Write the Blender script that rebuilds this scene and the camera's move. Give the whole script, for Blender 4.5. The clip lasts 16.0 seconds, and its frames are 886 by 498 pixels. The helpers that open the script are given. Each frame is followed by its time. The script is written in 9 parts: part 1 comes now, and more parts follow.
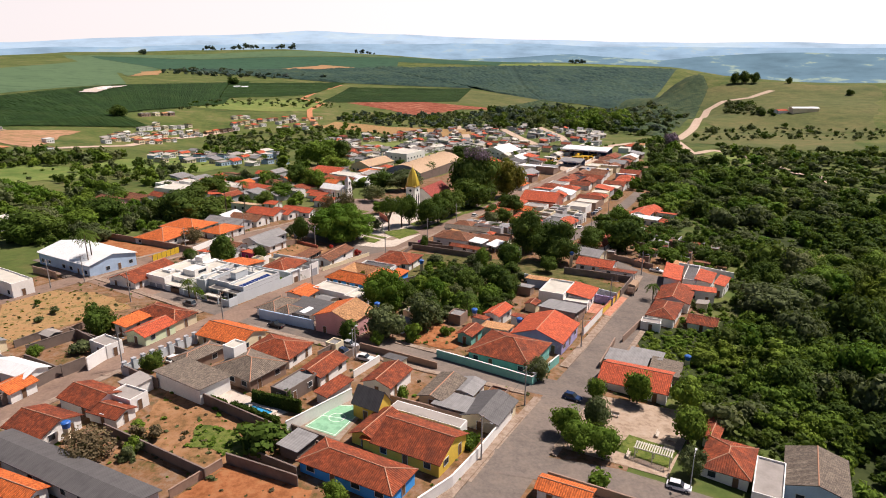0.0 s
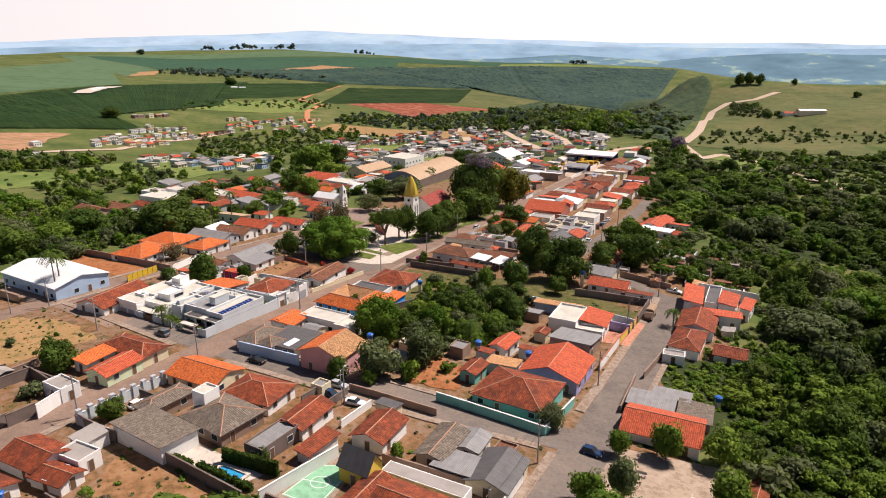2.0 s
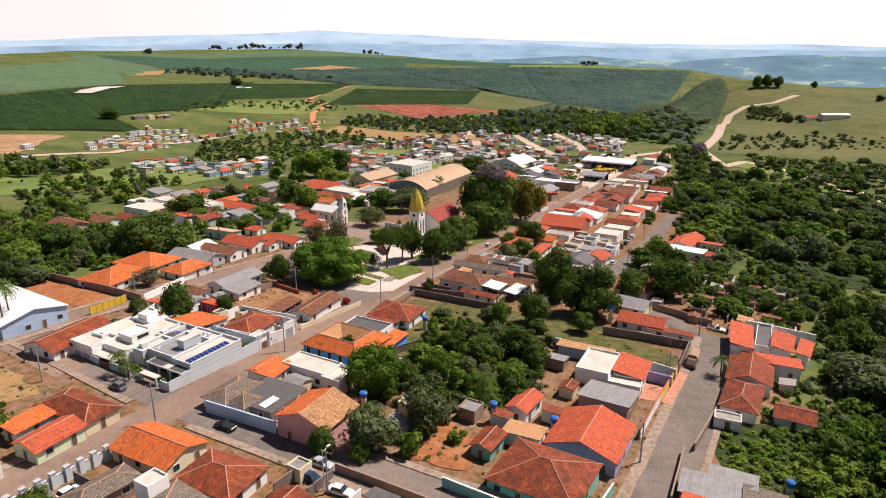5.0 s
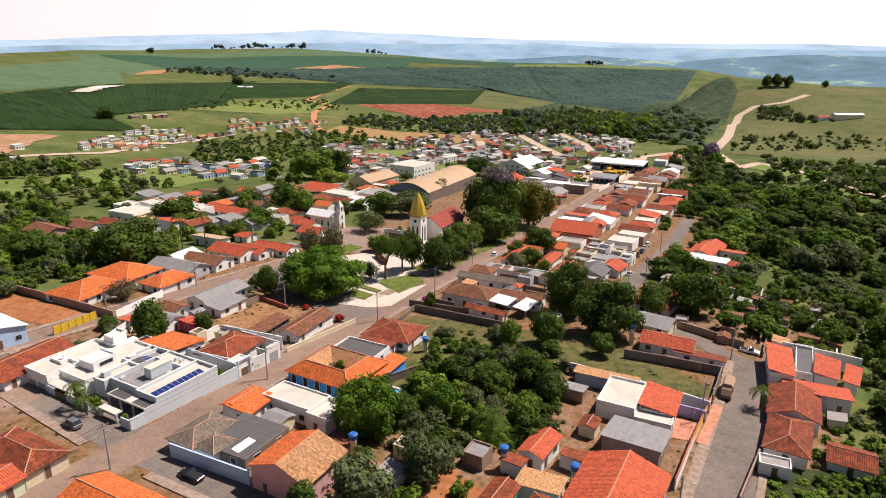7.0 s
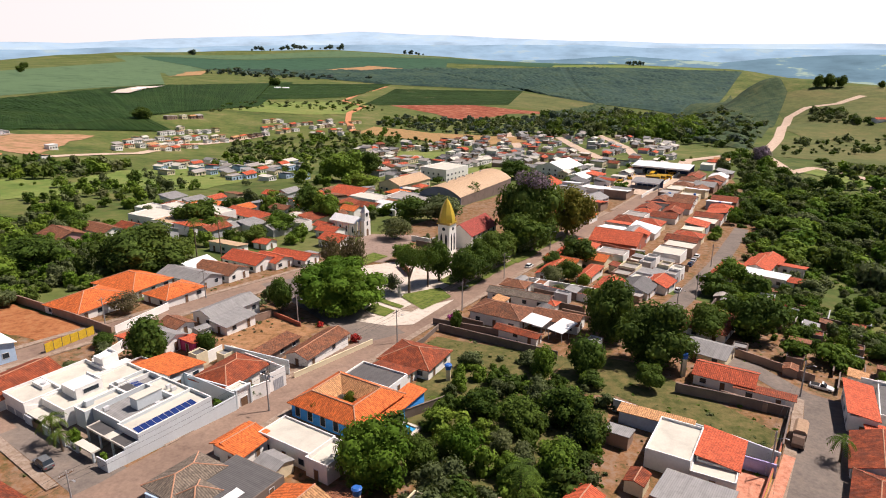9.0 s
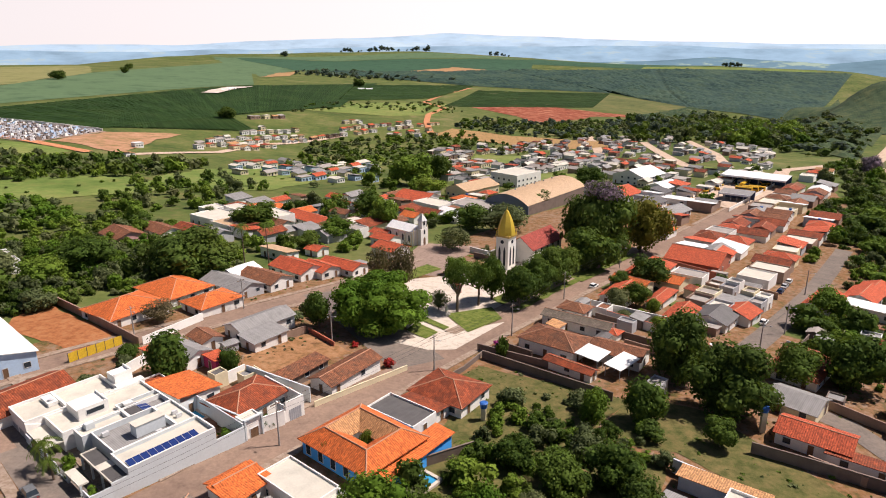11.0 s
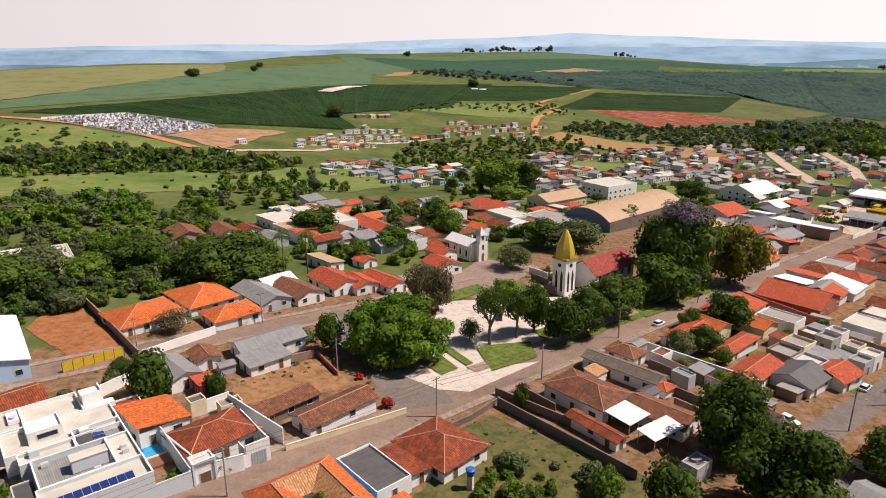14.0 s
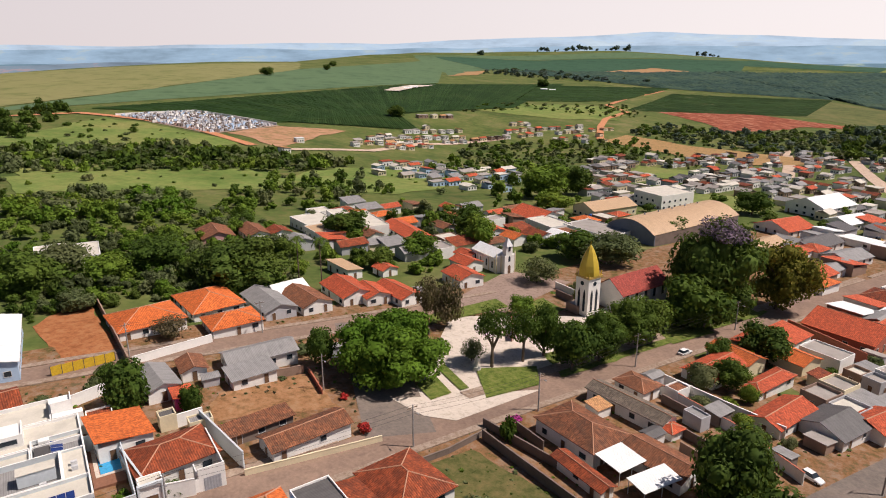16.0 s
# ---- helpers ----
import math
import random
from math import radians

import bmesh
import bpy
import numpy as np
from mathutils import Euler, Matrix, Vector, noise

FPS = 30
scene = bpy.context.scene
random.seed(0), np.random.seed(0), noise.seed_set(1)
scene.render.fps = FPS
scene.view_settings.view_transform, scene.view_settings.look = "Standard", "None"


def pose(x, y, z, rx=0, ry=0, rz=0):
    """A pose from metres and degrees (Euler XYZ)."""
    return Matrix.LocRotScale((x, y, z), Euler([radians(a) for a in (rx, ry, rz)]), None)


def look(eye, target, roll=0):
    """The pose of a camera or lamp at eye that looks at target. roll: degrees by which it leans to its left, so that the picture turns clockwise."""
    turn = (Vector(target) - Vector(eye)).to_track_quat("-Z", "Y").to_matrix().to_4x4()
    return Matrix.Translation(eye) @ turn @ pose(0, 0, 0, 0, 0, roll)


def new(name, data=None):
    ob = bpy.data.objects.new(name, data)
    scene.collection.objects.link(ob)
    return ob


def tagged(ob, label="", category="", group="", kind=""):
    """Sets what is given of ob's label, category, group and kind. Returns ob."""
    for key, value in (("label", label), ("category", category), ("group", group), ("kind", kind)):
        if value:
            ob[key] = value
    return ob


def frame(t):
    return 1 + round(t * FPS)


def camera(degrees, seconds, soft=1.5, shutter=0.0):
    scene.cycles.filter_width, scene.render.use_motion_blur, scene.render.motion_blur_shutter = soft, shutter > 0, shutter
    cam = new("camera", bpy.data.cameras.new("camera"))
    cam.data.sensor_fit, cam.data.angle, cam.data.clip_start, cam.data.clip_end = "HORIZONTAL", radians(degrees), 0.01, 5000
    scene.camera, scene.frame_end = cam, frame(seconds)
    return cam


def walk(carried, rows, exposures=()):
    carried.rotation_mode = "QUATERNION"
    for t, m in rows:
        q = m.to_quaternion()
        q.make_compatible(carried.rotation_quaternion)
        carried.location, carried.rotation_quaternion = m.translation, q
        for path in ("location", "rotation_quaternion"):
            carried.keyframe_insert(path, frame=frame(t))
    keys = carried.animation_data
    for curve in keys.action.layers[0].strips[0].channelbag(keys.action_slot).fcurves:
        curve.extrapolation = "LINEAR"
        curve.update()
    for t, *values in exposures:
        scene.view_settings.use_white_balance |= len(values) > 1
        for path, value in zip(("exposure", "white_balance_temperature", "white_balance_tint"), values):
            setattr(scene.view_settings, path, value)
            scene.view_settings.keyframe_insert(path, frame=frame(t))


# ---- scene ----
cam = camera(68.12, 16.0, soft=1.0)
PATH = [  # seconds, x, y, z, yaw to the left, pitch up, roll
    (0, 2.82, -2.04, 67.38, 0.731, -17.463, -0.02),
    (0.5, 2.73, 2.37, 67.57, 0.72, -17.488, -0.039),
    (1, 2.66, 7.05, 67.61, 0.741, -17.476, -0.004),
    (1.5, 2.58, 11.5, 67.68, 0.721, -17.459, 0.026),
    (2, 2.43, 15.93, 67.77, 0.707, -17.446, 0.058),
    (2.5, 2.21, 20.47, 67.87, 0.65, -17.449, 0.112),
    (3, 2.16, 24.88, 67.92, 0.603, -17.415, 0.105),
    (3.5, 2.08, 29.26, 67.96, 0.574, -17.417, 0.141),
    (4, 1.94, 33.72, 67.84, 0.781, -17.406, 0.231),
    (4.5, 1.87, 38.18, 67.93, 1.213, -17.421, 0.255),
    (7, 1.49, 60.18, 65.49, 1.724, -17.428, 0.28),
    (7.5, 1.31, 64.48, 65.2, 2.438, -17.451, 0.292),
    (8, 1.57, 68.67, 64.59, 3.224, -17.385, 0.155),
    (8.5, 2, 73.09, 63.93, 4.006, -17.353, 0.123),
    (9, 2.8, 77.24, 63.41, 4.975, -17.324, 0.049),
    (9.5, 3.93, 81.38, 62.91, 6.754, -17.28, -0.02),
    (12, 13.24, 101.6, 62.64, 15.985, -17.2, -0.098),
    (12.5, 15.71, 105.65, 62.57, 17.803, -17.206, -0.085),
    (13, 18.24, 109.6, 62.63, 19.55, -17.194, -0.156),
    (13.5, 20.72, 113.44, 62.78, 21.234, -17.213, -0.088),
    (14, 23.2, 117.49, 62.72, 22.913, -17.169, -0.054),
    (14.5, 25.4, 121.09, 63.02, 24.437, -17.227, -0.031),
    (15, 27.96, 125.08, 63.14, 26.119, -17.235, -0.02),
    (15.5, 30.63, 128.73, 63.38, 27.755, -17.22, -0.024),
    (16, 33.41, 132.46, 63.78, 29.398, -17.271, 0.012),
]
walk(cam, [(t, pose(x, y, z, 90 + p, 0, yaw) @ pose(0, 0, 0, 0, 0, r)) for t, x, y, z, yaw, p, r in PATH],
     exposures=[(0, 0.36, 6700, 19), (9, 0.44, 6700, 19), (12.5, 0.33, 6700, 19), (16, 0.14, 6700, 19)])

# ---- sky and sun ----
SUN_FROM = Vector((0.50, 0.26, 0.83)).normalized()
world = bpy.data.worlds.new("world")
scene.world = world
world.use_nodes = True
_nt = world.node_tree
_sky = _nt.nodes.new("ShaderNodeTexSky")
_sky.sky_type = 'NISHITA'
_sky.sun_disc = False
_sky.sun_elevation = math.asin(SUN_FROM.z)
_sky.sun_rotation = math.atan2(SUN_FROM.x, SUN_FROM.y)
_sky.altitude = 900
_sky.air_density = 0.7
_sky.dust_density = 1.0
_sky.ozone_density = 1.0
# bright haze that thins out with height above the horizon
_way = _nt.nodes.new("ShaderNodeTexCoord")
_sep = _nt.nodes.new("ShaderNodeSeparateXYZ")
_nt.links.new(_way.outputs["Generated"], _sep.inputs[0])
_haze = _nt.nodes.new("ShaderNodeMapRange")
_haze.interpolation_type = 'SMOOTHERSTEP'
_haze.inputs["From Min"].default_value, _haze.inputs["From Max"].default_value = 0.05, 0.22
_haze.inputs["To Min"].default_value, _haze.inputs["To Max"].default_value = 0.95, 0.0
_nt.links.new(_sep.outputs[2], _haze.inputs[0])
_blend = _nt.nodes.new("ShaderNodeMix")
_blend.data_type = 'RGBA'
_nt.links.new(_haze.outputs[0], _blend.inputs[0])
_nt.links.new(_sky.outputs[0], _blend.inputs[6])
_side = _nt.nodes.new("ShaderNodeVectorMath")
_side.operation = 'DOT_PRODUCT'
_nt.links.new(_way.outputs["Generated"], _side.inputs[0])
_side.inputs[1].default_value = (SUN_FROM.x, SUN_FROM.y, 0)
_glow = _nt.nodes.new("ShaderNodeValToRGB")
_glow.color_ramp.elements[0].position, _glow.color_ramp.elements[0].color = 0.0, (0.64, 0.605, 0.61, 1)
_glow.color_ramp.elements[1].position, _glow.color_ramp.elements[1].color = 1.0, (1.0, 0.985, 0.955, 1)
_lean = _nt.nodes.new("ShaderNodeMapRange")
_lean.inputs["From Min"].default_value, _lean.inputs["From Max"].default_value = -0.56, 0.50
_nt.links.new(_side.outputs["Value"], _lean.inputs[0])
_nt.links.new(_lean.outputs[0], _glow.inputs[0])
_gain = _nt.nodes.new("ShaderNodeVectorMath")
_gain.operation = 'SCALE'
_gain.inputs["Scale"].default_value = 15.4
_nt.links.new(_glow.outputs[0], _gain.inputs[0])
_nt.links.new(_gain.outputs[0], _blend.inputs[7])
_nt.links.new(_blend.outputs[2], _nt.nodes["Background"].inputs[0])
_nt.nodes["Background"].inputs[1].default_value = 0.06
sun_data = bpy.data.lights.new("sun", 'SUN')
sun_data.energy = 5.0
sun_data.angle = radians(0.5)
sun_data.color = (1.0, 0.95, 0.87)
sun = new("sun", sun_data)
sun.matrix_world = look(SUN_FROM * 100, (0, 0, 0))
# ---- ground heights: a few spot levels, joined smoothly ----
SPOTS = [
    (0, -60, 0), (-120, 0, 1), (120, 0, -5), (5, 110, 0), (-70, 60, 2), (-60, 160, 0.5), (-100, 200, 0), (60, 190, -6), (40, 140, -3.5),
    (-25, 215, -3.5), (-20, 260, -6), (26, 336, -11), (-60, 330, -9), (-170, 250, -3), (110, 340, -15), (120, 150, -12), (115, 530, -18), (-30, 480, -17), (-190, 500, -21),
    (-320, 555, -15), (-510, 550, 1), (-268, 700, -32), (-380, 760, -14), (-516, 1032, -4), (-150, 1100, -38), (70, 1200, -52), (340, 890, -30),
    (440, 1045, -20), (440, 905, -20), (300, 500, -24), (260, 200, -26),
]
_sp = np.array(SPOTS, float)


def _kernel(d):
    return -np.sqrt(d * d + 60.0 ** 2)


FAR = [  # levels of the far country
    (-3000, 600, -60), (-700, 1700, -4), (-900, 2400, 10), (-1700, 2000, -2), (-300, 2400, 4), (-900, 700, 10), (-1000, 200, 5), (-600, -300, 2), (700, 100, -40),
    (1500, 200, -50), (0, -800, 0), (3000, 800, -160), (-3000, -600, -20), (3000, -600, -60), (-2600, 3900, -120), (0, 4200, -110), (1500, 3900, -260), (2600, 2400, -250),
    (600, 600, -30), (1200, 700, -40), (-1461, 1045, 12.0), (-1906, 1323, -63), (-1459, 1225, 15.0), (-1904, 1557, -60), (-1481, 1436, 16.0), (-1932, 1831, -59), (-1473, 1865, 12.4),
    (-1921, 2389, -63), (-1285, 2248, 21.4), (-1678, 2887, -54), (-1464, 2232, 29.8), (-1786, 2718, -45), (-1452, 2534, 32.1), (-1772, 3086, -43), (-1142, 2798, 36.9), (-1393, 3408, -38),
    (-715, 2938, 40.8), (-872, 3579, -34), (-457, 2838, 29.9), (-558, 3456, -45), (-219, 2766, 17.2), (-267, 3369, -58), (8, 2725, 2.3), (10, 3319, -73), (223, 2616, -2.9),
    (271, 3185, -78), (425, 2540, -3.4), (517, 3093, -78), (635, 2547, -12.2), (774, 3102, -87), (841, 2538, -21.6), (1026, 3091, -97), (433, 1304, -15.8), (628, 1880, -91),
    (564, 1362, -19.3), (817, 1963, -94), (654, 1320, -15.3), (948, 1903, -90), (725, 1259, -6.1), (1050, 1814, -81), (759, 1202, -0.6), (1100, 1732, -76), (842, 1145, 3.0),
    (1221, 1649, -72), (317, 1440, -63.6), (388, 1319, -54.1), (213, 1560, -58.6), (174, 2018, -47.5), (437, 2079, -58.8), (361, 958, -35.5), (413, 826, -30.6), (508, 829, -20.6),
    (610, 1001, -11.2),
]
_all = np.r_[_sp, np.array(FAR, float)]


def _solve_far():
    n = len(_all)
    a = np.zeros((n + 3, n + 3))
    d = np.hypot(_all[:, None, 0] - _all[None, :, 0], _all[:, None, 1] - _all[None, :, 1])
    a[:n, :n] = _kernel(d) - np.eye(n) * 2.0
    a[:n, n:] = np.c_[np.ones(n), _all[:, :2] / 100]
    a[n:, :n] = a[:n, n:].T
    return np.linalg.solve(a, np.r_[_all[:, 2], 0, 0, 0])


_w = _solve_far()


def heights(x, y):
    """Ground level at arrays of places."""
    x, y = np.asarray(x, float), np.asarray(y, float)
    z = _w[-3] + _w[-2] * x / 100 + _w[-1] * y / 100
    for k, (sx, sy, _) in enumerate(_all):
        z = z + _w[k] * _kernel(np.hypot(x - sx, y - sy))
    return z


def ground(x, y):
    return float(heights(x, y))

# ---- materials ----
def material(name, rough=0.8, metal=0.0):
    m = bpy.data.materials.new(name)
    m.use_nodes = True
    t = m.node_tree
    b = t.nodes["Principled BSDF"]
    b.inputs["Roughness"].default_value = rough
    b.inputs["Metallic"].default_value = metal
    b.inputs["Specular IOR Level"].default_value = 0.3
    return m, t, b


def node(t, kind, **values):
    n = t.nodes.new(kind)
    for k, v in values.items():
        n.inputs[k].default_value = v
    return n


def ramp(t, source, stops):
    r = t.nodes.new("ShaderNodeValToRGB")
    while len(r.color_ramp.elements) < len(stops):
        r.color_ramp.elements.new(0.5)
    for e, (at, c) in zip(r.color_ramp.elements, stops):
        e.position, e.color = at, (*c, 1)
    t.links.new(source, r.inputs[0])
    return r.outputs[0]


def mix(t, fac, a, b, kind='MIX'):
    n = t.nodes.new("ShaderNodeMix")
    n.data_type, n.blend_type = 'RGBA', kind
    for sock, v in ((n.inputs[0], fac), (n.inputs[6], a), (n.inputs[7], b)):
        if isinstance(v, (int, float)):
            sock.default_value = v
        elif isinstance(v, tuple):
            sock.default_value = (*v, 1)
        else:
            t.links.new(v, sock)
    return n.outputs[2]


def where(t):
    return t.nodes.new("ShaderNodeNewGeometry").outputs["Position"]


def noisy(t, scale, detail=4.0, source=None, rough=0.6):
    n = node(t, "ShaderNodeTexNoise", Scale=scale, Detail=detail, Roughness=rough)
    t.links.new(source if source else where(t), n.inputs["Vector"])
    return n.outputs["Fac"]


def bump(t, b, height, strength=0.4, distance=0.05):
    n = node(t, "ShaderNodeBump", Strength=strength, Distance=distance)
    t.links.new(height, n.inputs["Height"])
    t.links.new(n.outputs[0], b.inputs["Normal"])


def shade(c, k):
    return tuple(min(1.0, v * k) for v in c)


def plaster(name, c, dirt=0.75, rough=0.85):
    """Painted render with stains and streaks."""
    m, t, b = material(name, rough)
    big = noisy(t, 0.35, 5)
    col = ramp(t, big, [(0.3, shade(c, dirt)), (0.55, c), (0.8, shade(c, 1.06))])
    fine = noisy(t, 3.0, 4)
    col = mix(t, 0.35, col, ramp(t, fine, [(0.3, shade(c, 0.7)), (0.6, c)]))
    rnd = t.nodes.new("ShaderNodeObjectInfo").outputs["Random"]
    col = mix(t, 0.25, col, ramp(t, rnd, [(0.0, shade(c, 0.8)), (1.0, shade(c, 1.1))]))
    t.links.new(col, b.inputs["Base Color"])
    bump(t, b, fine, 0.15, 0.02)
    return m


def tiles(name, c, stain, lichen=0.5, step=0.45, rough=0.85):
    """Clay roof tiles laid in courses; UV in metres, v up the slope."""
    m, t, b = material(name, rough)
    uv = t.nodes.new("ShaderNodeUVMap").outputs[0]
    sep = t.nodes.new("ShaderNodeSeparateXYZ")
    t.links.new(uv, sep.inputs[0])
    wave = node(t, "ShaderNodeTexWave", Scale=1.0, Distortion=0.15)
    wave.wave_type, wave.bands_direction = 'BANDS', 'X'
    mp = node(t, "ShaderNodeMapping", Scale=(0.87, 1, 1))
    t.links.new(uv, mp.inputs[0])
    t.links.new(mp.outputs[0], wave.inputs["Vector"])
    row = t.nodes.new("ShaderNodeMath")
    row.operation = 'FRACT'
    mul = t.nodes.new("ShaderNodeMath")
    mul.operation, mul.inputs[1].default_value = 'MULTIPLY', 1 / step
    t.links.new(sep.outputs[1], mul.inputs[0])
    t.links.new(mul.outputs[0], row.inputs[0])
    big = noisy(t, 0.5, 6)
    mid = noisy(t, 2.2, 5)
    cell = t.nodes.new("ShaderNodeTexVoronoi")
    mp2 = node(t, "ShaderNodeMapping", Scale=(4.2, 1 / step, 1))
    t.links.new(uv, mp2.inputs[0])
    t.links.new(mp2.outputs[0], cell.inputs["Vector"])
    cell.inputs["Scale"].default_value = 1.0
    sc = t.nodes.new("ShaderNodeSeparateColor")
    t.links.new(cell.outputs["Color"], sc.inputs[0])
    col = ramp(t, sc.outputs[0], [(0.0, shade(c, 0.5)), (0.5, c), (1.0, shade(c, 1.55))])
    col = mix(t, ramp_value(t, big, 0.42, 0.68, lichen), col, stain)
    col = mix(t, ramp_value(t, mid, 0.5, 0.75, lichen * 0.8), col, shade(stain, 0.75))
    col = mix(t, min(0.9, lichen), col, ramp(t, noisy(t, 1.1, 8, None, 0.72), [(0.36, (0.34, 0.30, 0.29)), (0.52, (0.85, 0.84, 0.84)), (0.62, (1.12, 1.1, 1.08))]), 'MULTIPLY')
    rnd = t.nodes.new("ShaderNodeObjectInfo").outputs["Random"]
    col = mix(t, 0.25, col, ramp(t, rnd, [(0.0, shade(c, 0.55)), (0.5, c), (1.0, shade(c, 1.2))]))
    groove = ramp(t, wave.outputs["Fac"], [(0.0, (0.35, 0.33, 0.32)), (0.5, (1, 1, 1))])
    col = mix(t, 0.55, col, groove, 'MULTIPLY')
    lip = ramp(t, row.outputs[0], [(0.0, (0.6, 0.6, 0.6)), (0.16, (1, 1, 1))])
    col = mix(t, 0.5, col, lip, 'MULTIPLY')
    t.links.new(col, b.inputs["Base Color"])
    add = t.nodes.new("ShaderNodeMath")
    add.operation = 'ADD'
    t.links.new(wave.outputs["Fac"], add.inputs[0])
    t.links.new(row.outputs[0], add.inputs[1])
    bump(t, b, add.outputs[0], 0.6, 0.08)
    return m


def ramp_value(t, source, lo, hi, top):
    n = node(t, "ShaderNodeMapRange")
    t.links.new(source, n.inputs[0])
    n.inputs[1].default_value, n.inputs[2].default_value, n.inputs[3].default_value, n.inputs[4].default_value = lo, hi, 0.0, top
    return n.outputs[0]


def sheet(name, c, ribs=1.0, rough=0.6, metal=0.0, stain=0.6):
    """Corrugated sheet or fibre cement: ribs run up the slope."""
    m, t, b = material(name, rough, metal)
    uv = t.nodes.new("ShaderNodeUVMap").outputs[0]
    wave = node(t, "ShaderNodeTexWave", Scale=ribs)
    wave.wave_type, wave.bands_direction = 'BANDS', 'X'
    t.links.new(uv, wave.inputs["Vector"])
    big = noisy(t, 0.6, 6)
    col = ramp(t, big, [(0.3, shade(c, stain)), (0.55, c), (0.8, shade(c, 1.12))])
    streak = node(t, "ShaderNodeMapping", Scale=(1.5, 0.12, 1))
    t.links.new(uv, streak.inputs[0])
    col = mix(t, 0.5, col, ramp(t, noisy(t, 1.0, 4, streak.outputs[0]), [(0.3, shade(c, stain)), (0.65, shade(c, 1.1))]))
    groove = ramp(t, wave.outputs["Fac"], [(0.0, (0.75, 0.75, 0.75)), (0.4, (1, 1, 1))])
    col = mix(t, 0.8, col, groove, 'MULTIPLY')
    t.links.new(col, b.inputs["Base Color"])
    bump(t, b, wave.outputs["Fac"], 0.4, 0.04)
    return m


def leafy(name, c, c2):
    """Foliage: varies by tree, by leaf and by clump."""
    m, t, b = material(name, 0.7)
    isl = t.nodes.new("ShaderNodeNewGeometry").outputs["Random Per Island"]
    c, c2 = shade(c, 0.97), shade(c2, 1.0)
    rnd = t.nodes.new("ShaderNodeObjectInfo").outputs["Random"]
    col = ramp(t, isl, [(0.0, shade(c, 0.5)), (0.5, shade(c, 0.95)), (1.0, shade(c2, 1.3))])
    col = mix(t, 0.3, col, ramp(t, rnd, [(0.0, shade(c, 0.55)), (0.5, c), (1.0, shade(c2, 1.15))]))
    big = noisy(t, 0.09, 3)
    col = mix(t, 0.35, col, ramp(t, big, [(0.35, shade(c, 0.7)), (0.65, c2)]))
    wide = noisy(t, 0.022, 4)
    col = mix(t, ramp_value(t, wide, 0.5, 0.68, 0.55), col, (c2[0] * 1.2, c2[1] * 0.95, c2[2]))
    col = mix(t, ramp_value(t, wide, 0.5, 0.34, 0.45), col, shade(c, 0.5))
    t.links.new(col, b.inputs["Base Color"])
    b.inputs["Specular IOR Level"].default_value = 0.06
    thin = t.nodes.new("ShaderNodeBsdfTranslucent")
    t.links.new(mix(t, 0.5, col, (0.16, 0.22, 0.02)), thin.inputs[0])
    both = node(t, "ShaderNodeMixShader", Fac=0.28)
    t.links.new(b.outputs[0], both.inputs[1])
    t.links.new(thin.outputs[0], both.inputs[2])
    t.links.new(both.outputs[0], t.nodes["Material Output"].inputs[0])
    return m


def plain(name, c, rough=0.6, metal=0.0, spread=0.8):
    m, t, b = material(name, rough, metal)
    col = ramp(t, noisy(t, 2.5, 4), [(0.3, shade(c, spread)), (0.7, shade(c, 1.08))])
    t.links.new(col, b.inputs["Base Color"])
    return m


def soil(name, stops, scale=0.12, fine=1.5, rough=0.95, bumpy=0.3, blotch=0.55):
    """Earth, grass or paving with patches at two scales."""
    m, t, b = material(name, rough)
    col = ramp(t, noisy(t, scale, 6), stops)
    f = noisy(t, fine, 6)
    col = mix(t, 0.6, col, ramp(t, f, [(0.25, (0.4, 0.4, 0.4)), (0.7, (1.0, 1.0, 1.0))]), 'MULTIPLY')
    g = noisy(t, (scale * fine) ** 0.5 * 1.3, 8, None, 0.7)
    col = mix(t, blotch, col, ramp(t, g, [(0.38, shade(stops[0][1], 0.75)), (0.5, stops[len(stops) // 2][1]), (0.62, stops[-1][1])]))
    t.links.new(col, b.inputs["Base Color"])
    b.inputs["Specular IOR Level"].default_value = 0.1
    bump(t, b, f, bumpy, 0.15)
    return m


OLD = tiles("roof_tile_weathered", (0.355, 0.078, 0.028), (0.075, 0.03, 0.02), 0.9)
ORANGE = tiles("roof_tile_orange", (0.68, 0.155, 0.036), (0.38, 0.105, 0.035), 0.35)
RED = tiles("roof_tile_red", (0.56, 0.105, 0.042), (0.30, 0.075, 0.04), 0.4)
BROWN_OLD = tiles("roof_tile_brown", (0.30, 0.115, 0.055), (0.11, 0.065, 0.045), 0.8)
TAN = tiles("roof_tile_tan", (0.52, 0.27, 0.12), (0.4, 0.22, 0.11), 0.4)
CONCRETE_TILE = tiles("roof_tile_concrete", (0.20, 0.160, 0.122), (0.115, 0.092, 0.074), 0.5)
GREY_SHEET = sheet("roof_fibre_cement", (0.27, 0.26, 0.25))
DARK_SHEET = sheet("roof_dark_sheet", (0.115, 0.108, 0.105))
WHITE_SHEET = sheet("roof_white_metal", (0.78, 0.78, 0.76), 1.4, 0.5, 0.0, 0.85)
TAN_SHEET = sheet("roof_tan_metal", (0.48, 0.32, 0.19), 1.2, 0.6, 0.0, 0.8)
SLAB = plaster("concrete_slab", (0.33, 0.295, 0.265), 0.55)
SLAB_WHITE = plaster("white_roof_slab", (0.56, 0.52, 0.44), 0.68)
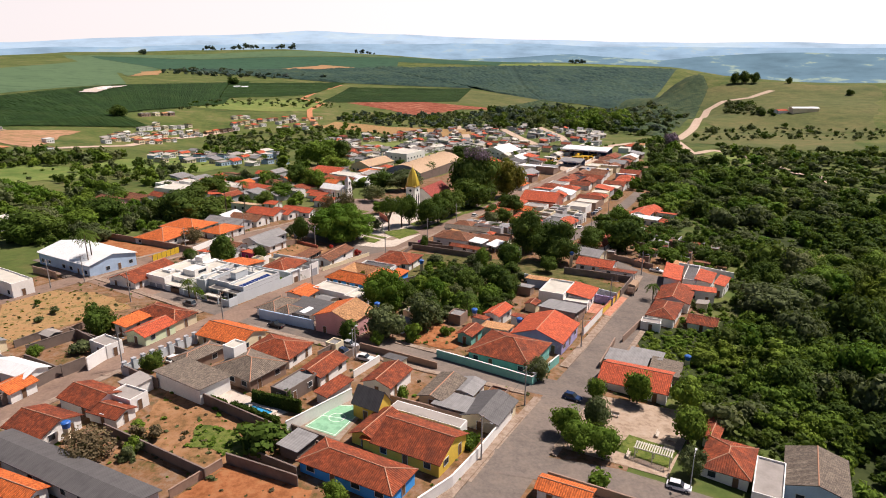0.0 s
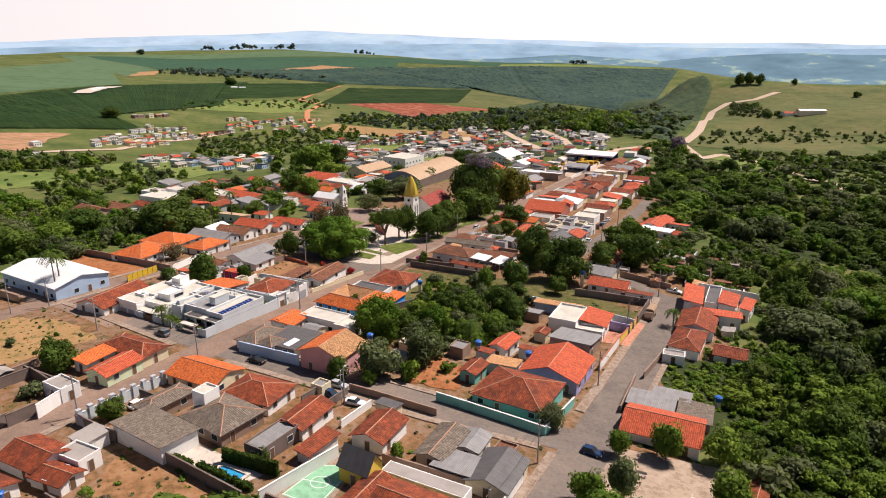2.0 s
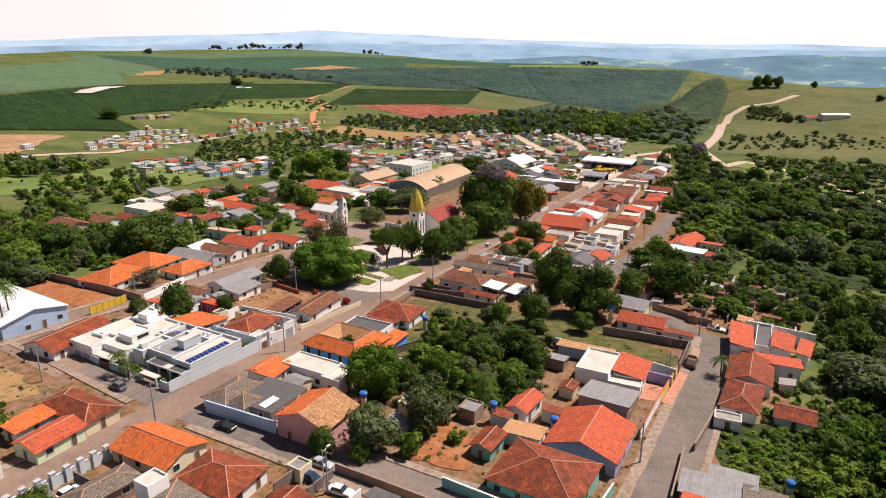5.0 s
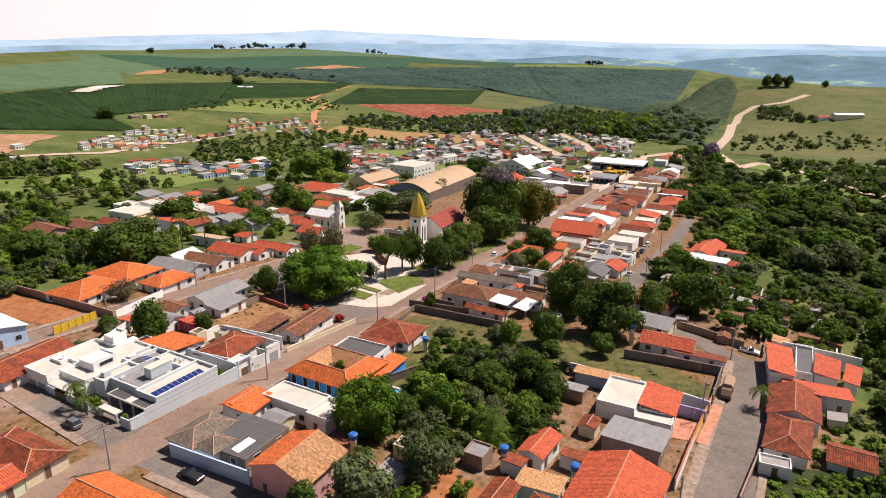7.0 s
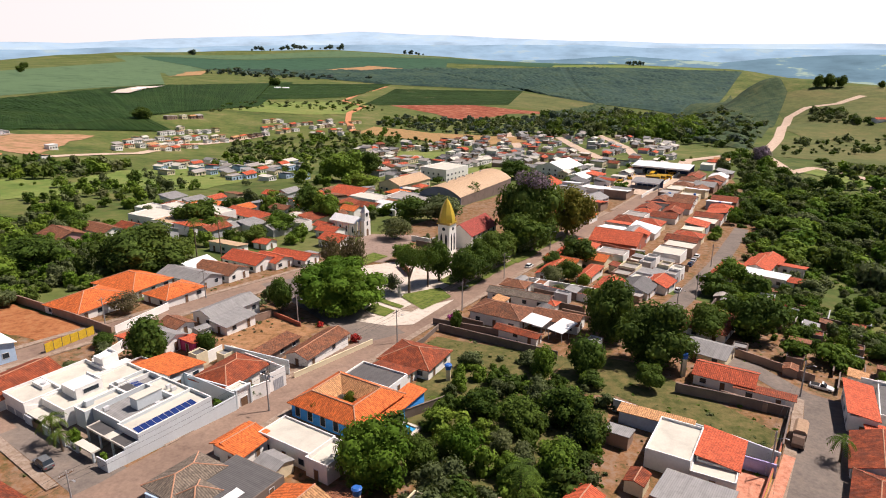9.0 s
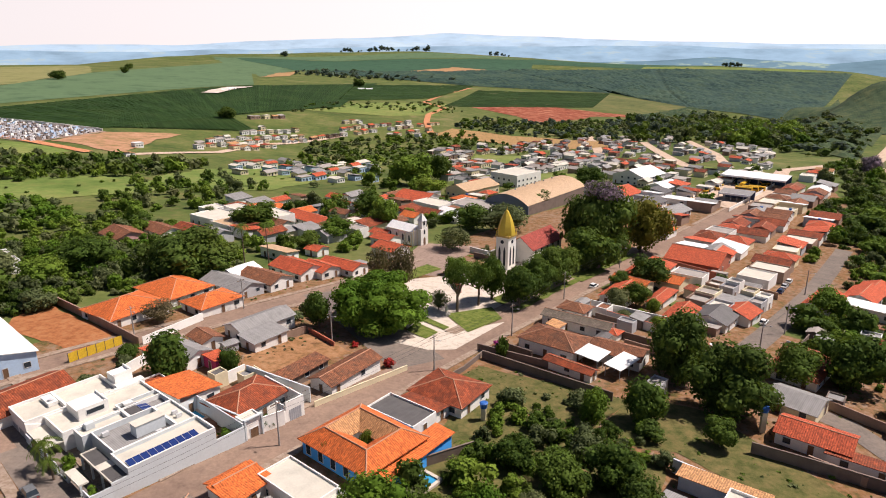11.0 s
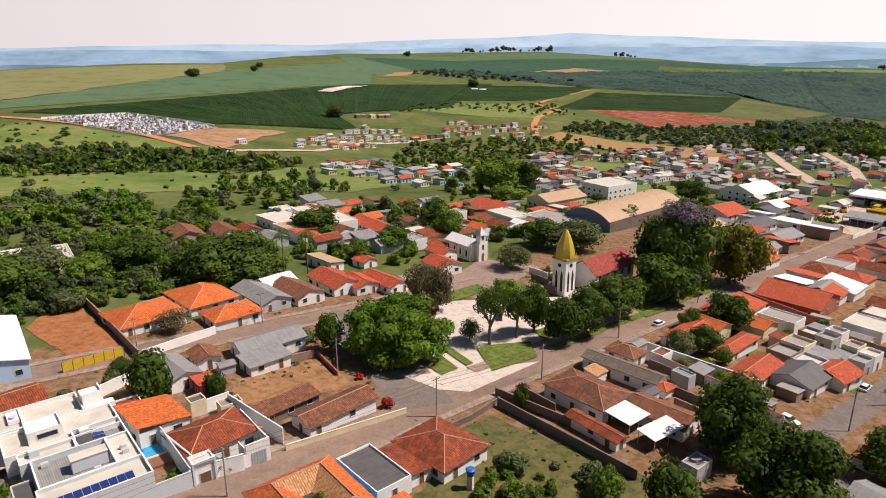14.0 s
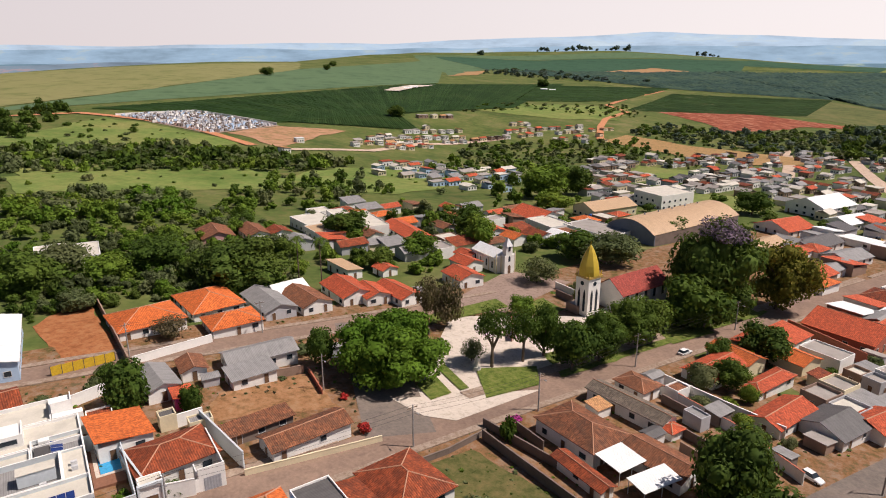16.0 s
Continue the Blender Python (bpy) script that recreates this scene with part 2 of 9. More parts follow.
ROOFS = {"old": OLD, "orange": ORANGE, "red": RED, "brownold": BROWN_OLD, "tan": TAN, "brown": CONCRETE_TILE, "grey": GREY_SHEET,
         "dark": DARK_SHEET, "white": WHITE_SHEET, "tanmetal": TAN_SHEET, "slab": SLAB, "greytop": GREY_SHEET, "whiteslab": SLAB_WHITE}
ROOF_WORDS = {"old": "weathered red-brown clay tile", "orange": "bright orange clay tile", "red": "red clay tile", "brownold": "brown aged clay tile",
              "tan": "tan clay tile", "brown": "grey-brown concrete tile", "grey": "grey fibre-cement", "dark": "dark sheet", "white": "white metal",
              "tanmetal": "tan metal", "slab": "flat concrete", "greytop": "flat concrete", "whiteslab": "flat white"}
WALLS = {"white": plaster("wall_white", (0.82, 0.80, 0.75), 0.80), "cream": plaster("wall_cream", (0.72, 0.62, 0.42)), "blue": plaster("wall_blue", (0.05, 0.34, 0.82), 0.9),
         "paleblue": plaster("wall_pale_blue", (0.42, 0.56, 0.72)), "grey": plaster("wall_grey", (0.45, 0.45, 0.46)), "greyblue": plaster("wall_grey_blue", (0.56, 0.60, 0.61), 0.92),
         "pink": plaster("wall_pink", (0.62, 0.33, 0.32)), "teal": plaster("wall_teal", (0.20, 0.50, 0.43), 0.7), "yellow": plaster("wall_yellow", (0.75, 0.52, 0.08)),
         "lilac": plaster("wall_lilac", (0.42, 0.38, 0.62)), "brick": plaster("wall_brick", (0.40, 0.13, 0.08), 0.7), "raw": plaster("wall_raw_block", (0.31, 0.21, 0.155), 0.6),
         "green": plaster("wall_pale_green", (0.60, 0.68, 0.45)), "magenta": plaster("wall_magenta", (0.55, 0.06, 0.2)), "dirty": plaster("wall_dirty", (0.19, 0.145, 0.12), 0.5)}
GLASS = plain("window_glass", (0.03, 0.04, 0.05), 0.12)
FRAME = plain("window_frame", (0.55, 0.55, 0.55), 0.5)
DOOR = plain("door_wood", (0.16, 0.09, 0.05), 0.6)
DOOR_METAL = plain("door_metal", (0.35, 0.36, 0.38), 0.5)
MORTAR = plain("ridge_mortar", (0.46, 0.24, 0.15), 0.9)
TANK_BLUE = plain("tank_plastic", (0.03, 0.13, 0.42), 0.4)
ASPHALT = soil("asphalt", [(0.3, (0.150, 0.125, 0.108)), (0.5, (0.196, 0.162, 0.138)), (0.8, (0.285, 0.218, 0.170))], 0.05, 1.6, 0.9, 0.1, 0.22)
ASPHALT_RED = soil("dusty_asphalt", [(0.3, (0.205, 0.140, 0.107)), (0.5, (0.265, 0.182, 0.138)), (0.8, (0.345, 0.232, 0.168))], 0.05, 1.6, 0.9, 0.1, 0.22)
DIRT_ROAD = soil("dirt_road", [(0.3, (0.42, 0.30, 0.22)), (0.7, (0.55, 0.42, 0.32))], 0.1, 1.0)
RED_ROAD = soil("red_dirt_road", [(0.3, (0.42, 0.16, 0.07)), (0.7, (0.55, 0.25, 0.13))], 0.1, 1.0)
SALMON_PAVING = soil("salmon_paving", [(0.3, (0.42, 0.16, 0.10)), (0.55, (0.52, 0.23, 0.15)), (0.8, (0.56, 0.30, 0.21))], 0.2, 2.5, 0.9, 0.1)
PAVING = soil("pavement_concrete", [(0.3, (0.225, 0.150, 0.105)), (0.5, (0.300, 0.222, 0.165)), (0.75, (0.375, 0.305, 0.250))], 0.2, 2.5, 0.9, 0.1)
PLAZA = soil("plaza_paving", [(0.3, (0.50, 0.42, 0.34)), (0.7, (0.60, 0.52, 0.44))], 0.15, 2.0, 0.85, 0.1)
SAND = soil("trodden_sand", [(0.3, (0.30, 0.215, 0.15)), (0.6, (0.40, 0.30, 0.22)), (0.8, (0.46, 0.37, 0.29))], 0.15, 1.5)
LAWN = soil("lawn", [(0.3, (0.068, 0.102, 0.021)), (0.6, (0.119, 0.153, 0.030)), (0.8, (0.221, 0.204, 0.068))], 0.2, 2.0)
DRY_GRASS = soil("dry_grass", [(0.3, (0.058, 0.075, 0.020)), (0.5, (0.115, 0.108, 0.038)), (0.75, (0.195, 0.140, 0.062))], 0.14, 1.2)
TOWN_EARTH = soil("town_earth", [(0.20, (0.066, 0.082, 0.021)), (0.34, (0.140, 0.105, 0.042)), (0.46, (0.240, 0.118, 0.056)), (0.60, (0.225, 0.150, 0.100)), (0.8, (0.270, 0.200, 0.148))], 0.13, 1.2)
STRAW = soil("straw_grass", [(0.28, (0.128, 0.128, 0.034)), (0.42, (0.289, 0.196, 0.076)), (0.6, (0.391, 0.238, 0.111)), (0.8, (0.357, 0.170, 0.076))], 0.16, 1.2)
RED_SOIL = soil("red_soil", [(0.3, (0.150, 0.105, 0.040)), (0.45, (0.255, 0.125, 0.055)), (0.6, (0.325, 0.165, 0.080)), (0.8, (0.365, 0.225, 0.125))], 0.12, 1.5)
RED_YARD = soil("bare_orange_earth", [(0.3, (0.260, 0.092, 0.034)), (0.55, (0.350, 0.135, 0.055)), (0.8, (0.385, 0.190, 0.090))], 0.12, 1.5)
SCAR = soil("bare_red_earth", [(0.3, (0.135, 0.028, 0.016)), (0.45, (0.225, 0.050, 0.026)), (0.6, (0.29, 0.085, 0.045)), (0.74, (0.46, 0.25, 0.16))], 0.03, 0.1, 0.95, 0.9, 0.5)
CROP_DARK = soil("dark_crop", [(0.3, (0.034, 0.066, 0.020)), (0.7, (0.055, 0.092, 0.030))], 0.01, 0.15)
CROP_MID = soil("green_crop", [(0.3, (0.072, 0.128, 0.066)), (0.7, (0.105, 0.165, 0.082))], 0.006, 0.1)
# far crop: its green is pushed towards blue to carry the haze
CROP_FAR_HAZED = soil("far_crop_hazed", [(0.3, (0.030, 0.078, 0.045)), (0.7, (0.045, 0.100, 0.056))], 0.006, 0.1)
TAN_FIELD = soil("tilled_earth", [(0.3, (0.34, 0.20, 0.10)), (0.5, (0.40, 0.22, 0.11)), (0.75, (0.24, 0.22, 0.09))], 0.012, 0.1)
RED_LOTS = soil("cleared_red_earth", [(0.3, (0.20, 0.18, 0.06)), (0.45, (0.36, 0.20, 0.11)), (0.7, (0.48, 0.27, 0.17))], 0.03, 0.3)
HILL_GRASS = soil("hill_grass", [(0.3, (0.070, 0.096, 0.030)), (0.5, (0.120, 0.132, 0.046)), (0.75, (0.205, 0.160, 0.070))], 0.011, 0.2, 0.95, 0.3, 0.3)
OLIVE = soil("olive_field", [(0.3, (0.165, 0.185, 0.062)), (0.7, (0.23, 0.215, 0.090))], 0.006, 0.1)
PASTURE = soil("pasture", [(0.3, (0.085, 0.14, 0.03)), (0.5, (0.16, 0.215, 0.055)), (0.75, (0.29, 0.245, 0.09))], 0.014, 0.3, 0.95, 0.3, 0.25)
# dark leaf green between crowns; the shade under the trees is in this colour
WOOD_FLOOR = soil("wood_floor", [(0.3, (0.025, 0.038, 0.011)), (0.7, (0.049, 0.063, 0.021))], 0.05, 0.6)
# canopy of the far slopes: distance haze is put in as a bluish green
FAR_WOOD_HAZED = soil("far_wood_canopy_hazed", [(0.30, (0.020, 0.046, 0.042)), (0.45, (0.030, 0.060, 0.052)), (0.58, (0.042, 0.078, 0.058)), (0.74, (0.075, 0.105, 0.058))], 0.006, 0.09, 0.95, 0.5, 0.45)
HILL_SCRUB = soil("hill_scrub", [(0.30, (0.028, 0.052, 0.030)), (0.5, (0.046, 0.076, 0.036)), (0.7, (0.110, 0.120, 0.050))], 0.02, 0.15, 0.95, 0.5, 0.5)
BARK = plain("bark", (0.14, 0.10, 0.07), 0.9)
LEAF = leafy("foliage_dark", (0.048, 0.09, 0.016), (0.10, 0.16, 0.025))
LEAF_BRIGHT = leafy("foliage_bright", (0.080, 0.15, 0.018), (0.18, 0.27, 0.036))
LEAF_LUSH = leafy("foliage_lush", (0.062, 0.14, 0.013), (0.12, 0.215, 0.024))
LEAF_OLIVE = leafy("foliage_olive", (0.085, 0.11, 0.045), (0.15, 0.18, 0.075))
LEAF_YELLOW = leafy("foliage_yellow", (0.15, 0.15, 0.025), (0.28, 0.24, 0.04))
LEAF_WOOD = leafy("woodland", (0.046, 0.082, 0.016), (0.10, 0.15, 0.028))
# far foliage: the blue of hazy air is mixed into the leaf colour
LEAF_FAR = leafy("far_woodland_hazed", (0.075, 0.11, 0.085), (0.095, 0.13, 0.095))
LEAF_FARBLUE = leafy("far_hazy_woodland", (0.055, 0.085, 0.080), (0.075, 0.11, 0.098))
LEAF_CROP = leafy("crop_leaf", (0.026, 0.060, 0.016), (0.042, 0.085, 0.024))
LEAF_PURPLE = leafy("foliage_purple", (0.162, 0.118, 0.153), (0.310, 0.222, 0.301))
LEAF_BARE = leafy("foliage_sparse", (0.13, 0.10, 0.06), (0.19, 0.15, 0.08))
LEAVES = {"lush": LEAF_LUSH, "dark": LEAF, "bright": LEAF_BRIGHT, "olive": LEAF_OLIVE, "yellow": LEAF_YELLOW, "wood": LEAF_WOOD, "far": LEAF_FAR, "farblue": LEAF_FARBLUE, "purple": LEAF_PURPLE, "bare": LEAF_BARE}
RED_PAVING = soil("red_paving", [(0.3, (0.22, 0.155, 0.125)), (0.7, (0.31, 0.225, 0.18))], 0.2, 2.0, 0.9, 0.1)

# ---- building helpers ----
def part(name, bm, mats, parent=None, label=""):
    """One mesh object from a bmesh, under a thing or a part."""
    me = bpy.data.meshes.new(name)
    bm.to_mesh(me)
    bm.free()
    for m in (mats if isinstance(mats, (list, tuple)) else (mats,)):
        me.materials.append(m)
    ob = new(name, me)
    if parent is not None:
        ob.parent = parent
    if label:
        ob["label"] = label
    return ob


def mesh_arrays(name, verts, faces, mats, mat_index=None):
    """One mesh from numpy arrays; all faces have the same number of corners."""
    me = bpy.data.meshes.new(name)
    faces = np.asarray(faces, np.int32)
    n, k = faces.shape
    me.vertices.add(len(verts))
    me.vertices.foreach_set("co", np.asarray(verts, np.float32).ravel())
    me.loops.add(n * k)
    me.loops.foreach_set("vertex_index", faces.ravel())
    me.polygons.add(n)
    me.polygons.foreach_set("loop_start", np.arange(0, n * k, k, dtype=np.int32))
    for m in mats:
        me.materials.append(m)
    if mat_index is not None:
        me.polygons.foreach_set("material_index", np.asarray(mat_index, np.int32))
    me.update(calc_edges=True)
    return me


def box(bm, x0, y0, z0, x1, y1, z1, mi=0):
    vs = [bm.verts.new(p) for p in ((x0, y0, z0), (x1, y0, z0), (x1, y1, z0), (x0, y1, z0), (x0, y0, z1), (x1, y0, z1), (x1, y1, z1), (x0, y1, z1))]
    for q in ((3, 2, 1, 0), (4, 5, 6, 7), (0, 1, 5, 4), (1, 2, 6, 5), (2, 3, 7, 6), (3, 0, 4, 7)):
        bm.faces.new([vs[i] for i in q]).material_index = mi
    return vs


def tube(bm, r0, r1, a, b, n=8, mi=0):
    """A tapered round bar from a to b."""
    a, b = Vector(a), Vector(b)
    q = (b - a).to_track_quat('Z', 'Y')
    rings = []
    for c, r in ((a, r0), (b, r1)):
        rings.append([bm.verts.new(c + q @ Vector((r * math.cos(2 * math.pi * i / n), r * math.sin(2 * math.pi * i / n), 0))) for i in range(n)])
    for i in range(n):
        bm.faces.new((rings[0][i], rings[0][(i + 1) % n], rings[1][(i + 1) % n], rings[1][i])).material_index = mi
    bm.faces.new(rings[0][::-1]).material_index = mi
    bm.faces.new(rings[1]).material_index = mi


def slab_faces(bm, polys, thick):
    """Sloping roof planes with thickness; UV in metres with v up the slope."""
    uv = bm.loops.layers.uv.verify()
    for poly in polys:
        pts = [Vector(p) for p in poly]
        n = (pts[1] - pts[0]).cross(pts[2] - pts[0]).normalized()
        if n.z < 0:
            pts.reverse()
            n = -n
        up = Vector((0, 0, 1)) - n * n.z
        up = up.normalized() if up.length > 1e-4 else Vector((0, 1, 0))
        along = up.cross(n)
        top = [bm.verts.new(p) for p in pts]
        low = [bm.verts.new(p - Vector((0, 0, thick))) for p in pts]
        faces = [bm.faces.new(top), bm.faces.new(low[::-1])]
        for i in range(len(pts)):
            j = (i + 1) % len(pts)
            faces.append(bm.faces.new((top[j], top[i], low[i], low[j])))
        for f in faces:
            for lp in f.loops:
                lp[uv].uv = (lp.vert.co.dot(along), lp.vert.co.dot(up))


_pane_cache = {}


def ring(bm, w, h, f, y0, y1, open_foot=False):
    """A frame in one piece round a w by h opening."""
    z0 = 0 if open_foot else -f
    outer = ((-w / 2 - f, z0), (-w / 2 - f, h + f), (w / 2 + f, h + f), (w / 2 + f, z0))
    inner = ((-w / 2, 0), (-w / 2, h), (w / 2, h), (w / 2, 0))
    rows = [[bm.verts.new((x, y, z)) for x, z in pts] for y in (y0, y1) for pts in (outer, inner)]
    for k in range(3 if open_foot else 4):
        n = (k + 1) % 4
        fo, fi, bo, bi = rows
        for q in ((fo[k], fo[n], fi[n], fi[k]), (bi[k], bi[n], bo[n], bo[k]), (fo[n], fo[k], bo[k], bo[n]), (fi[k], fi[n], bi[n], bi[k])):
            bm.faces.new(q)


def pane_mesh(w, h, kind):
    """A window pane, door leaf, garage door or frame, lying in its wall's plane, facing -y."""
    key = (round(w, 1), round(h, 1), kind)
    if key not in _pane_cache:
        bm = bmesh.new()
        if kind == "window":
            box(bm, -w / 2, -0.03, 0, w / 2, 0.06, h)
            mat = GLASS
        elif kind == "door":
            box(bm, -w / 2, -0.04, 0, w / 2, 0.05, h)
            mat = DOOR
        elif kind == "garage_door":
            n = 12
            line = [(-w / 2 + w * i / n, -0.06 if i % 2 else -0.03) for i in range(n + 1)]
            a = [bm.verts.new((x, y, 0)) for x, y in line]
            b = [bm.verts.new((x, y, h)) for x, y in line]
            for k in range(n):
                bm.faces.new((a[k], a[k + 1], b[k + 1], b[k]))
            mat = DOOR_METAL
        else:
            ring(bm, w, h, 0.08, -0.08, 0.05, kind == "door_frame")
            mat = FRAME
        me = bpy.data.meshes.new(kind)
        bm.to_mesh(me)
        bm.free()
        me.materials.append(mat)
        _pane_cache[key] = me
    return _pane_cache[key]


def opening(parent, kind, x, y, z, turn, w, h):
    ob = new(kind, pane_mesh(w, h, kind))
    ob.parent = parent
    ob.matrix_basis = pose(x, y, z, 0, 0, turn)
    if kind in ("window", "door"):
        fr = new(kind + "_frame", pane_mesh(w, h, kind + "_frame"))
        fr.parent = ob
    return ob


def roof_polys(kind, w, d, h, rise, over):
    """Roof planes over a w by d plan, eaves at h; the ridge runs along x."""
    a, b = w / 2 + over, d / 2 + over
    e = h - rise * over / (d / 2)
    t = h + rise
    if kind == "gable":
        return [((-a, -b, e), (a, -b, e), (a, 0, t), (-a, 0, t)), ((a, b, e), (-a, b, e), (-a, 0, t), (a, 0, t))], [((-a, 0, t), (a, 0, t))]
    if kind == "hip":
        r = max(w / 2 - d / 2, 0.15)
        ps = [((-a, -b, e), (a, -b, e), (r, 0, t), (-r, 0, t)), ((a, b, e), (-a, b, e), (-r, 0, t), (r, 0, t)),
              ((a, -b, e), (a, b, e), (r, 0, t)), ((-a, b, e), (-a, -b, e), (-r, 0, t))]
        rid = [((-r, 0, t), (r, 0, t))] + [((sx * r, 0, t), (sx * a, sy * b, e)) for sx in (-1, 1) for sy in (-1, 1)]
        return ps, rid
    # single slope, falling to -y
    return [((-a, -b, h), (a, -b, h), (a, b, h + rise), (-a, b, h + rise))], []


TAKEN, OPEN = [], []


def house(x, y, rot, w, d, h, kind="gable", cover="old", wall="white", pitch=0.36, over=0.45, side="auto", openings=True, tank=None,
          parapet=0.0, label="", name="house", group="", base=None, garage=False, seed=0, sides="0123", cover_b=""):
    """A house: plan w (along its own x) by d, walls h high, the ridge along the longer side."""
    rnd = random.Random(int(abs(x) * 31 + abs(y) * 17 + seed))
    TAKEN.append((x, y, rot, w, d))
    g = ground(x, y)
    lo = min(heights([x - w / 2, x + w / 2, x, x], [y, y, y - d / 2, y + d / 2])) - g - 0.8
    root = tagged(new(name), label or f"{wall_words(wall)} house with a {ROOF_WORDS[cover]} roof", "house", group)
    root.matrix_basis = pose(x, y, g if base is None else base, 0, 0, rot)
    turn = (d > w * 1.02) if side == "auto" else side == "y"
    lw, ld = (d, w) if turn else (w, d)
    spin = Matrix.Rotation(math.pi / 2, 4, 'Z') if turn else Matrix.Identity(4)
    rise = pitch * ld / 2 if kind in ("gable", "hip") else pitch * ld * 0.45
    wm = WALLS[wall]
    bm = bmesh.new()
    box(bm, -lw / 2, -ld / 2, lo, lw / 2, ld / 2, h - 0.02)
    if kind == "gable":
        for s in (-1, 1):
            vs = [bm.verts.new(p) for p in ((s * lw / 2, -ld / 2, h - 0.02), (s * lw / 2, ld / 2, h - 0.02), (s * lw / 2, 0, h + rise - 0.14),
                                            (s * (lw / 2 - 0.2), -ld / 2, h - 0.02), (s * (lw / 2 - 0.2), ld / 2, h - 0.02), (s * (lw / 2 - 0.2), 0, h + rise - 0.14))]
            for q in ((0, 1, 2), (5, 4, 3), (0, 2, 5, 3), (1, 4, 5, 2)):
                bm.faces.new([vs[i] for i in (q if s > 0 else q[::-1])])
    if kind == "shed":
        for q in (((-lw / 2, ld / 2 - 0.15), (lw / 2, ld / 2)),):
            box(bm, q[0][0], q[0][1], h - 0.02, q[1][0], q[1][1], h + rise - 0.15)
    if kind == "flat":
        p = parapet or 0.45
        for x0, y0, x1, y1 in ((-lw / 2, -ld / 2, lw / 2, -ld / 2 + 0.18), (-lw / 2, ld / 2 - 0.18, lw / 2, ld / 2), (-lw / 2, -ld / 2 + 0.18, -lw / 2 + 0.18, ld / 2 - 0.18),
                               (lw / 2 - 0.18, -ld / 2 + 0.18, lw / 2, ld / 2 - 0.18)):
            box(bm, x0, y0, h - 0.02, x1, y1, h + p)
    bmesh.ops.transform(bm, matrix=spin, verts=bm.verts)
    part("wall", bm, wm, root)
    bm = bmesh.new()
    if kind == "flat":
        slab_faces(bm, [((-lw / 2 + 0.18, -ld / 2 + 0.18, h + 0.10), (lw / 2 - 0.18, -ld / 2 + 0.18, h + 0.10), (lw / 2 - 0.18, ld / 2 - 0.18, h + 0.14), (-lw / 2 + 0.18, ld / 2 - 0.18, h + 0.14))], 0.1)
        ridges = []
    else:
        polys, ridges = roof_polys(kind, lw, ld, h, rise, over)
        slab_faces(bm, polys[:1] if cover_b else polys, 0.13)
        if cover_b:
            other = bmesh.new()
            slab_faces(other, polys[1:], 0.13)
            bmesh.ops.transform(other, matrix=spin, verts=other.verts)
            part("roof", other, ROOFS[cover_b], root, f"{ROOF_WORDS[cover_b]} roof slope")
    bmesh.ops.transform(bm, matrix=spin, verts=bm.verts)
    roof = part("roof", bm, ROOFS[cover], root, f"{ROOF_WORDS[cover]} roof")
    if ridges and cover in ("old", "orange", "red", "brownold", "tan", "brown"):
        for a, b in ridges:
            bm = bmesh.new()
            tube(bm, 0.11, 0.11, spin @ Vector(a), spin @ Vector(b), 6)
            part("ridge_cap", bm, MORTAR, roof)
    if openings:
        for (sx, sy, turn_deg, length, depth) in ((0, -1, 0, w, d), (1, 0, 90, d, w), (0, 1, 180, w, d), (-1, 0, 270, d, w)):
            if str(turn_deg // 90) not in sides:
                continue
            n = max(1, int(length / 3.6))
            k = rnd.randrange(n)
            for i in range(n):
                o = (i + 0.5) / n * length - length / 2
                ca, sa = math.cos(radians(turn_deg)), math.sin(radians(turn_deg))
                px, py = ca * o + sa * depth / 2, sa * o - ca * depth / 2
                if garage and sy == -1 and i == 0:
                    opening(root, "garage_door", px, py, 0.05, turn_deg, min(2.8, length / n - 0.4), 2.2)
                elif i == k and sy <= 0:
                    opening(root, "door", px, py, 0.05, turn_deg, 0.9, 2.1)
                elif rnd.random() < 0.85:
                    opening(root, "window", px, py, 1.05, turn_deg, 1.2 if rnd.random() < 0.7 else 1.5, 1.1)
                    if h > 5.2:
                        opening(root, "window", px, py, 3.9, turn_deg, 1.2, 1.1)
    if tank if tank is not None else rnd.random() < 0.03:
        water_tank(root, rnd.uniform(-0.25, 0.25) * w, rnd.uniform(-0.3, 0.3) * d, h + (rise * 0.6 if kind != "flat" else 0.1))
    return root


def wall_words(wall):
    return {"raw": "unpainted block", "dirty": "grimy rendered", "brick": "brick-red", "paleblue": "pale blue", "greyblue": "grey-blue", "green": "pale green"}.get(wall, wall)


def water_tank(parent, x, y, z):
    bm = bmesh.new()
    tube(bm, 0.55, 0.7, (x, y, z - 0.3), (x, y, z + 0.75), 14)
    tube(bm, 0.74, 0.60, (x, y, z + 0.752), (x, y, z + 0.95), 14)
    part("water_tank", bm, TANK_BLUE, parent, "blue plastic water tank")


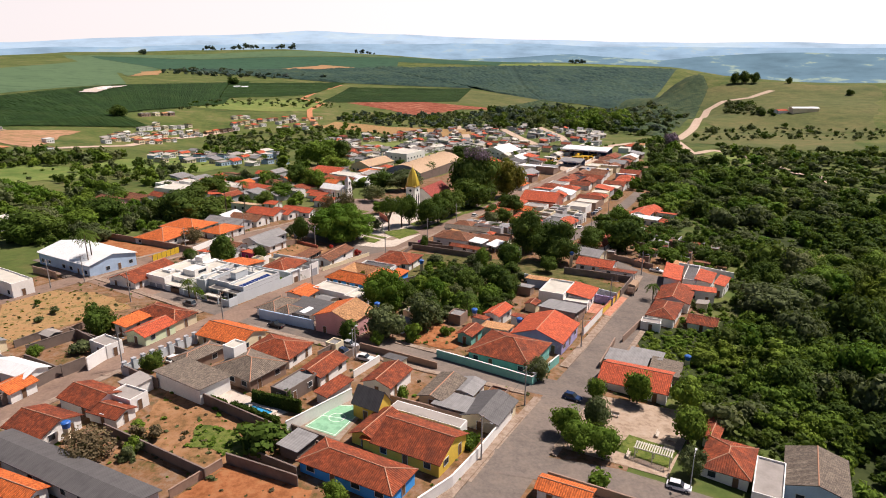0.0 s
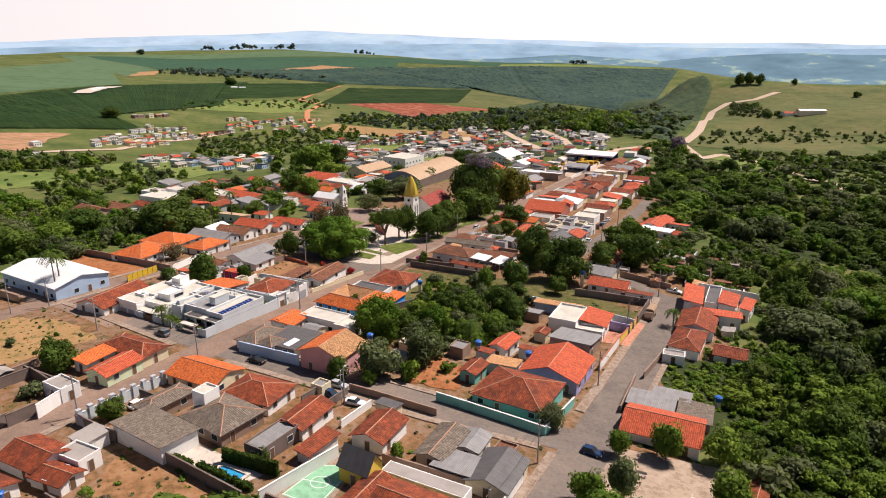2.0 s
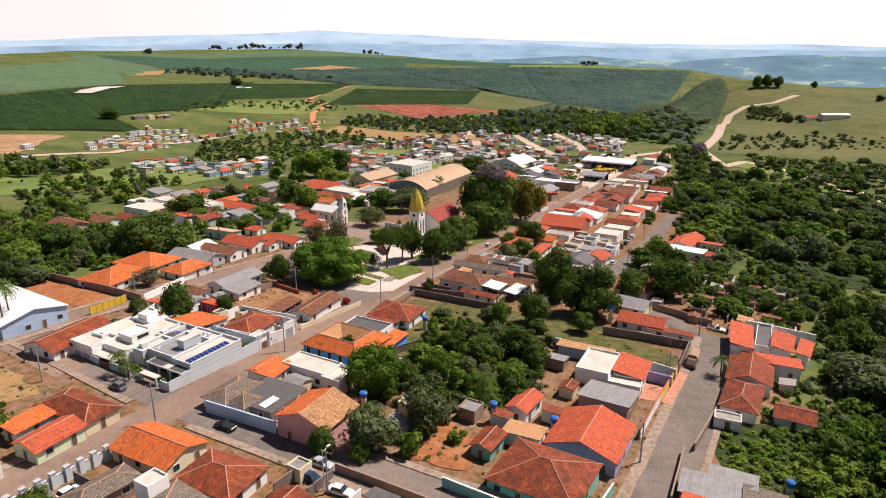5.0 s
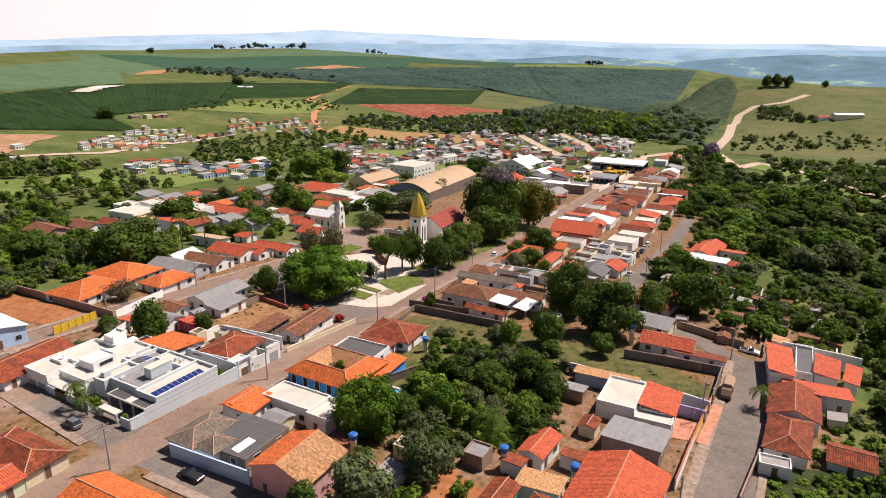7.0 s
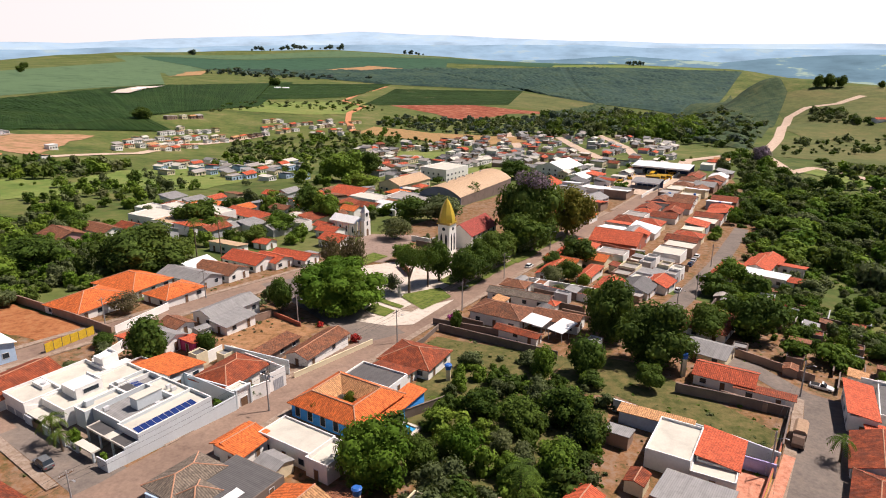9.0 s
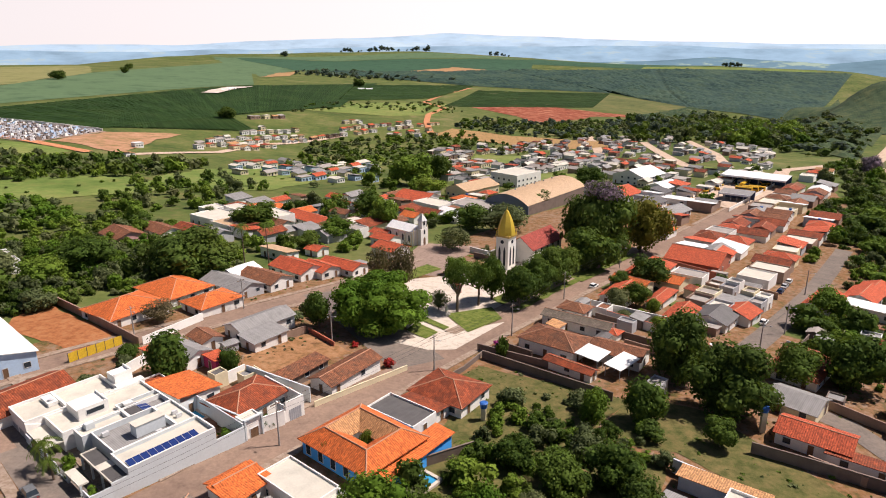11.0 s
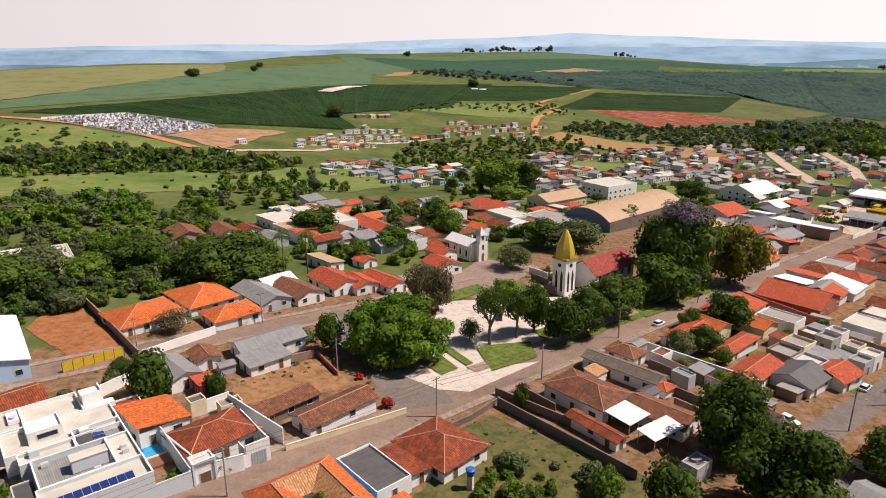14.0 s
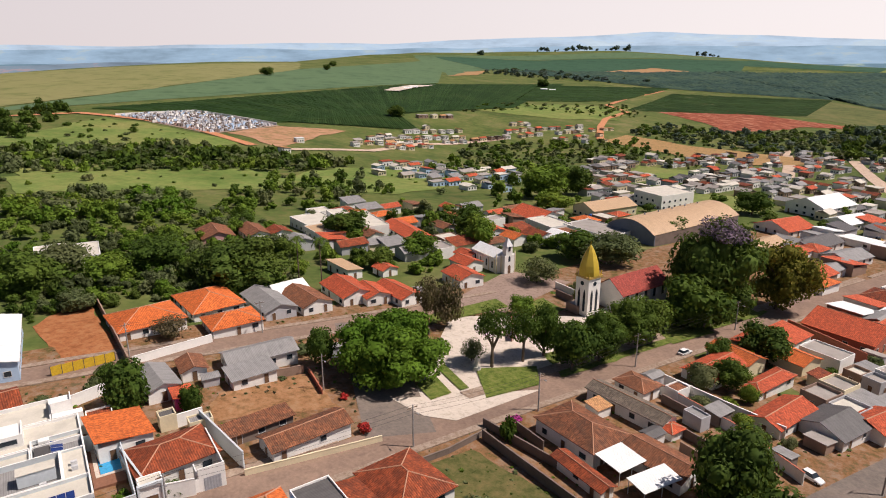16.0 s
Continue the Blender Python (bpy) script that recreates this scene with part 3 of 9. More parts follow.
def strip(name, pts, width, mat, lift, label="", category="road", kind="structure", step=4.0, skirt=0.0):
    """A ribbon of road or pavement laid over the ground along a line of points."""
    pts = [Vector((*p, 0)) for p in pts]
    line = []
    for a, b in zip(pts, pts[1:]):
        n = max(1, int((b - a).length / step))
        line += [a.lerp(b, i / n) for i in range(n)]
    line.append(pts[-1])
    L = []
    for i, p in enumerate(line):
        t = (line[min(i + 1, len(line) - 1)] - line[max(i - 1, 0)]).normalized()
        nrm = Vector((-t.y, t.x, 0))
        wd = width if not isinstance(width, (list, tuple)) else width[0] + (width[1] - width[0]) * i / (len(line) - 1)
        L.append([p + nrm * wd * (0.5 - k / 4) for k in range(5)])
    arr = np.array([[c.x, c.y] for row in L for c in row])
    z = heights(arr[:, 0], arr[:, 1]) + lift
    bm = bmesh.new()
    vs = [bm.verts.new((arr[i, 0], arr[i, 1], z[i])) for i in range(len(arr))]
    for i in range(len(L) - 1):
        for k in range(4):
            a = i * 5 + k
            bm.faces.new((vs[a], vs[a + 1], vs[a + 6], vs[a + 5]))
    if skirt:
        for k in (0, 4):
            low = [bm.verts.new(vs[i * 5 + k].co - Vector((0, 0, skirt))) for i in range(len(L))]
            for i in range(len(L) - 1):
                q = (vs[i * 5 + k], vs[(i + 1) * 5 + k], low[i + 1], low[i])
                bm.faces.new(q if k == 0 else q[::-1])
    bmesh.ops.recalc_face_normals(bm, faces=bm.faces)
    ob = part(name, bm, mat)
    for f in ob.data.polygons:
        f.use_smooth = False
    return tagged(ob, label, category, "", kind)


def patch(name, corners, mat, lift, label="", category="ground", kind="structure", n=24, wild=0.0):
    """A four-cornered piece of ground cover that follows the terrain."""
    c = [np.array(p, float) for p in corners]
    if mat not in (TOWN_EARTH,):
        OPEN.append([tuple(p) for p in corners])
    s = np.linspace(0, 1, n + 1)
    S, T = np.meshgrid(s, s, indexing="ij")
    P = (c[0] * ((1 - S) * (1 - T))[..., None] + c[1] * (S * (1 - T))[..., None] + c[2] * (S * T)[..., None] + c[3] * ((1 - S) * T)[..., None]).reshape(-1, 2)
    if wild:
        w = wild * 5.0
        P = P + np.array([[noise.noise(Vector((x / w, y / w, 3.0))) + 0.4 * noise.noise(Vector((x * 3 / w, y * 3 / w, 5.0))),
                           noise.noise(Vector((x / w, y / w, 11.0))) + 0.4 * noise.noise(Vector((x * 3 / w, y * 3 / w, 17.0)))] for x, y in P]) * wild
    Z = heights(P[:, 0], P[:, 1]) + lift
    i = np.arange((n + 1) * n).reshape(n, n + 1)[:, :n].ravel()
    faces = np.stack([i, i + n + 1, i + n + 2, i + 1], 1)
    u = np.array([c[1] - c[0], c[3] - c[0]])
    if u[0, 0] * u[1, 1] - u[0, 1] * u[1, 0] < 0:
        faces = faces[:, ::-1]
    ob = new(name, mesh_arrays(name, np.c_[P, Z], faces, (mat,)))
    return tagged(ob, label, category, "", kind)


def wall_run(pts, h=2.2, wall="dirty", thick=0.2, label="", name="boundary_wall", cap=None):
    """A boundary wall along points, standing on the ground."""
    root = tagged(new(name), label or f"{wall_words(wall)} boundary wall", "wall")
    root.matrix_basis = pose(pts[0][0], pts[0][1], 0)
    o = Vector((pts[0][0], pts[0][1], 0))
    for a, b in zip(pts, pts[1:]):
        a, b = Vector((*a, 0)), Vector((*b, 0))
        n = max(1, int((b - a).length / 6))
        t = (b - a).normalized()
        nr = Vector((-t.y, t.x, 0)) * thick / 2
        bm = bmesh.new()
        cm = bmesh.new()
        for i in range(n):
            p, q = a.lerp(b, i / n), a.lerp(b, (i + 1) / n)
            zp, zq = ground(p.x, p.y), ground(q.x, q.y)
            for target, half, z0, z1 in ((bm, nr, -0.6, h), (cm, nr * 1.5, h, h + 0.08)):
                vs = [target.verts.new(c - o + Vector((0, 0, z))) for c, z in ((p - half, zp + z0), (q - half, zq + z0), (q + half, zq + z0), (p + half, zp + z0),
                                                                               (p - half, zp + z1), (q - half, zq + z1), (q + half, zq + z1), (p + half, zp + z1))]
                for f in ((3, 2, 1, 0), (4, 5, 6, 7), (0, 1, 5, 4), (1, 2, 6, 5), (2, 3, 7, 6), (3, 0, 4, 7)):
                    target.faces.new([vs[k] for k in f])
        part("panel", bm, WALLS[wall], root)
        part("coping", cm, WALLS[cap or wall], root)
    return root


def ball_points(n, rs):
    p = rs.normal(size=(n, 3))
    return p / np.linalg.norm(p, axis=1)[:, None]


_ico = None


def ico():
    global _ico
    if _ico is None:
        bm = bmesh.new()
        bmesh.ops.create_icosphere(bm, subdivisions=2, radius=1)
        v = np.array([p.co[:] for p in bm.verts])
        f = np.array([[q.index for q in p.verts] for p in bm.faces])
        bm.free()
        bm = bmesh.new()
        bmesh.ops.create_icosphere(bm, subdivisions=1, radius=1)
        v1 = np.array([p.co[:] for p in bm.verts])
        f1 = np.array([[q.index for q in p.verts] for p in bm.faces])
        bm.free()
        _ico = (v, f, v1, f1)
    return _ico


def crown_arrays(seed, lobes=14, leaves=90, flat=0.8, leaf=0.055, spread=0.62, solid=True, fit_box=False, lobe=(0.26, 0.46), thrifty=False):
    """Crown in a unit box (radius 1, centre 0): uneven lobes of many small leaf sprays round shaded cores."""
    rs = np.random.RandomState(seed)
    _, _, v1, f1 = ico()
    V, F, n = [], [], 0
    c = ball_points(lobes, rs) * (rs.uniform(0.25, 1.0, (lobes, 1)) ** 0.6) * spread
    c[:, 2] = c[:, 2] * flat + 0.05
    r = rs.uniform(*lobe, lobes)
    for k in range(lobes):
        if solid:
            core = v1 * (r[k] * 0.70) * rs.uniform(0.8, 1.15, (len(v1), 1)) * (1, 1, flat) + c[k]
            V.append(core)
            F.append(f1 + n)
            n += len(core)
        d = ball_points(leaves, rs)
        p = d * r[k] * rs.uniform(0.82, 1.12, (leaves, 1)) * (1, 1, flat) + c[k]
        nrm = d + rs.normal(size=d.shape) * 0.38 + (0, 0, 0.25)
        nrm /= np.linalg.norm(nrm, axis=1)[:, None]
        a = np.cross(nrm, rs.normal(size=d.shape))
        a /= np.linalg.norm(a, axis=1)[:, None]
        b = np.cross(nrm, a)
        s = leaf * rs.uniform(0.7, 1.7, (leaves, 1))
        q = np.stack([p - a * s - b * s * 0.6, p + a * s - b * s * 0.3, p + a * s * 0.5 + b * s * 0.9, p - a * s * 0.7 + b * s * 0.6], 1).reshape(-1, 3)
        if thrifty:
            q = np.stack([p - a * s - b * s * 0.8, p + a * s * 1.2 - b * s * 0.5, p + b * s * 1.3], 1).reshape(-1, 3)
            i = np.arange(leaves) * 3 + n
            F.append(np.stack([i, i + 1, i + 2], 1))
        else:
            i = np.arange(leaves) * 4 + n
            F.append(np.concatenate([np.stack([i, i + 1, i + 2], 1), np.stack([i, i + 2, i + 3], 1)]))
        V.append(q)
        n += len(q)
    V = np.concatenate(V)
    if fit_box:
        V[:, :2] /= np.percentile(np.hypot(V[:, 0], V[:, 1]), 97.3)
        lo, hi = np.percentile(V[:, 2], 0.7), np.percentile(V[:, 2], 99.3)
        V[:, 2] = (V[:, 2] - lo) / (hi - lo) * 2 - 1
    return V, np.concatenate(F)


_crowns = {}


def crown_mesh(style, variant, tone):
    key = (style, variant, tone)
    if key not in _crowns:
        o = {"round": dict(lobes=19, leaves=180, flat=0.85, leaf=0.036), "broad": dict(lobes=84, leaves=280, flat=0.55, spread=0.84, leaf=0.020, lobe=(0.17, 0.30)), "tall": dict(lobes=30, leaves=150, flat=1.0, leaf=0.032, spread=0.68),
             "trim": dict(lobes=22, leaves=120, flat=0.9, spread=0.5, leaf=0.04), "airy": dict(lobes=22, leaves=150, flat=0.7, solid=False, spread=0.72, leaf=0.032), "shrub": dict(lobes=9, leaves=55, flat=0.8, leaf=0.08),
             "big": dict(lobes=40, leaves=200, flat=0.8, spread=0.74, leaf=0.026, lobe=(0.22, 0.38))}[style]
        v, f = crown_arrays(100 + variant * 7 + len(style), fit_box=True, **o)
        _crowns[key] = mesh_arrays("crown", v, f, (LEAVES[tone],))
    return _crowns[key]


_trunks = {}


def trunk_mesh(variant):
    if variant not in _trunks:
        rs = random.Random(variant)
        bm = bmesh.new()
        tube(bm, 0.05, 0.035, (0, 0, -0.08), (0.01, 0.0, 0.35), 8)
        for i in range(5):
            a = 2 * math.pi * i / 5 + rs.random()
            tube(bm, 0.03, 0.012, (0.01, 0, 0.30 + 0.03 * i), (0.26 * math.cos(a), 0.26 * math.sin(a), 0.62 + 0.05 * rs.random()), 6)
        me = bpy.data.meshes.new("trunk")
        bm.to_mesh(me)
        bm.free()
        me.materials.append(BARK)
        _trunks[variant] = me
    return _trunks[variant]


TREE_WORDS = {"lush": "lush green", "dark": "dark green", "bright": "bright green", "olive": "grey-green", "yellow": "yellow-green", "wood": "deep green", "far": "haze-tinted green", "farblue": "dark haze-tinted green", "purple": "purple-flowering", "bare": "thin brownish"}


GREENS = []


def tree(x, y, h, r, style="round", tone="dark", low=0.25, label="", group=""):
    """A tree: tapered trunk with limbs and a leafy crown of radius r, total height h; the crown starts at low * h."""
    rnd = random.Random(int(x * 13 + y * 29))
    z = ground(x, y)
    shape = {"round": "rounded", "broad": "broad spreading", "tall": "tall", "trim": "clipped round", "airy": "open airy", "shrub": "low bushy", "big": "large dense"}[style]
    root = tagged(new("shrub" if style == "shrub" else "tree"), label or f"{TREE_WORDS[tone]} tree with a {shape} crown", "shrub" if style == "shrub" else "tree", group)
    root.matrix_basis = pose(x, y, z, 0, 0, rnd.uniform(0, 360))
    tr = new("trunk", trunk_mesh(rnd.randrange(4)))
    tr.parent = root
    tr.scale = (h * 0.62, h * 0.62, h)
    cr = new("crown", crown_mesh(style, rnd.randrange(4), tone))
    cr.parent = root
    low = low * 0.6
    r = r * 0.87 if style == "trim" else r
    GREENS.append((x, y, r))
    ch = h * (1 - low) / 2
    cr.location = (0, 0, h - ch)
    cr.scale = (r, r * rnd.uniform(0.88, 1.1), ch)
    return root


def palm_mesh(seed, fronds=16, length=2.6, droop=1.0):
    rs = random.Random(seed)
    bm = bmesh.new()
    for i in range(fronds):
        a = 2 * math.pi * i / fronds + rs.uniform(-0.2, 0.2)
        up = rs.uniform(0.1, 1.1)
        ln = length * rs.uniform(0.8, 1.1)
        spine = []
        for k in range(7):
            s = k / 6
            spine.append(Vector((math.cos(a) * ln * s, math.sin(a) * ln * s, ln * (up * s * 0.8 - droop * s * s * 1.0))))
        side = Vector((-math.sin(a), math.cos(a), 0))
        for k in range(6):
            for g in (0.0, 0.5):
                p = spine[k].lerp(spine[k + 1], g)
                for sgn in (-1, 1):
                    reach = 0.75 * (1 - abs((k + g) / 6 - 0.45)) * ln / 2.6
                    tip = p + side * sgn * reach + (spine[k + 1] - spine[k]) * 0.6 - Vector((0, 0, 0.28))
                    w = (spine[k + 1] - spine[k]) * 0.35
                    bm.faces.new([bm.verts.new(p), bm.verts.new(p + w), bm.verts.new(tip)])
            d = side * 0.03
            bm.faces.new([bm.verts.new(c) for c in (spine[k] - d, spine[k] + d, spine[k + 1] + d, spine[k + 1] - d)])
    me = bpy.data.meshes.new("fronds")
    bm.to_mesh(me)
    bm.free()
    return me


_palms = {}


def palm(x, y, h, length=2.6, tone="dark", label="palm with a slender grey trunk and drooping fronds"):
    rnd = random.Random(int(x * 7 + y * 3))
    root = tagged(new("palm"), label, "palm")
    root.matrix_basis = pose(x, y, ground(x, y), 0, 0, rnd.uniform(0, 360))
    bm = bmesh.new()
    lean = rnd.uniform(-0.3, 0.3)
    tube(bm, 0.22, 0.17, (0, 0, -0.3), (lean * 0.5, 0, h * 0.5), 8)
    tube(bm, 0.17, 0.13, (lean * 0.5, 0, h * 0.5), (lean, 0, h), 8)
    part("trunk", bm, BARK, root)
    key = (round(length, 1), tone, rnd.randrange(2))
    if key not in _palms:
        _palms[key] = palm_mesh(key[2] + 5, 18, length)
        _palms[key].materials.append(LEAVES[tone])
    fr = new("fronds", _palms[key])
    fr.parent = root
    fr.location = (lean, 0, h)
    return root


def inside(poly, x, y):
    n, c = len(poly), False
    for i in range(n):
        (x1, y1), (x2, y2) = poly[i], poly[i - 1]
        if (y1 > y) != (y2 > y) and x < (x2 - x1) * (y - y1) / (y2 - y1) + x1:
            c = not c
    return c


def scatter(poly, step, seed, jitter=0.45):
    """Points spread unevenly over a polygon."""
    rs = random.Random(seed)
    xs, ys = [p[0] for p in poly], [p[1] for p in poly]
    out = []
    y = min(ys)
    while y < max(ys):
        x = min(xs)
        while x < max(xs):
            px, py = x + rs.uniform(-jitter, jitter) * step, y + rs.uniform(-jitter, jitter) * step
            if inside(poly, px, py):
                out.append((px, py))
            x += step
        y += step
    return out


def woods(name, points, size, tones, seed, label, category="trees", detail=1, tall=1.0, sink=0.15):
    """Many crowns joined into leafy masses, one for each tone, standing on the ground."""
    rs = np.random.RandomState(seed)
    lobes, leaves, leaf, spread = {3: (26, 120, 0.036, 0.74), 2: (11, 80, 0.064, 0.68), 1: (8, 30, 0.09, 0.6), 0: (5, 12, 0.16, 0.55), -1: (2, 9, 0.34, 0.5)}[detail]
    protos = [crown_arrays(seed + 40 + k, lobes=lobes, leaves=leaves, flat=0.85, leaf=leaf, spread=spread, solid=detail >= 0, thrifty=True) for k in range(5)]
    P = np.array(points)
    Z = heights(P[:, 0], P[:, 1])
    clump = np.array([noise.noise(Vector((x / (size * 7), y / (size * 7), seed))) for x, y in P]) + rs.normal(size=len(P)) * 0.25
    pick = np.clip(((clump + 0.6) / 1.2 * len(tones)).astype(int), 0, len(tones) - 1)
    for k, tone in enumerate(tones):
        V, F, n = [], [], 0
        for (x, y), z in zip(P[pick == k], Z[pick == k]):
            v, f = protos[rs.randint(5)]
            r = size * (0.5 + 1.15 * rs.rand() ** 2)
            a = rs.uniform(0, 6.28)
            c, s = math.cos(a), math.sin(a)
            q = v @ np.array([[c, s, 0], [-s, c, 0], [0, 0, 1]]) * (r * rs.uniform(0.85, 1.15), r, r * tall * rs.uniform(0.7, 1.25))
            V.append(q + (x, y, z + r * tall * (0.75 - sink)))
            F.append(f + n)
            n += len(q)
        if V:
            tagged(new(name, mesh_arrays(name, np.concatenate(V), np.concatenate(F), (LEAVES[tone],))), label + " (" + TREE_WORDS[tone] + ")", category, "", "stuff")


# ---- smaller builders ----
def pavement(name, pts, side, road_w, width=1.7):
    """A raised pavement with a kerb along one side of a street."""
    out = []
    for i, p in enumerate(pts):
        a, b = Vector(pts[max(i - 1, 0)]), Vector(pts[min(i + 1, len(pts) - 1)])
        t = (b - a).normalized()
        n = Vector((-t.y, t.x)) * side * (road_w / 2 + width / 2)
        out.append((p[0] + n.x, p[1] + n.y))
    return strip(name, out, width, PAVING, 0.27, "worn concrete pavement with a kerb", "pavement", skirt=0.25)


POLE_GREY = plain("pole_concrete", (0.33, 0.31, 0.29), 0.9)
WIRE = plain("wire", (0.03, 0.03, 0.03), 0.6)
LAMP_HEAD = plain("lamp_metal", (0.5, 0.5, 0.5), 0.4, 0.6)


def utility_pole(x, y, h=8.5, turn=0.0, lamp=True):
    root = tagged(new("utility_pole"), "grey concrete utility pole with a crossarm on the kerb", "utility pole", "street poles")
    root.matrix_basis = pose(x, y, ground(x, y), 0, 0, turn)
    bm = bmesh.new()
    tube(bm, 0.17, 0.10, (0, 0, -0.4), (0, 0, h), 8)
    part("pole", bm, POLE_GREY, root)
    bm = bmesh.new()
    box(bm, -1.0, 0.10, h - 0.7, 1.0, 0.20, h - 0.58)
    part("crossarm", bm, DOOR, root)
    for k in (-0.85, -0.3, 0.3, 0.85):
        bm = bmesh.new()
        tube(bm, 0.05, 0.03, (k, 0.15, h - 0.58), (k, 0.15, h - 0.40), 6)
        part("insulator", bm, FRAME, root)
    if lamp:
        bm = bmesh.new()
        tube(bm, 0.035, 0.03, (0, 0, h - 1.4), (0, -1.4, h - 0.9), 6)
        arm = part("lamp_arm", bm, LAMP_HEAD, root)
        bm = bmesh.new()
        box(bm, -0.13, -1.95, h - 0.98, 0.13, -1.40, h - 0.86)
        part("lamp_head", bm, LAMP_HEAD, arm)
    return root


def wires(pts, h=8.3):
    """Sagging cables from pole to pole."""
    root = tagged(new("overhead_cables"), "thin black overhead cables between poles", "cables")
    root.matrix_basis = pose(pts[0][0], pts[0][1], 0)
    o = Vector((pts[0][0], pts[0][1], 0))
    for k, dz in ((-0.7, 0), (0.7, 0), (0.1, -1.4)):
        line = []
        for a, b in zip(pts, pts[1:]):
            A = Vector((*a, ground(*a) + h + dz - 0.3)) - o
            B = Vector((*b, ground(*b) + h + dz - 0.3)) - o
            t = (B - A).normalized()
            n = Vector((-t.y, t.x, 0)) * k
            line += [A.lerp(B, i / 8) + n - Vector((0, 0, 4 * i / 8 * (1 - i / 8) * 0.6)) for i in range(8 if b != pts[-1] else 9)]
        bm = bmesh.new()
        rings = [[bm.verts.new(p + Vector((0.02 * math.cos(q), 0.02 * math.sin(q) * 0.3, 0.02 * math.sin(q)))) for q in (0.5, 2.6, 4.7)] for p in line]
        for r, s in zip(rings, rings[1:]):
            for i in range(3):
                bm.faces.new((r[i], r[(i + 1) % 3], s[(i + 1) % 3], s[i]))
        part("cable", bm, WIRE, root)
    return root


CAR_PAINT = {"white": (0.75, 0.75, 0.74), "black": (0.015, 0.015, 0.018), "silver": (0.42, 0.43, 0.45), "navy": (0.02, 0.045, 0.11), "grey": (0.14, 0.145, 0.15), "red": (0.4, 0.02, 0.02)}
PAINTS = {k: plain("car_paint_" + k, v, 0.25) for k, v in CAR_PAINT.items()}
TYRE = plain("tyre", (0.02, 0.02, 0.02), 0.9)
RIM = plain("rim", (0.45, 0.45, 0.46), 0.35, 0.7)
LIGHT_LENS = plain("headlight_lens", (0.7, 0.7, 0.68), 0.2)
TAIL_LENS = plain("tail_lens", (0.35, 0.02, 0.02), 0.3)


def loft(bm, sections, mi=0):
    """A closed skin through rings of points."""
    rings = [[bm.verts.new(p) for p in s] for s in sections]
    n = len(rings[0])
    for a, b in zip(rings, rings[1:]):
        for i in range(n):
            bm.faces.new((a[i], a[(i + 1) % n], b[(i + 1) % n], b[i])).material_index = mi
    bm.faces.new(rings[0][::-1]).material_index = mi
    bm.faces.new(rings[-1]).material_index = mi


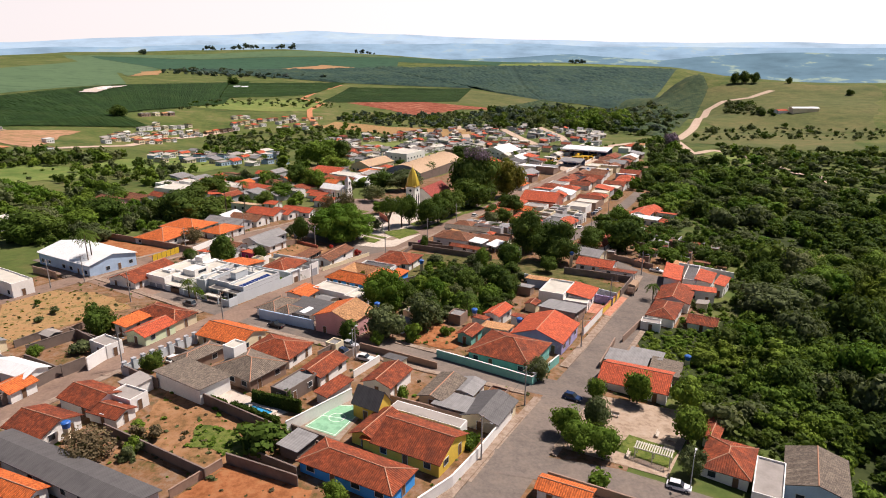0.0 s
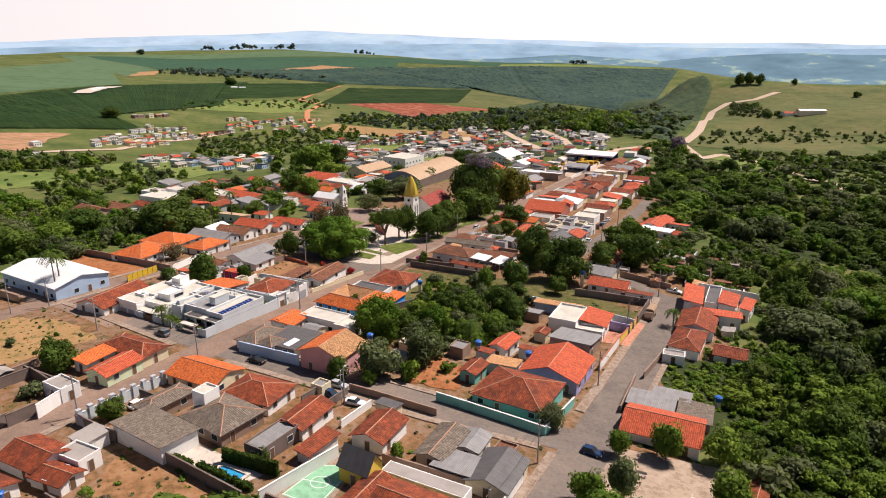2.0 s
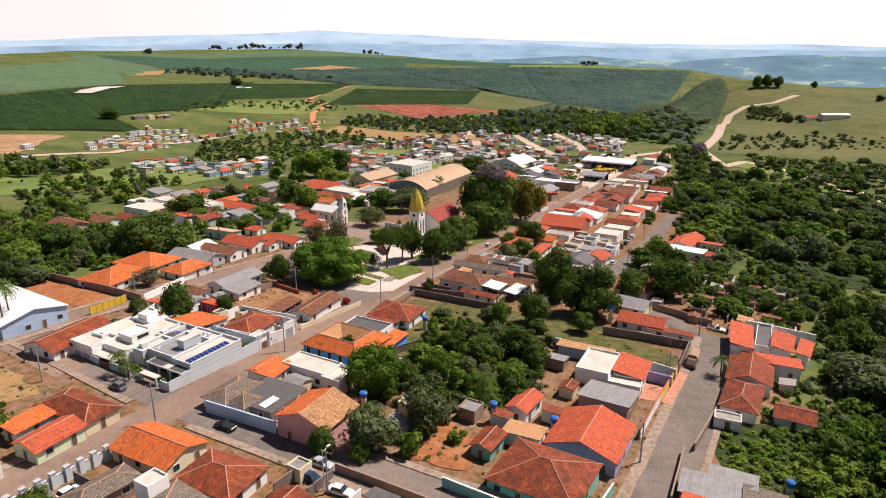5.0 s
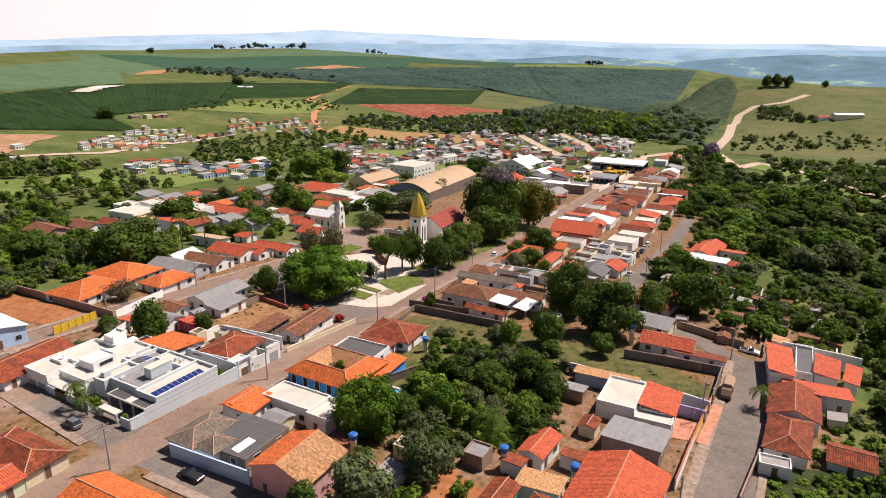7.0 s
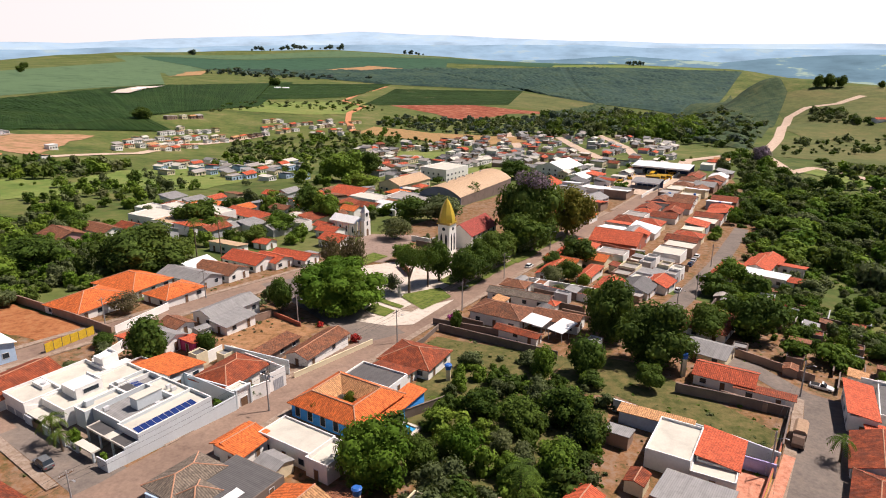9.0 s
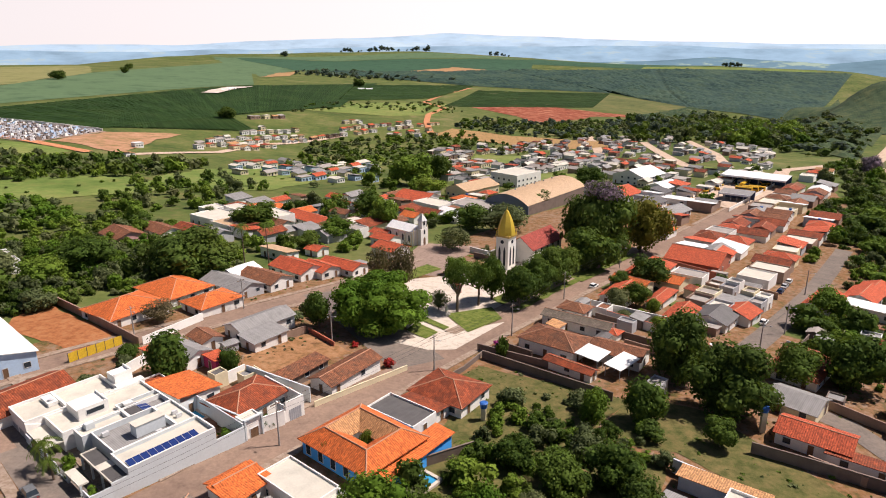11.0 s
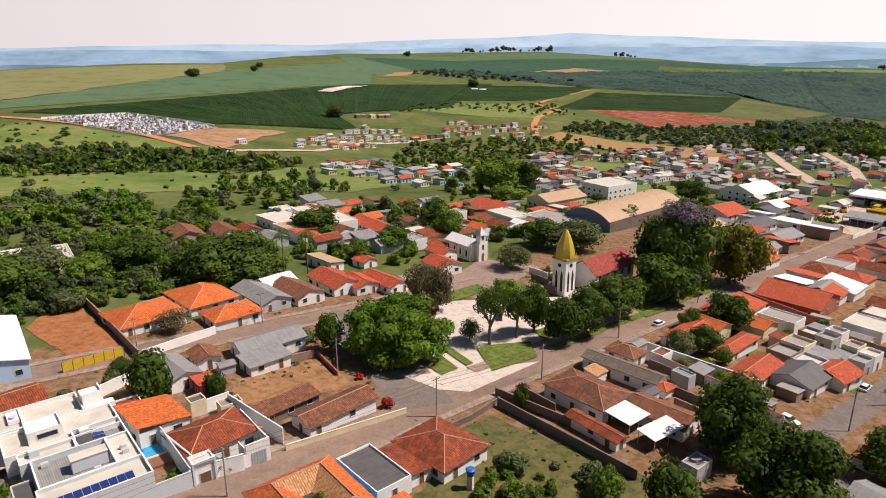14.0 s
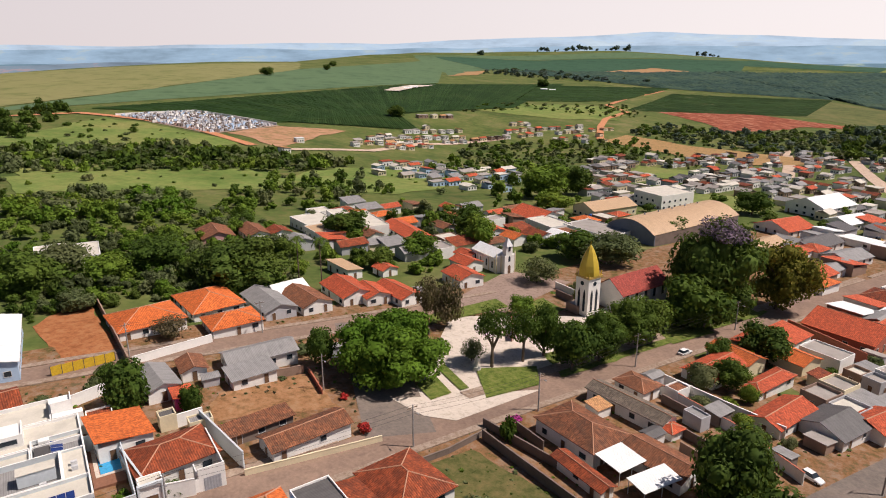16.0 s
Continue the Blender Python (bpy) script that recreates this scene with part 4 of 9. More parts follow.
def car(x, y, rot, paint="white", style="hatch", state="parked at the kerb"):
    """A car along its own x, with rounded body, glass cabin, wheels and lamps."""
    word = {"hatch": "hatchback", "sedan": "sedan", "pickup": "pickup truck", "suv": "off-road car"}[style]
    root = tagged(new("car"), f"{paint} {word} {state}", "car")
    root.matrix_basis = pose(x, y, ground(x, y) + 0.11, 0, 0, rot)
    L, W, T = {"hatch": (3.9, 1.65, 1.45), "sedan": (4.4, 1.7, 1.42), "pickup": (4.6, 1.75, 1.55), "suv": (4.0, 1.75, 1.75)}[style]
    bm = bmesh.new()

    def ring_at(px, z0, z1, w):
        k = 0.12
        return [(px, -w / 2 + k, z0), (px, w / 2 - k, z0), (px, w / 2, z0 + k), (px, w / 2, z1 - k), (px, w / 2 - k, z1), (px, -w / 2 + k, z1), (px, -w / 2, z1 - k), (px, -w / 2, z0 + k)]

    deck = 0.86 if style != "suv" else 1.0
    loft(bm, [ring_at(-L / 2, 0.38, deck - 0.1, W * 0.86), ring_at(-L / 2 + 0.15, 0.26, deck, W * 0.97), ring_at(-L / 4, 0.22, deck + 0.02, W), ring_at(L / 5, 0.22, deck + 0.02, W),
              ring_at(L / 2 - 0.35, 0.26, deck - 0.1, W * 0.97), ring_at(L / 2, 0.36, deck - 0.28, W * 0.84)])
    part("body", bm, PAINTS[paint], root)
    back = {"hatch": -L / 2 + 0.2, "sedan": -L / 2 + 0.75, "pickup": -0.35, "suv": -L / 2 + 0.15}[style]
    front = L / 5
    bm = bmesh.new()
    lo = [(back, -W / 2 + 0.06), (front, -W / 2 + 0.06), (front, W / 2 - 0.06), (back, W / 2 - 0.06)]
    hi = [(back + 0.3, -W / 2 + 0.22), (front - 0.6, -W / 2 + 0.22), (front - 0.6, W / 2 - 0.22), (back + 0.3, W / 2 - 0.22)]
    loft(bm, [[(px, py, deck) for px, py in lo], [(px, py, T - 0.05) for px, py in hi]])
    part("cabin_glass", bm, GLASS, root)
    bm = bmesh.new()
    loft(bm, [[(px * 1.0, py, T - 0.05) for px, py in hi], [(px * 0.97, py * 0.9, T) for px, py in hi]])
    part("roof", bm, PAINTS[paint], root)
    if style == "pickup":
        bm = bmesh.new()
        box(bm, -L / 2 + 0.2, -W / 2 + 0.14, deck + 0.025, back - 0.1, W / 2 - 0.14, deck + 0.05)
        part("load_bed", bm, TYRE, root, "black load bed")
    for sx in (-L / 2 + 0.72, L / 2 - 0.75):
        for sy in (-1, 1):
            bm = bmesh.new()
            tube(bm, 0.31, 0.31, (sx, sy * (W / 2 - 0.18), 0.31), (sx, sy * (W / 2 + 0.01), 0.31), 14)
            wheel = part("wheel", bm, TYRE, root)
            bm = bmesh.new()
            tube(bm, 0.19, 0.17, (sx, sy * (W / 2 + 0.012), 0.31), (sx, sy * (W / 2 + 0.03), 0.31), 10)
            part("rim", bm, RIM, wheel)
    for sy in (-1, 1):
        for name, mat, px in (("headlight", LIGHT_LENS, L / 2 - 0.12), ("tail_light", TAIL_LENS, -L / 2 - 0.02)):
            bm = bmesh.new()
            box(bm, px, sy * W * 0.33 - 0.14, 0.55, px + 0.1, sy * W * 0.33 + 0.14, 0.68)
            part(name, bm, mat, root)
    return root


def gilded_spire(bm, r, z0, h, n=8):
    """A tall curved eight-sided spire."""
    prof = [(1.0, 0.0), (0.97, 0.14), (0.87, 0.34), (0.69, 0.55), (0.45, 0.76), (0.20, 0.92), (0.02, 1.0)]
    rings = [[bm.verts.new((r * a * math.cos(2 * math.pi * (i + 0.5) / n), r * a * math.sin(2 * math.pi * (i + 0.5) / n), z0 + h * b)) for i in range(n)] for a, b in prof]
    for a, b in zip(rings, rings[1:]):
        for i in range(n):
            bm.faces.new((a[i], a[(i + 1) % n], b[(i + 1) % n], b[i]))
    bm.faces.new(rings[0][::-1])
    bm.faces.new(rings[-1])


def lancet(bm, w, h, d):
    """A pointed-arch panel, facing -y."""
    pts = [(-w / 2, 0), (w / 2, 0), (w / 2, h * 0.75), (w * 0.28, h * 0.9), (0, h), (-w * 0.28, h * 0.9), (-w / 2, h * 0.75)]
    a = [bm.verts.new((px, -d, pz)) for px, pz in pts]
    b = [bm.verts.new((px, 0.05, pz)) for px, pz in pts]
    bm.faces.new(a)
    bm.faces.new(b[::-1])
    for i in range(len(pts)):
        j = (i + 1) % len(pts)
        bm.faces.new((a[j], a[i], b[i], b[j]))


def put(bm, m):
    bmesh.ops.transform(bm, matrix=m, verts=bm.verts)
    return bm


def canopy_sheet(name, corners, mat, n, rise, cell, label):
    """Far unbroken woodland: domed crowns side by side, as one uneven surface over the ground."""
    c = [np.array(p, float) for p in corners]
    s = np.linspace(0, 1, n + 1)
    S, T = np.meshgrid(s, s, indexing="ij")
    P = (c[0] * ((1 - S) * (1 - T))[..., None] + c[1] * (S * (1 - T))[..., None] + c[2] * (S * T)[..., None] + c[3] * ((1 - S) * T)[..., None]).reshape(-1, 2)
    lift = []
    for x, y in P:
        d = noise.voronoi(Vector((x / cell, y / cell, 0.5)))[0][0]
        lift.append(max(0.0, 1.0 - d * d * 1.6) * (0.6 + 0.5 * noise.noise(Vector((x / 90, y / 90, 7.0)))) * rise)
    rim = ((S.ravel() > 0.02) & (S.ravel() < 0.98) & (T.ravel() > 0.02) & (T.ravel() < 0.98))
    Z = heights(P[:, 0], P[:, 1]) + 0.8 + np.array(lift) * rim
    i = np.arange((n + 1) * n).reshape(n, n + 1)[:, :n].ravel()
    faces = np.stack([i, i + n + 1, i + n + 2, i + 1], 1)
    u = np.array([c[1] - c[0], c[3] - c[0]])
    if u[0, 0] * u[1, 1] - u[0, 1] * u[1, 0] < 0:
        faces = faces[:, ::-1]
    return tagged(new(name, mesh_arrays(name, np.c_[P, Z], faces, (mat,))), label, "trees", "", "stuff")


def crop_rows(name, corners, rows, mat, height, width, lift, label):
    """Planted rows across a four-cornered field: long uneven ridges, joined."""
    rs = np.random.RandomState(rows)
    c = [np.array(p, float) for p in corners]
    V, F, n = [], [], 0
    for k in range(rows):
        s = (k + 0.5) / rows
        a, b = c[0] + (c[1] - c[0]) * s, c[3] + (c[2] - c[3]) * s
        m = max(4, int(np.linalg.norm(b - a) / 8))
        d = (b - a) / np.linalg.norm(b - a)
        nr = np.array([-d[1], d[0]])
        t = np.linspace(0.01, 0.99, m)
        p = a + (b - a) * t[:, None] + nr * rs.uniform(-0.3, 0.3, (m, 1))
        z = heights(p[:, 0], p[:, 1]) + lift
        h = height * rs.uniform(0.5, 1.2, m) * (rs.rand(m) > 0.06)
        w = width * rs.uniform(0.35, 0.6, (m, 1))
        ring_pts = np.stack([np.c_[p - nr * w, z - 0.1], np.c_[p - nr * w * 0.6, z + h * 0.8], np.c_[p + nr * w * 0.6, z + h], np.c_[p + nr * w, z - 0.1]], 1)
        i = (np.arange(m - 1)[:, None] * 4 + np.arange(3)[None]).ravel() + n
        V.append(ring_pts.reshape(-1, 3))
        F.append(np.stack([i, i + 4, i + 5, i + 1], 1))
        n += m * 4
    ob = new(name, mesh_arrays(name, np.concatenate(V), np.concatenate(F), (mat,)))
    return tagged(ob, label, "crop", "", "stuff")


def canopy(x, y, rot, w, d, h):
    """A thin white sheet roof on slim posts."""
    root = tagged(new("carport"), "white sheet-metal carport roof on slim posts", "carport")
    root.matrix_basis = pose(x, y, ground(x, y), 0, 0, rot)
    TAKEN.append((x, y, rot, w, d))
    bm = bmesh.new()
    slab_faces(bm, [((-w / 2, -d / 2, h), (w / 2, -d / 2, h), (w / 2, d / 2, h + 0.35), (-w / 2, d / 2, h + 0.35))], 0.1)
    part("roof", bm, WHITE_SHEET, root)
    for sx in (-1, 0, 1):
        for sy in (-1, 1):
            bm = bmesh.new()
            tube(bm, 0.07, 0.07, (sx * (w / 2 - 0.3), sy * (d / 2 - 0.3), -0.5), (sx * (w / 2 - 0.3), sy * (d / 2 - 0.3), h + (0.18 + 0.15 * sy) - 0.1), 8)
            part("post", bm, FRAME, root)
    bm = bmesh.new()
    box(bm, -w / 2 + 0.2, d / 2 - 0.25, h - 0.02, w / 2 - 0.2, d / 2 - 0.1, h + 0.2)
    part("beam", bm, FRAME, root)
    return root


def hedge(x, y, rot, w, d, h, tone="bright"):
    """A clipped hedge: a solid core under a close skin of leaves."""
    rs = np.random.RandomState(int(abs(x) * 7 + abs(y) * 3))
    root = tagged(new("hedge"), "clipped green hedge in a garden", "hedge")
    root.matrix_basis = pose(x, y, ground(x, y), 0, 0, rot)
    n = int(14 * (w * d + 2 * h * (w + d))) + 60
    p = np.c_[rs.uniform(-w / 2, w / 2, n), rs.uniform(-d / 2, d / 2, n), rs.uniform(0.05, h, n)]
    k = rs.randint(0, 5, n)
    p[k < 2, 2] = h
    p[k == 2, 0] = np.sign(p[k == 2, 0]) * w / 2
    p[k >= 3, 1] = np.sign(p[k >= 3, 1]) * d / 2
    p += rs.normal(size=p.shape) * 0.06
    a, b = rs.normal(size=p.shape), rs.normal(size=p.shape)
    a *= 0.17 / np.linalg.norm(a, axis=1)[:, None]
    b *= 0.14 / np.linalg.norm(b, axis=1)[:, None]
    v = np.stack([p - a - b, p + a - b, p + a + b, p - a + b], 1).reshape(-1, 3)
    i = np.arange(n) * 4
    skin = new("leaves", mesh_arrays("leaves", v, np.stack([i, i + 1, i + 2, i + 3], 1), (LEAVES[tone],)))
    skin.parent = root
    bm = bmesh.new()
    box(bm, -w / 2 + 0.08, -d / 2 + 0.08, -0.4, w / 2 - 0.08, d / 2 - 0.08, h - 0.08)
    part("core", bm, LEAVES["wood"], root)
    return root


def yellow_fence(a, b):
    """Yellow sheet panels between steel posts."""
    root = tagged(new("panel_fence"), "yellow sheet-metal panel fence on steel posts", "fence")
    n = int(math.hypot(b[0] - a[0], b[1] - a[1]) / 2.0)
    turn = math.degrees(math.atan2(b[1] - a[1], b[0] - a[0]))
    root.matrix_basis = pose(a[0], a[1], ground(*a), 0, 0, turn)
    paint, steel = plain("yellow_sheet", (0.62, 0.40, 0.03), 0.6), plain("fence_steel", (0.10, 0.09, 0.08), 0.6)
    step = math.hypot(b[0] - a[0], b[1] - a[1]) / n
    for k in range(n + 1):
        s = k / n
        z = ground(a[0] + (b[0] - a[0]) * s, a[1] + (b[1] - a[1]) * s) - ground(*a)
        bm = bmesh.new()
        box(bm, k * step - 0.06, -0.06, z - 0.4, k * step + 0.06, 0.06, z + 2.3)
        part("post", bm, steel, root)
        if k < n:
            bm = bmesh.new()
            box(bm, k * step + 0.062, -0.03, z + 0.1, (k + 1) * step - 0.062, 0.03, z + 2.15)
            part("panel", bm, paint, root)
    return root

# ---- ground: one sheet out to the horizon ----
def graded(lo, hi, fine_lo, fine_hi, step, grow):
    mid = list(np.arange(fine_lo, fine_hi + 0.1, step))
    s, up = step, []
    p = fine_hi
    while p < hi:
        s *= grow
        p += s
        up.append(p)
    s, down, p = step, [], fine_lo
    while p > lo:
        s *= grow
        p -= s
        down.append(p)
    return np.array(down[::-1] + mid + up)


GROUND = soil("open_ground", [(0.30, (0.048, 0.080, 0.020)), (0.45, (0.078, 0.114, 0.028)), (0.58, (0.125, 0.146, 0.042)), (0.70, (0.20, 0.18, 0.08)), (0.85, (0.30, 0.19, 0.10))], 0.018, 0.35, 0.95, 0.3, 0.2)
gx = graded(-4000, 4000, -230, 150, 4.0, 1.035)
gy = graded(-900, 4150, 40, 420, 4.0, 1.03)
X, Y = np.meshgrid(gx, gy, indexing="ij")
gz = heights(X.ravel(), Y.ravel())
nx, ny = len(gx), len(gy)
gi = (np.arange(nx - 1)[:, None] * ny + np.arange(ny - 1)[None]).ravel()
ob = new("ground", mesh_arrays("ground", np.c_[X.ravel(), Y.ravel(), gz], np.stack([gi, gi + ny, gi + ny + 1, gi + 1], 1), (GROUND,)))
tagged(ob, "patchy grass and red-brown earth round a small town", "ground", "", "structure")


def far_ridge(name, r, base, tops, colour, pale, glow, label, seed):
    """A far range of hills behind everything, with a soft uneven crest, glowing in painted haze colours."""
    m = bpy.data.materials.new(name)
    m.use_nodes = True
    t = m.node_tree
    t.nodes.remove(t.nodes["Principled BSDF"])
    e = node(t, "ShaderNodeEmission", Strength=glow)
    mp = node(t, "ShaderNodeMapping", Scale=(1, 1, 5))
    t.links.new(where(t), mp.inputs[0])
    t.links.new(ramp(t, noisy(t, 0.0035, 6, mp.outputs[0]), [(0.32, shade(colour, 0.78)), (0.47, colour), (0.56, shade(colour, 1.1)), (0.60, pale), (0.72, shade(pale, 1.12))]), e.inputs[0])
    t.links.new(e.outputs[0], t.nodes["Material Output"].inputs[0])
    rs = np.random.RandomState(seed)
    az = np.linspace(-80, 80, 400)
    top = np.interp(az, [a for a, _ in tops], [b for _, b in tops])
    for k in range(6):
        top = top + (5.0 / (k + 1)) * np.sin(np.radians(az) * (9 * (k + 1.3)) + rs.uniform(0, 6))
    a = np.radians(az)
    x, y = r * np.sin(a), r * np.cos(a)
    v = np.r_[np.c_[x, y, 0 * x + base], np.c_[x, y, top], np.c_[x * 1.01, y * 1.01, 0 * x + base]]
    n = len(az)
    i = np.arange(n - 1)
    f = np.r_[np.stack([i, i + 1, i + n + 1, i + n], 1), np.stack([i + n, i + n + 1, i + 2 * n + 1, i + 2 * n], 1)]
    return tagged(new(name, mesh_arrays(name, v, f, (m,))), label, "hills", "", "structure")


# backdrop ranges: haze is painted into the hill colours, which glow by themselves
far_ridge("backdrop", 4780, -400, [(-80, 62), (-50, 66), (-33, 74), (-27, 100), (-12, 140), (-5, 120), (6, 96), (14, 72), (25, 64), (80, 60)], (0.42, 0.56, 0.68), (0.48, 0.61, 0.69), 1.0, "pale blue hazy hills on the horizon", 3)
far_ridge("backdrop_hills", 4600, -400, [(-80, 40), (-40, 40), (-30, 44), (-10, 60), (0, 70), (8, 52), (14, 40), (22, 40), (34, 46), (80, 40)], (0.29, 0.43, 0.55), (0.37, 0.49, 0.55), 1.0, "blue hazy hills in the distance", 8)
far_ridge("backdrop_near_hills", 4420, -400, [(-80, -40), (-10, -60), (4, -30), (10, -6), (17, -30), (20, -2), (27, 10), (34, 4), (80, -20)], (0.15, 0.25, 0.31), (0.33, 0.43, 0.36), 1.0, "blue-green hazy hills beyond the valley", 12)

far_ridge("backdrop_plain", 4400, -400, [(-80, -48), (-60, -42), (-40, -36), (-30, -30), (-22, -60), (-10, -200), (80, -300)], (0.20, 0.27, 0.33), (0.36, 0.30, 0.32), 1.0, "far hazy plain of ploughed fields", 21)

# ---- fields and far ground ----
patch("town_ground", [(1, 33), (-154, 116), (-45, 320), (110, 238)], TOWN_EARTH, 0.05, "dusty brown earth and concrete yards", "ground", n=60)
patch("town_ground_far", [(92, 262), (-45, 320), (10, 440), (150, 500)], TOWN_EARTH, 0.055, "dusty earth between houses", "ground", n=40, wild=7)
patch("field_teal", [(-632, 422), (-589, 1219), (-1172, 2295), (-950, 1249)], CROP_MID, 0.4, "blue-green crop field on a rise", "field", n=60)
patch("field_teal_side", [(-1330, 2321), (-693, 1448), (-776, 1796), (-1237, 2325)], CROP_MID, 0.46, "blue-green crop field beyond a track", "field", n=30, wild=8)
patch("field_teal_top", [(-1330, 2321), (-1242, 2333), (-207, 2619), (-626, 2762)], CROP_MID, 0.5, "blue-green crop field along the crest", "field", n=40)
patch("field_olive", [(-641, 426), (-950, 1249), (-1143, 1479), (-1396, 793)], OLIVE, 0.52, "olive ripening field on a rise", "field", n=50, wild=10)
patch("field_far", [(-1237, 2325), (-773, 1799), (-178, 2248), (-195, 2597)], CROP_FAR_HAZED, 0.56, "dark green far crop field with a blue haze tint", "field", n=50)
patch("field_tan", [(-577, 1860), (-422, 2218), (-302, 2182), (-500, 1861)], TAN_FIELD, 0.9, "bare tan strip of tilled earth", "field", n=24, wild=20)
patch("field_bare", [(-683, 1433), (-756, 1648), (-749, 1733), (-683, 1581)], TAN_FIELD, 0.9, "bare tan patch between fields", "field", n=16, wild=14)
patch("field_dark", [(-588, 531), (-584, 1199), (-382, 823), (-418, 613)], CROP_DARK, 0.36, "dark green crop field in rows", "field", n=50)
patch("field_dark_right", [(-580, 1192), (-460, 1545), (-338, 985), (-384, 828)], CROP_DARK, 0.38, "dark green crop field in rows", "field", n=40)
patch("field_left_dark", [(-483, 686), (-400, 785), (-331, 728), (-428, 608)], CROP_DARK, 0.4, "dark green crop field beside the village", "field", n=20)
patch("field_orchard", [(-372, 1072), (-475, 1437), (-261, 1702), (-274, 1298)], PASTURE, 0.42, "young dark orchard in rows", "field", n=30, wild=10)
patch("field_rows", [(-227, 1165), (-238, 1567), (58, 1764), (18, 1425)], HILL_GRASS, 0.42, "green field with planted rows", "field", n=40)
patch("pasture_centre", [(-396, 889), (-380, 1022), (-234, 1231), (-194, 1017)], PASTURE, 0.44, "bright green rough pasture", "field", n=24, wild=22)
patch("pasture_scar", [(6, 1403), (57, 1748), (220, 1562), (107, 1351)], HILL_GRASS, 0.46, "rough green slope beside the earthworks", "field", n=20, wild=24)
patch("bare_earth", [(-177, 1203), (-108, 1376), (95, 1338), (-60, 1048)], SCAR, 0.48, "bare red earthworks with pale streaks", "field", n=60, wild=26)
patch("hill_pasture", [(315, 815), (428, 1186), (705, 1116), (476, 744)], HILL_GRASS, 0.36, "dry green pasture on a hillside", "field", n=40, wild=24)
patch("ridge_strip", [(165, 2394), (180, 2474), (728, 2508), (704, 2423)], PASTURE, 0.5, "pale green strip on a far ridge", "field", n=30, wild=14)
patch("ridge_field", [(-191, 2414), (-197, 2628), (421, 2519), (165, 2394)], CROP_FAR_HAZED, 0.48, "dark far field on a ridge", "field", n=30)
patch("green_right", [(212, 544), (235, 578), (248, 457), (233, 442)], PASTURE, 0.4, "grass strip beside a track", "field", n=16, wild=8)
patch("scrub_slope", [(227, 650), (315, 815), (470, 734), (382, 596)], HILL_GRASS, 0.34, "rough grass slope with scrub", "field", n=30, wild=24)
patch("clearing_back", [(-163, 837), (-152, 898), (63, 791), (-20, 735)], STRAW, 0.5, "bare tan clearing behind the town", "field", n=20, wild=14)
patch("farm_yard", [(-533, 956), (-566, 1080), (-553, 1149), (-517, 973)], PLAZA, 2.4, "pale bare farm yard", "field", n=12, wild=5)
patch("cleared_lots", [(-398, 524), (-406, 600), (-359, 641), (-330, 518)], RED_LOTS, 0.4, "bare reddish cleared lots", "field", n=24, wild=11)
patch("meadow_upper", [(-478, 371), (-514, 510), (-349, 499), (-332, 317)], PASTURE, 0.3, "rough pasture beside the cemetery", "field", n=30, wild=16)
crop_rows("crop_rows_dark", [(-588, 531), (-584, 1199), (-382, 823), (-418, 613)], 170, LEAF_CROP, 0.8, 3.2, 0.45, "long rows of dark green crop")
crop_rows("crop_rows_right", [(-580, 1192), (-460, 1545), (-338, 985), (-384, 828)], 110, LEAF_CROP, 0.8, 3.2, 0.45, "long rows of dark green crop")
crop_rows("crop_rows_left", [(-483, 686), (-400, 785), (-331, 728), (-428, 608)], 60, LEAF_CROP, 0.8, 3.2, 0.45, "long rows of dark green crop")
crop_rows("orchard_rows", [(-227, 1165), (-238, 1567), (58, 1764), (18, 1425)], 48, LEAF_CROP, 1.3, 1.7, 0.45, "rows of young trees across a field")
crop_rows("orchard_rows_dark", [(-372, 1072), (-475, 1437), (-261, 1702), (-274, 1298)], 44, LEAF_CROP, 1.8, 3.6, 0.45, "rows of dark young trees")
for fx0, fy0 in ((-545, 1062), (-536, 1030), (-425, 1335), (-412, 1345)):
    house(fx0, fy0, 25, 12, 6, 2.8, "gable", "white", "white", openings=False, name="farm_shed", label="far white farm shed at the edge of a field", tank=False)
patch("meadow", [(-299, 294), (-348, 320), (-269, 444), (-207, 413)], PASTURE, 0.25, "rough green meadow", "field", n=40, wild=14)
patch("green_strip", [(-241, 414), (-253, 493), (-150, 619), (-165, 431)], PASTURE, 0.28, "green open ground behind the town", "field", n=30, wild=16)
patch("red_yard", [(-121, 209), (-92, 201), (-95, 213), (-133, 229)], RED_YARD, 0.12, "bare red earth yard", "field", n=16, wild=1.2)
patch("vacant_lot", [(-56, 202), (-62, 211), (-54, 227), (-39, 221)], RED_SOIL, 0.12, "vacant lot of brown earth and dry grass", "field", n=16, wild=1.0)
patch("front_lot", [(-100, 133), (-121, 165), (-96, 168), (-80, 156)], STRAW, 0.1, "vacant lot of straw-coloured grass", "field", n=16, wild=2.5)
patch("lawn_lot", [(-17, 212), (-11, 222), (21, 214), (11, 198)], DRY_GRASS, 0.1, "dry grass lot behind a wall", "field", n=20, wild=1.2)
patch("orchard_floor", [(-21, 162), (-12, 208), (26, 192), (14, 163)], DRY_GRASS, 0.14, "shaded grass and red soil under fruit trees", "field", n=20, wild=2.5)
patch("orange_yard", [(-9, 139), (-2, 154), (8, 145), (3, 137)], RED_YARD, 0.18, "orange bare soil yard", "field", n=12, wild=1.5)
patch("corner_lawn", [(30, 311), (35, 323), (49, 316), (42, 295)], DRY_GRASS, 0.14, "grass lot beside a brick-walled house", "field", n=16, wild=0.8)
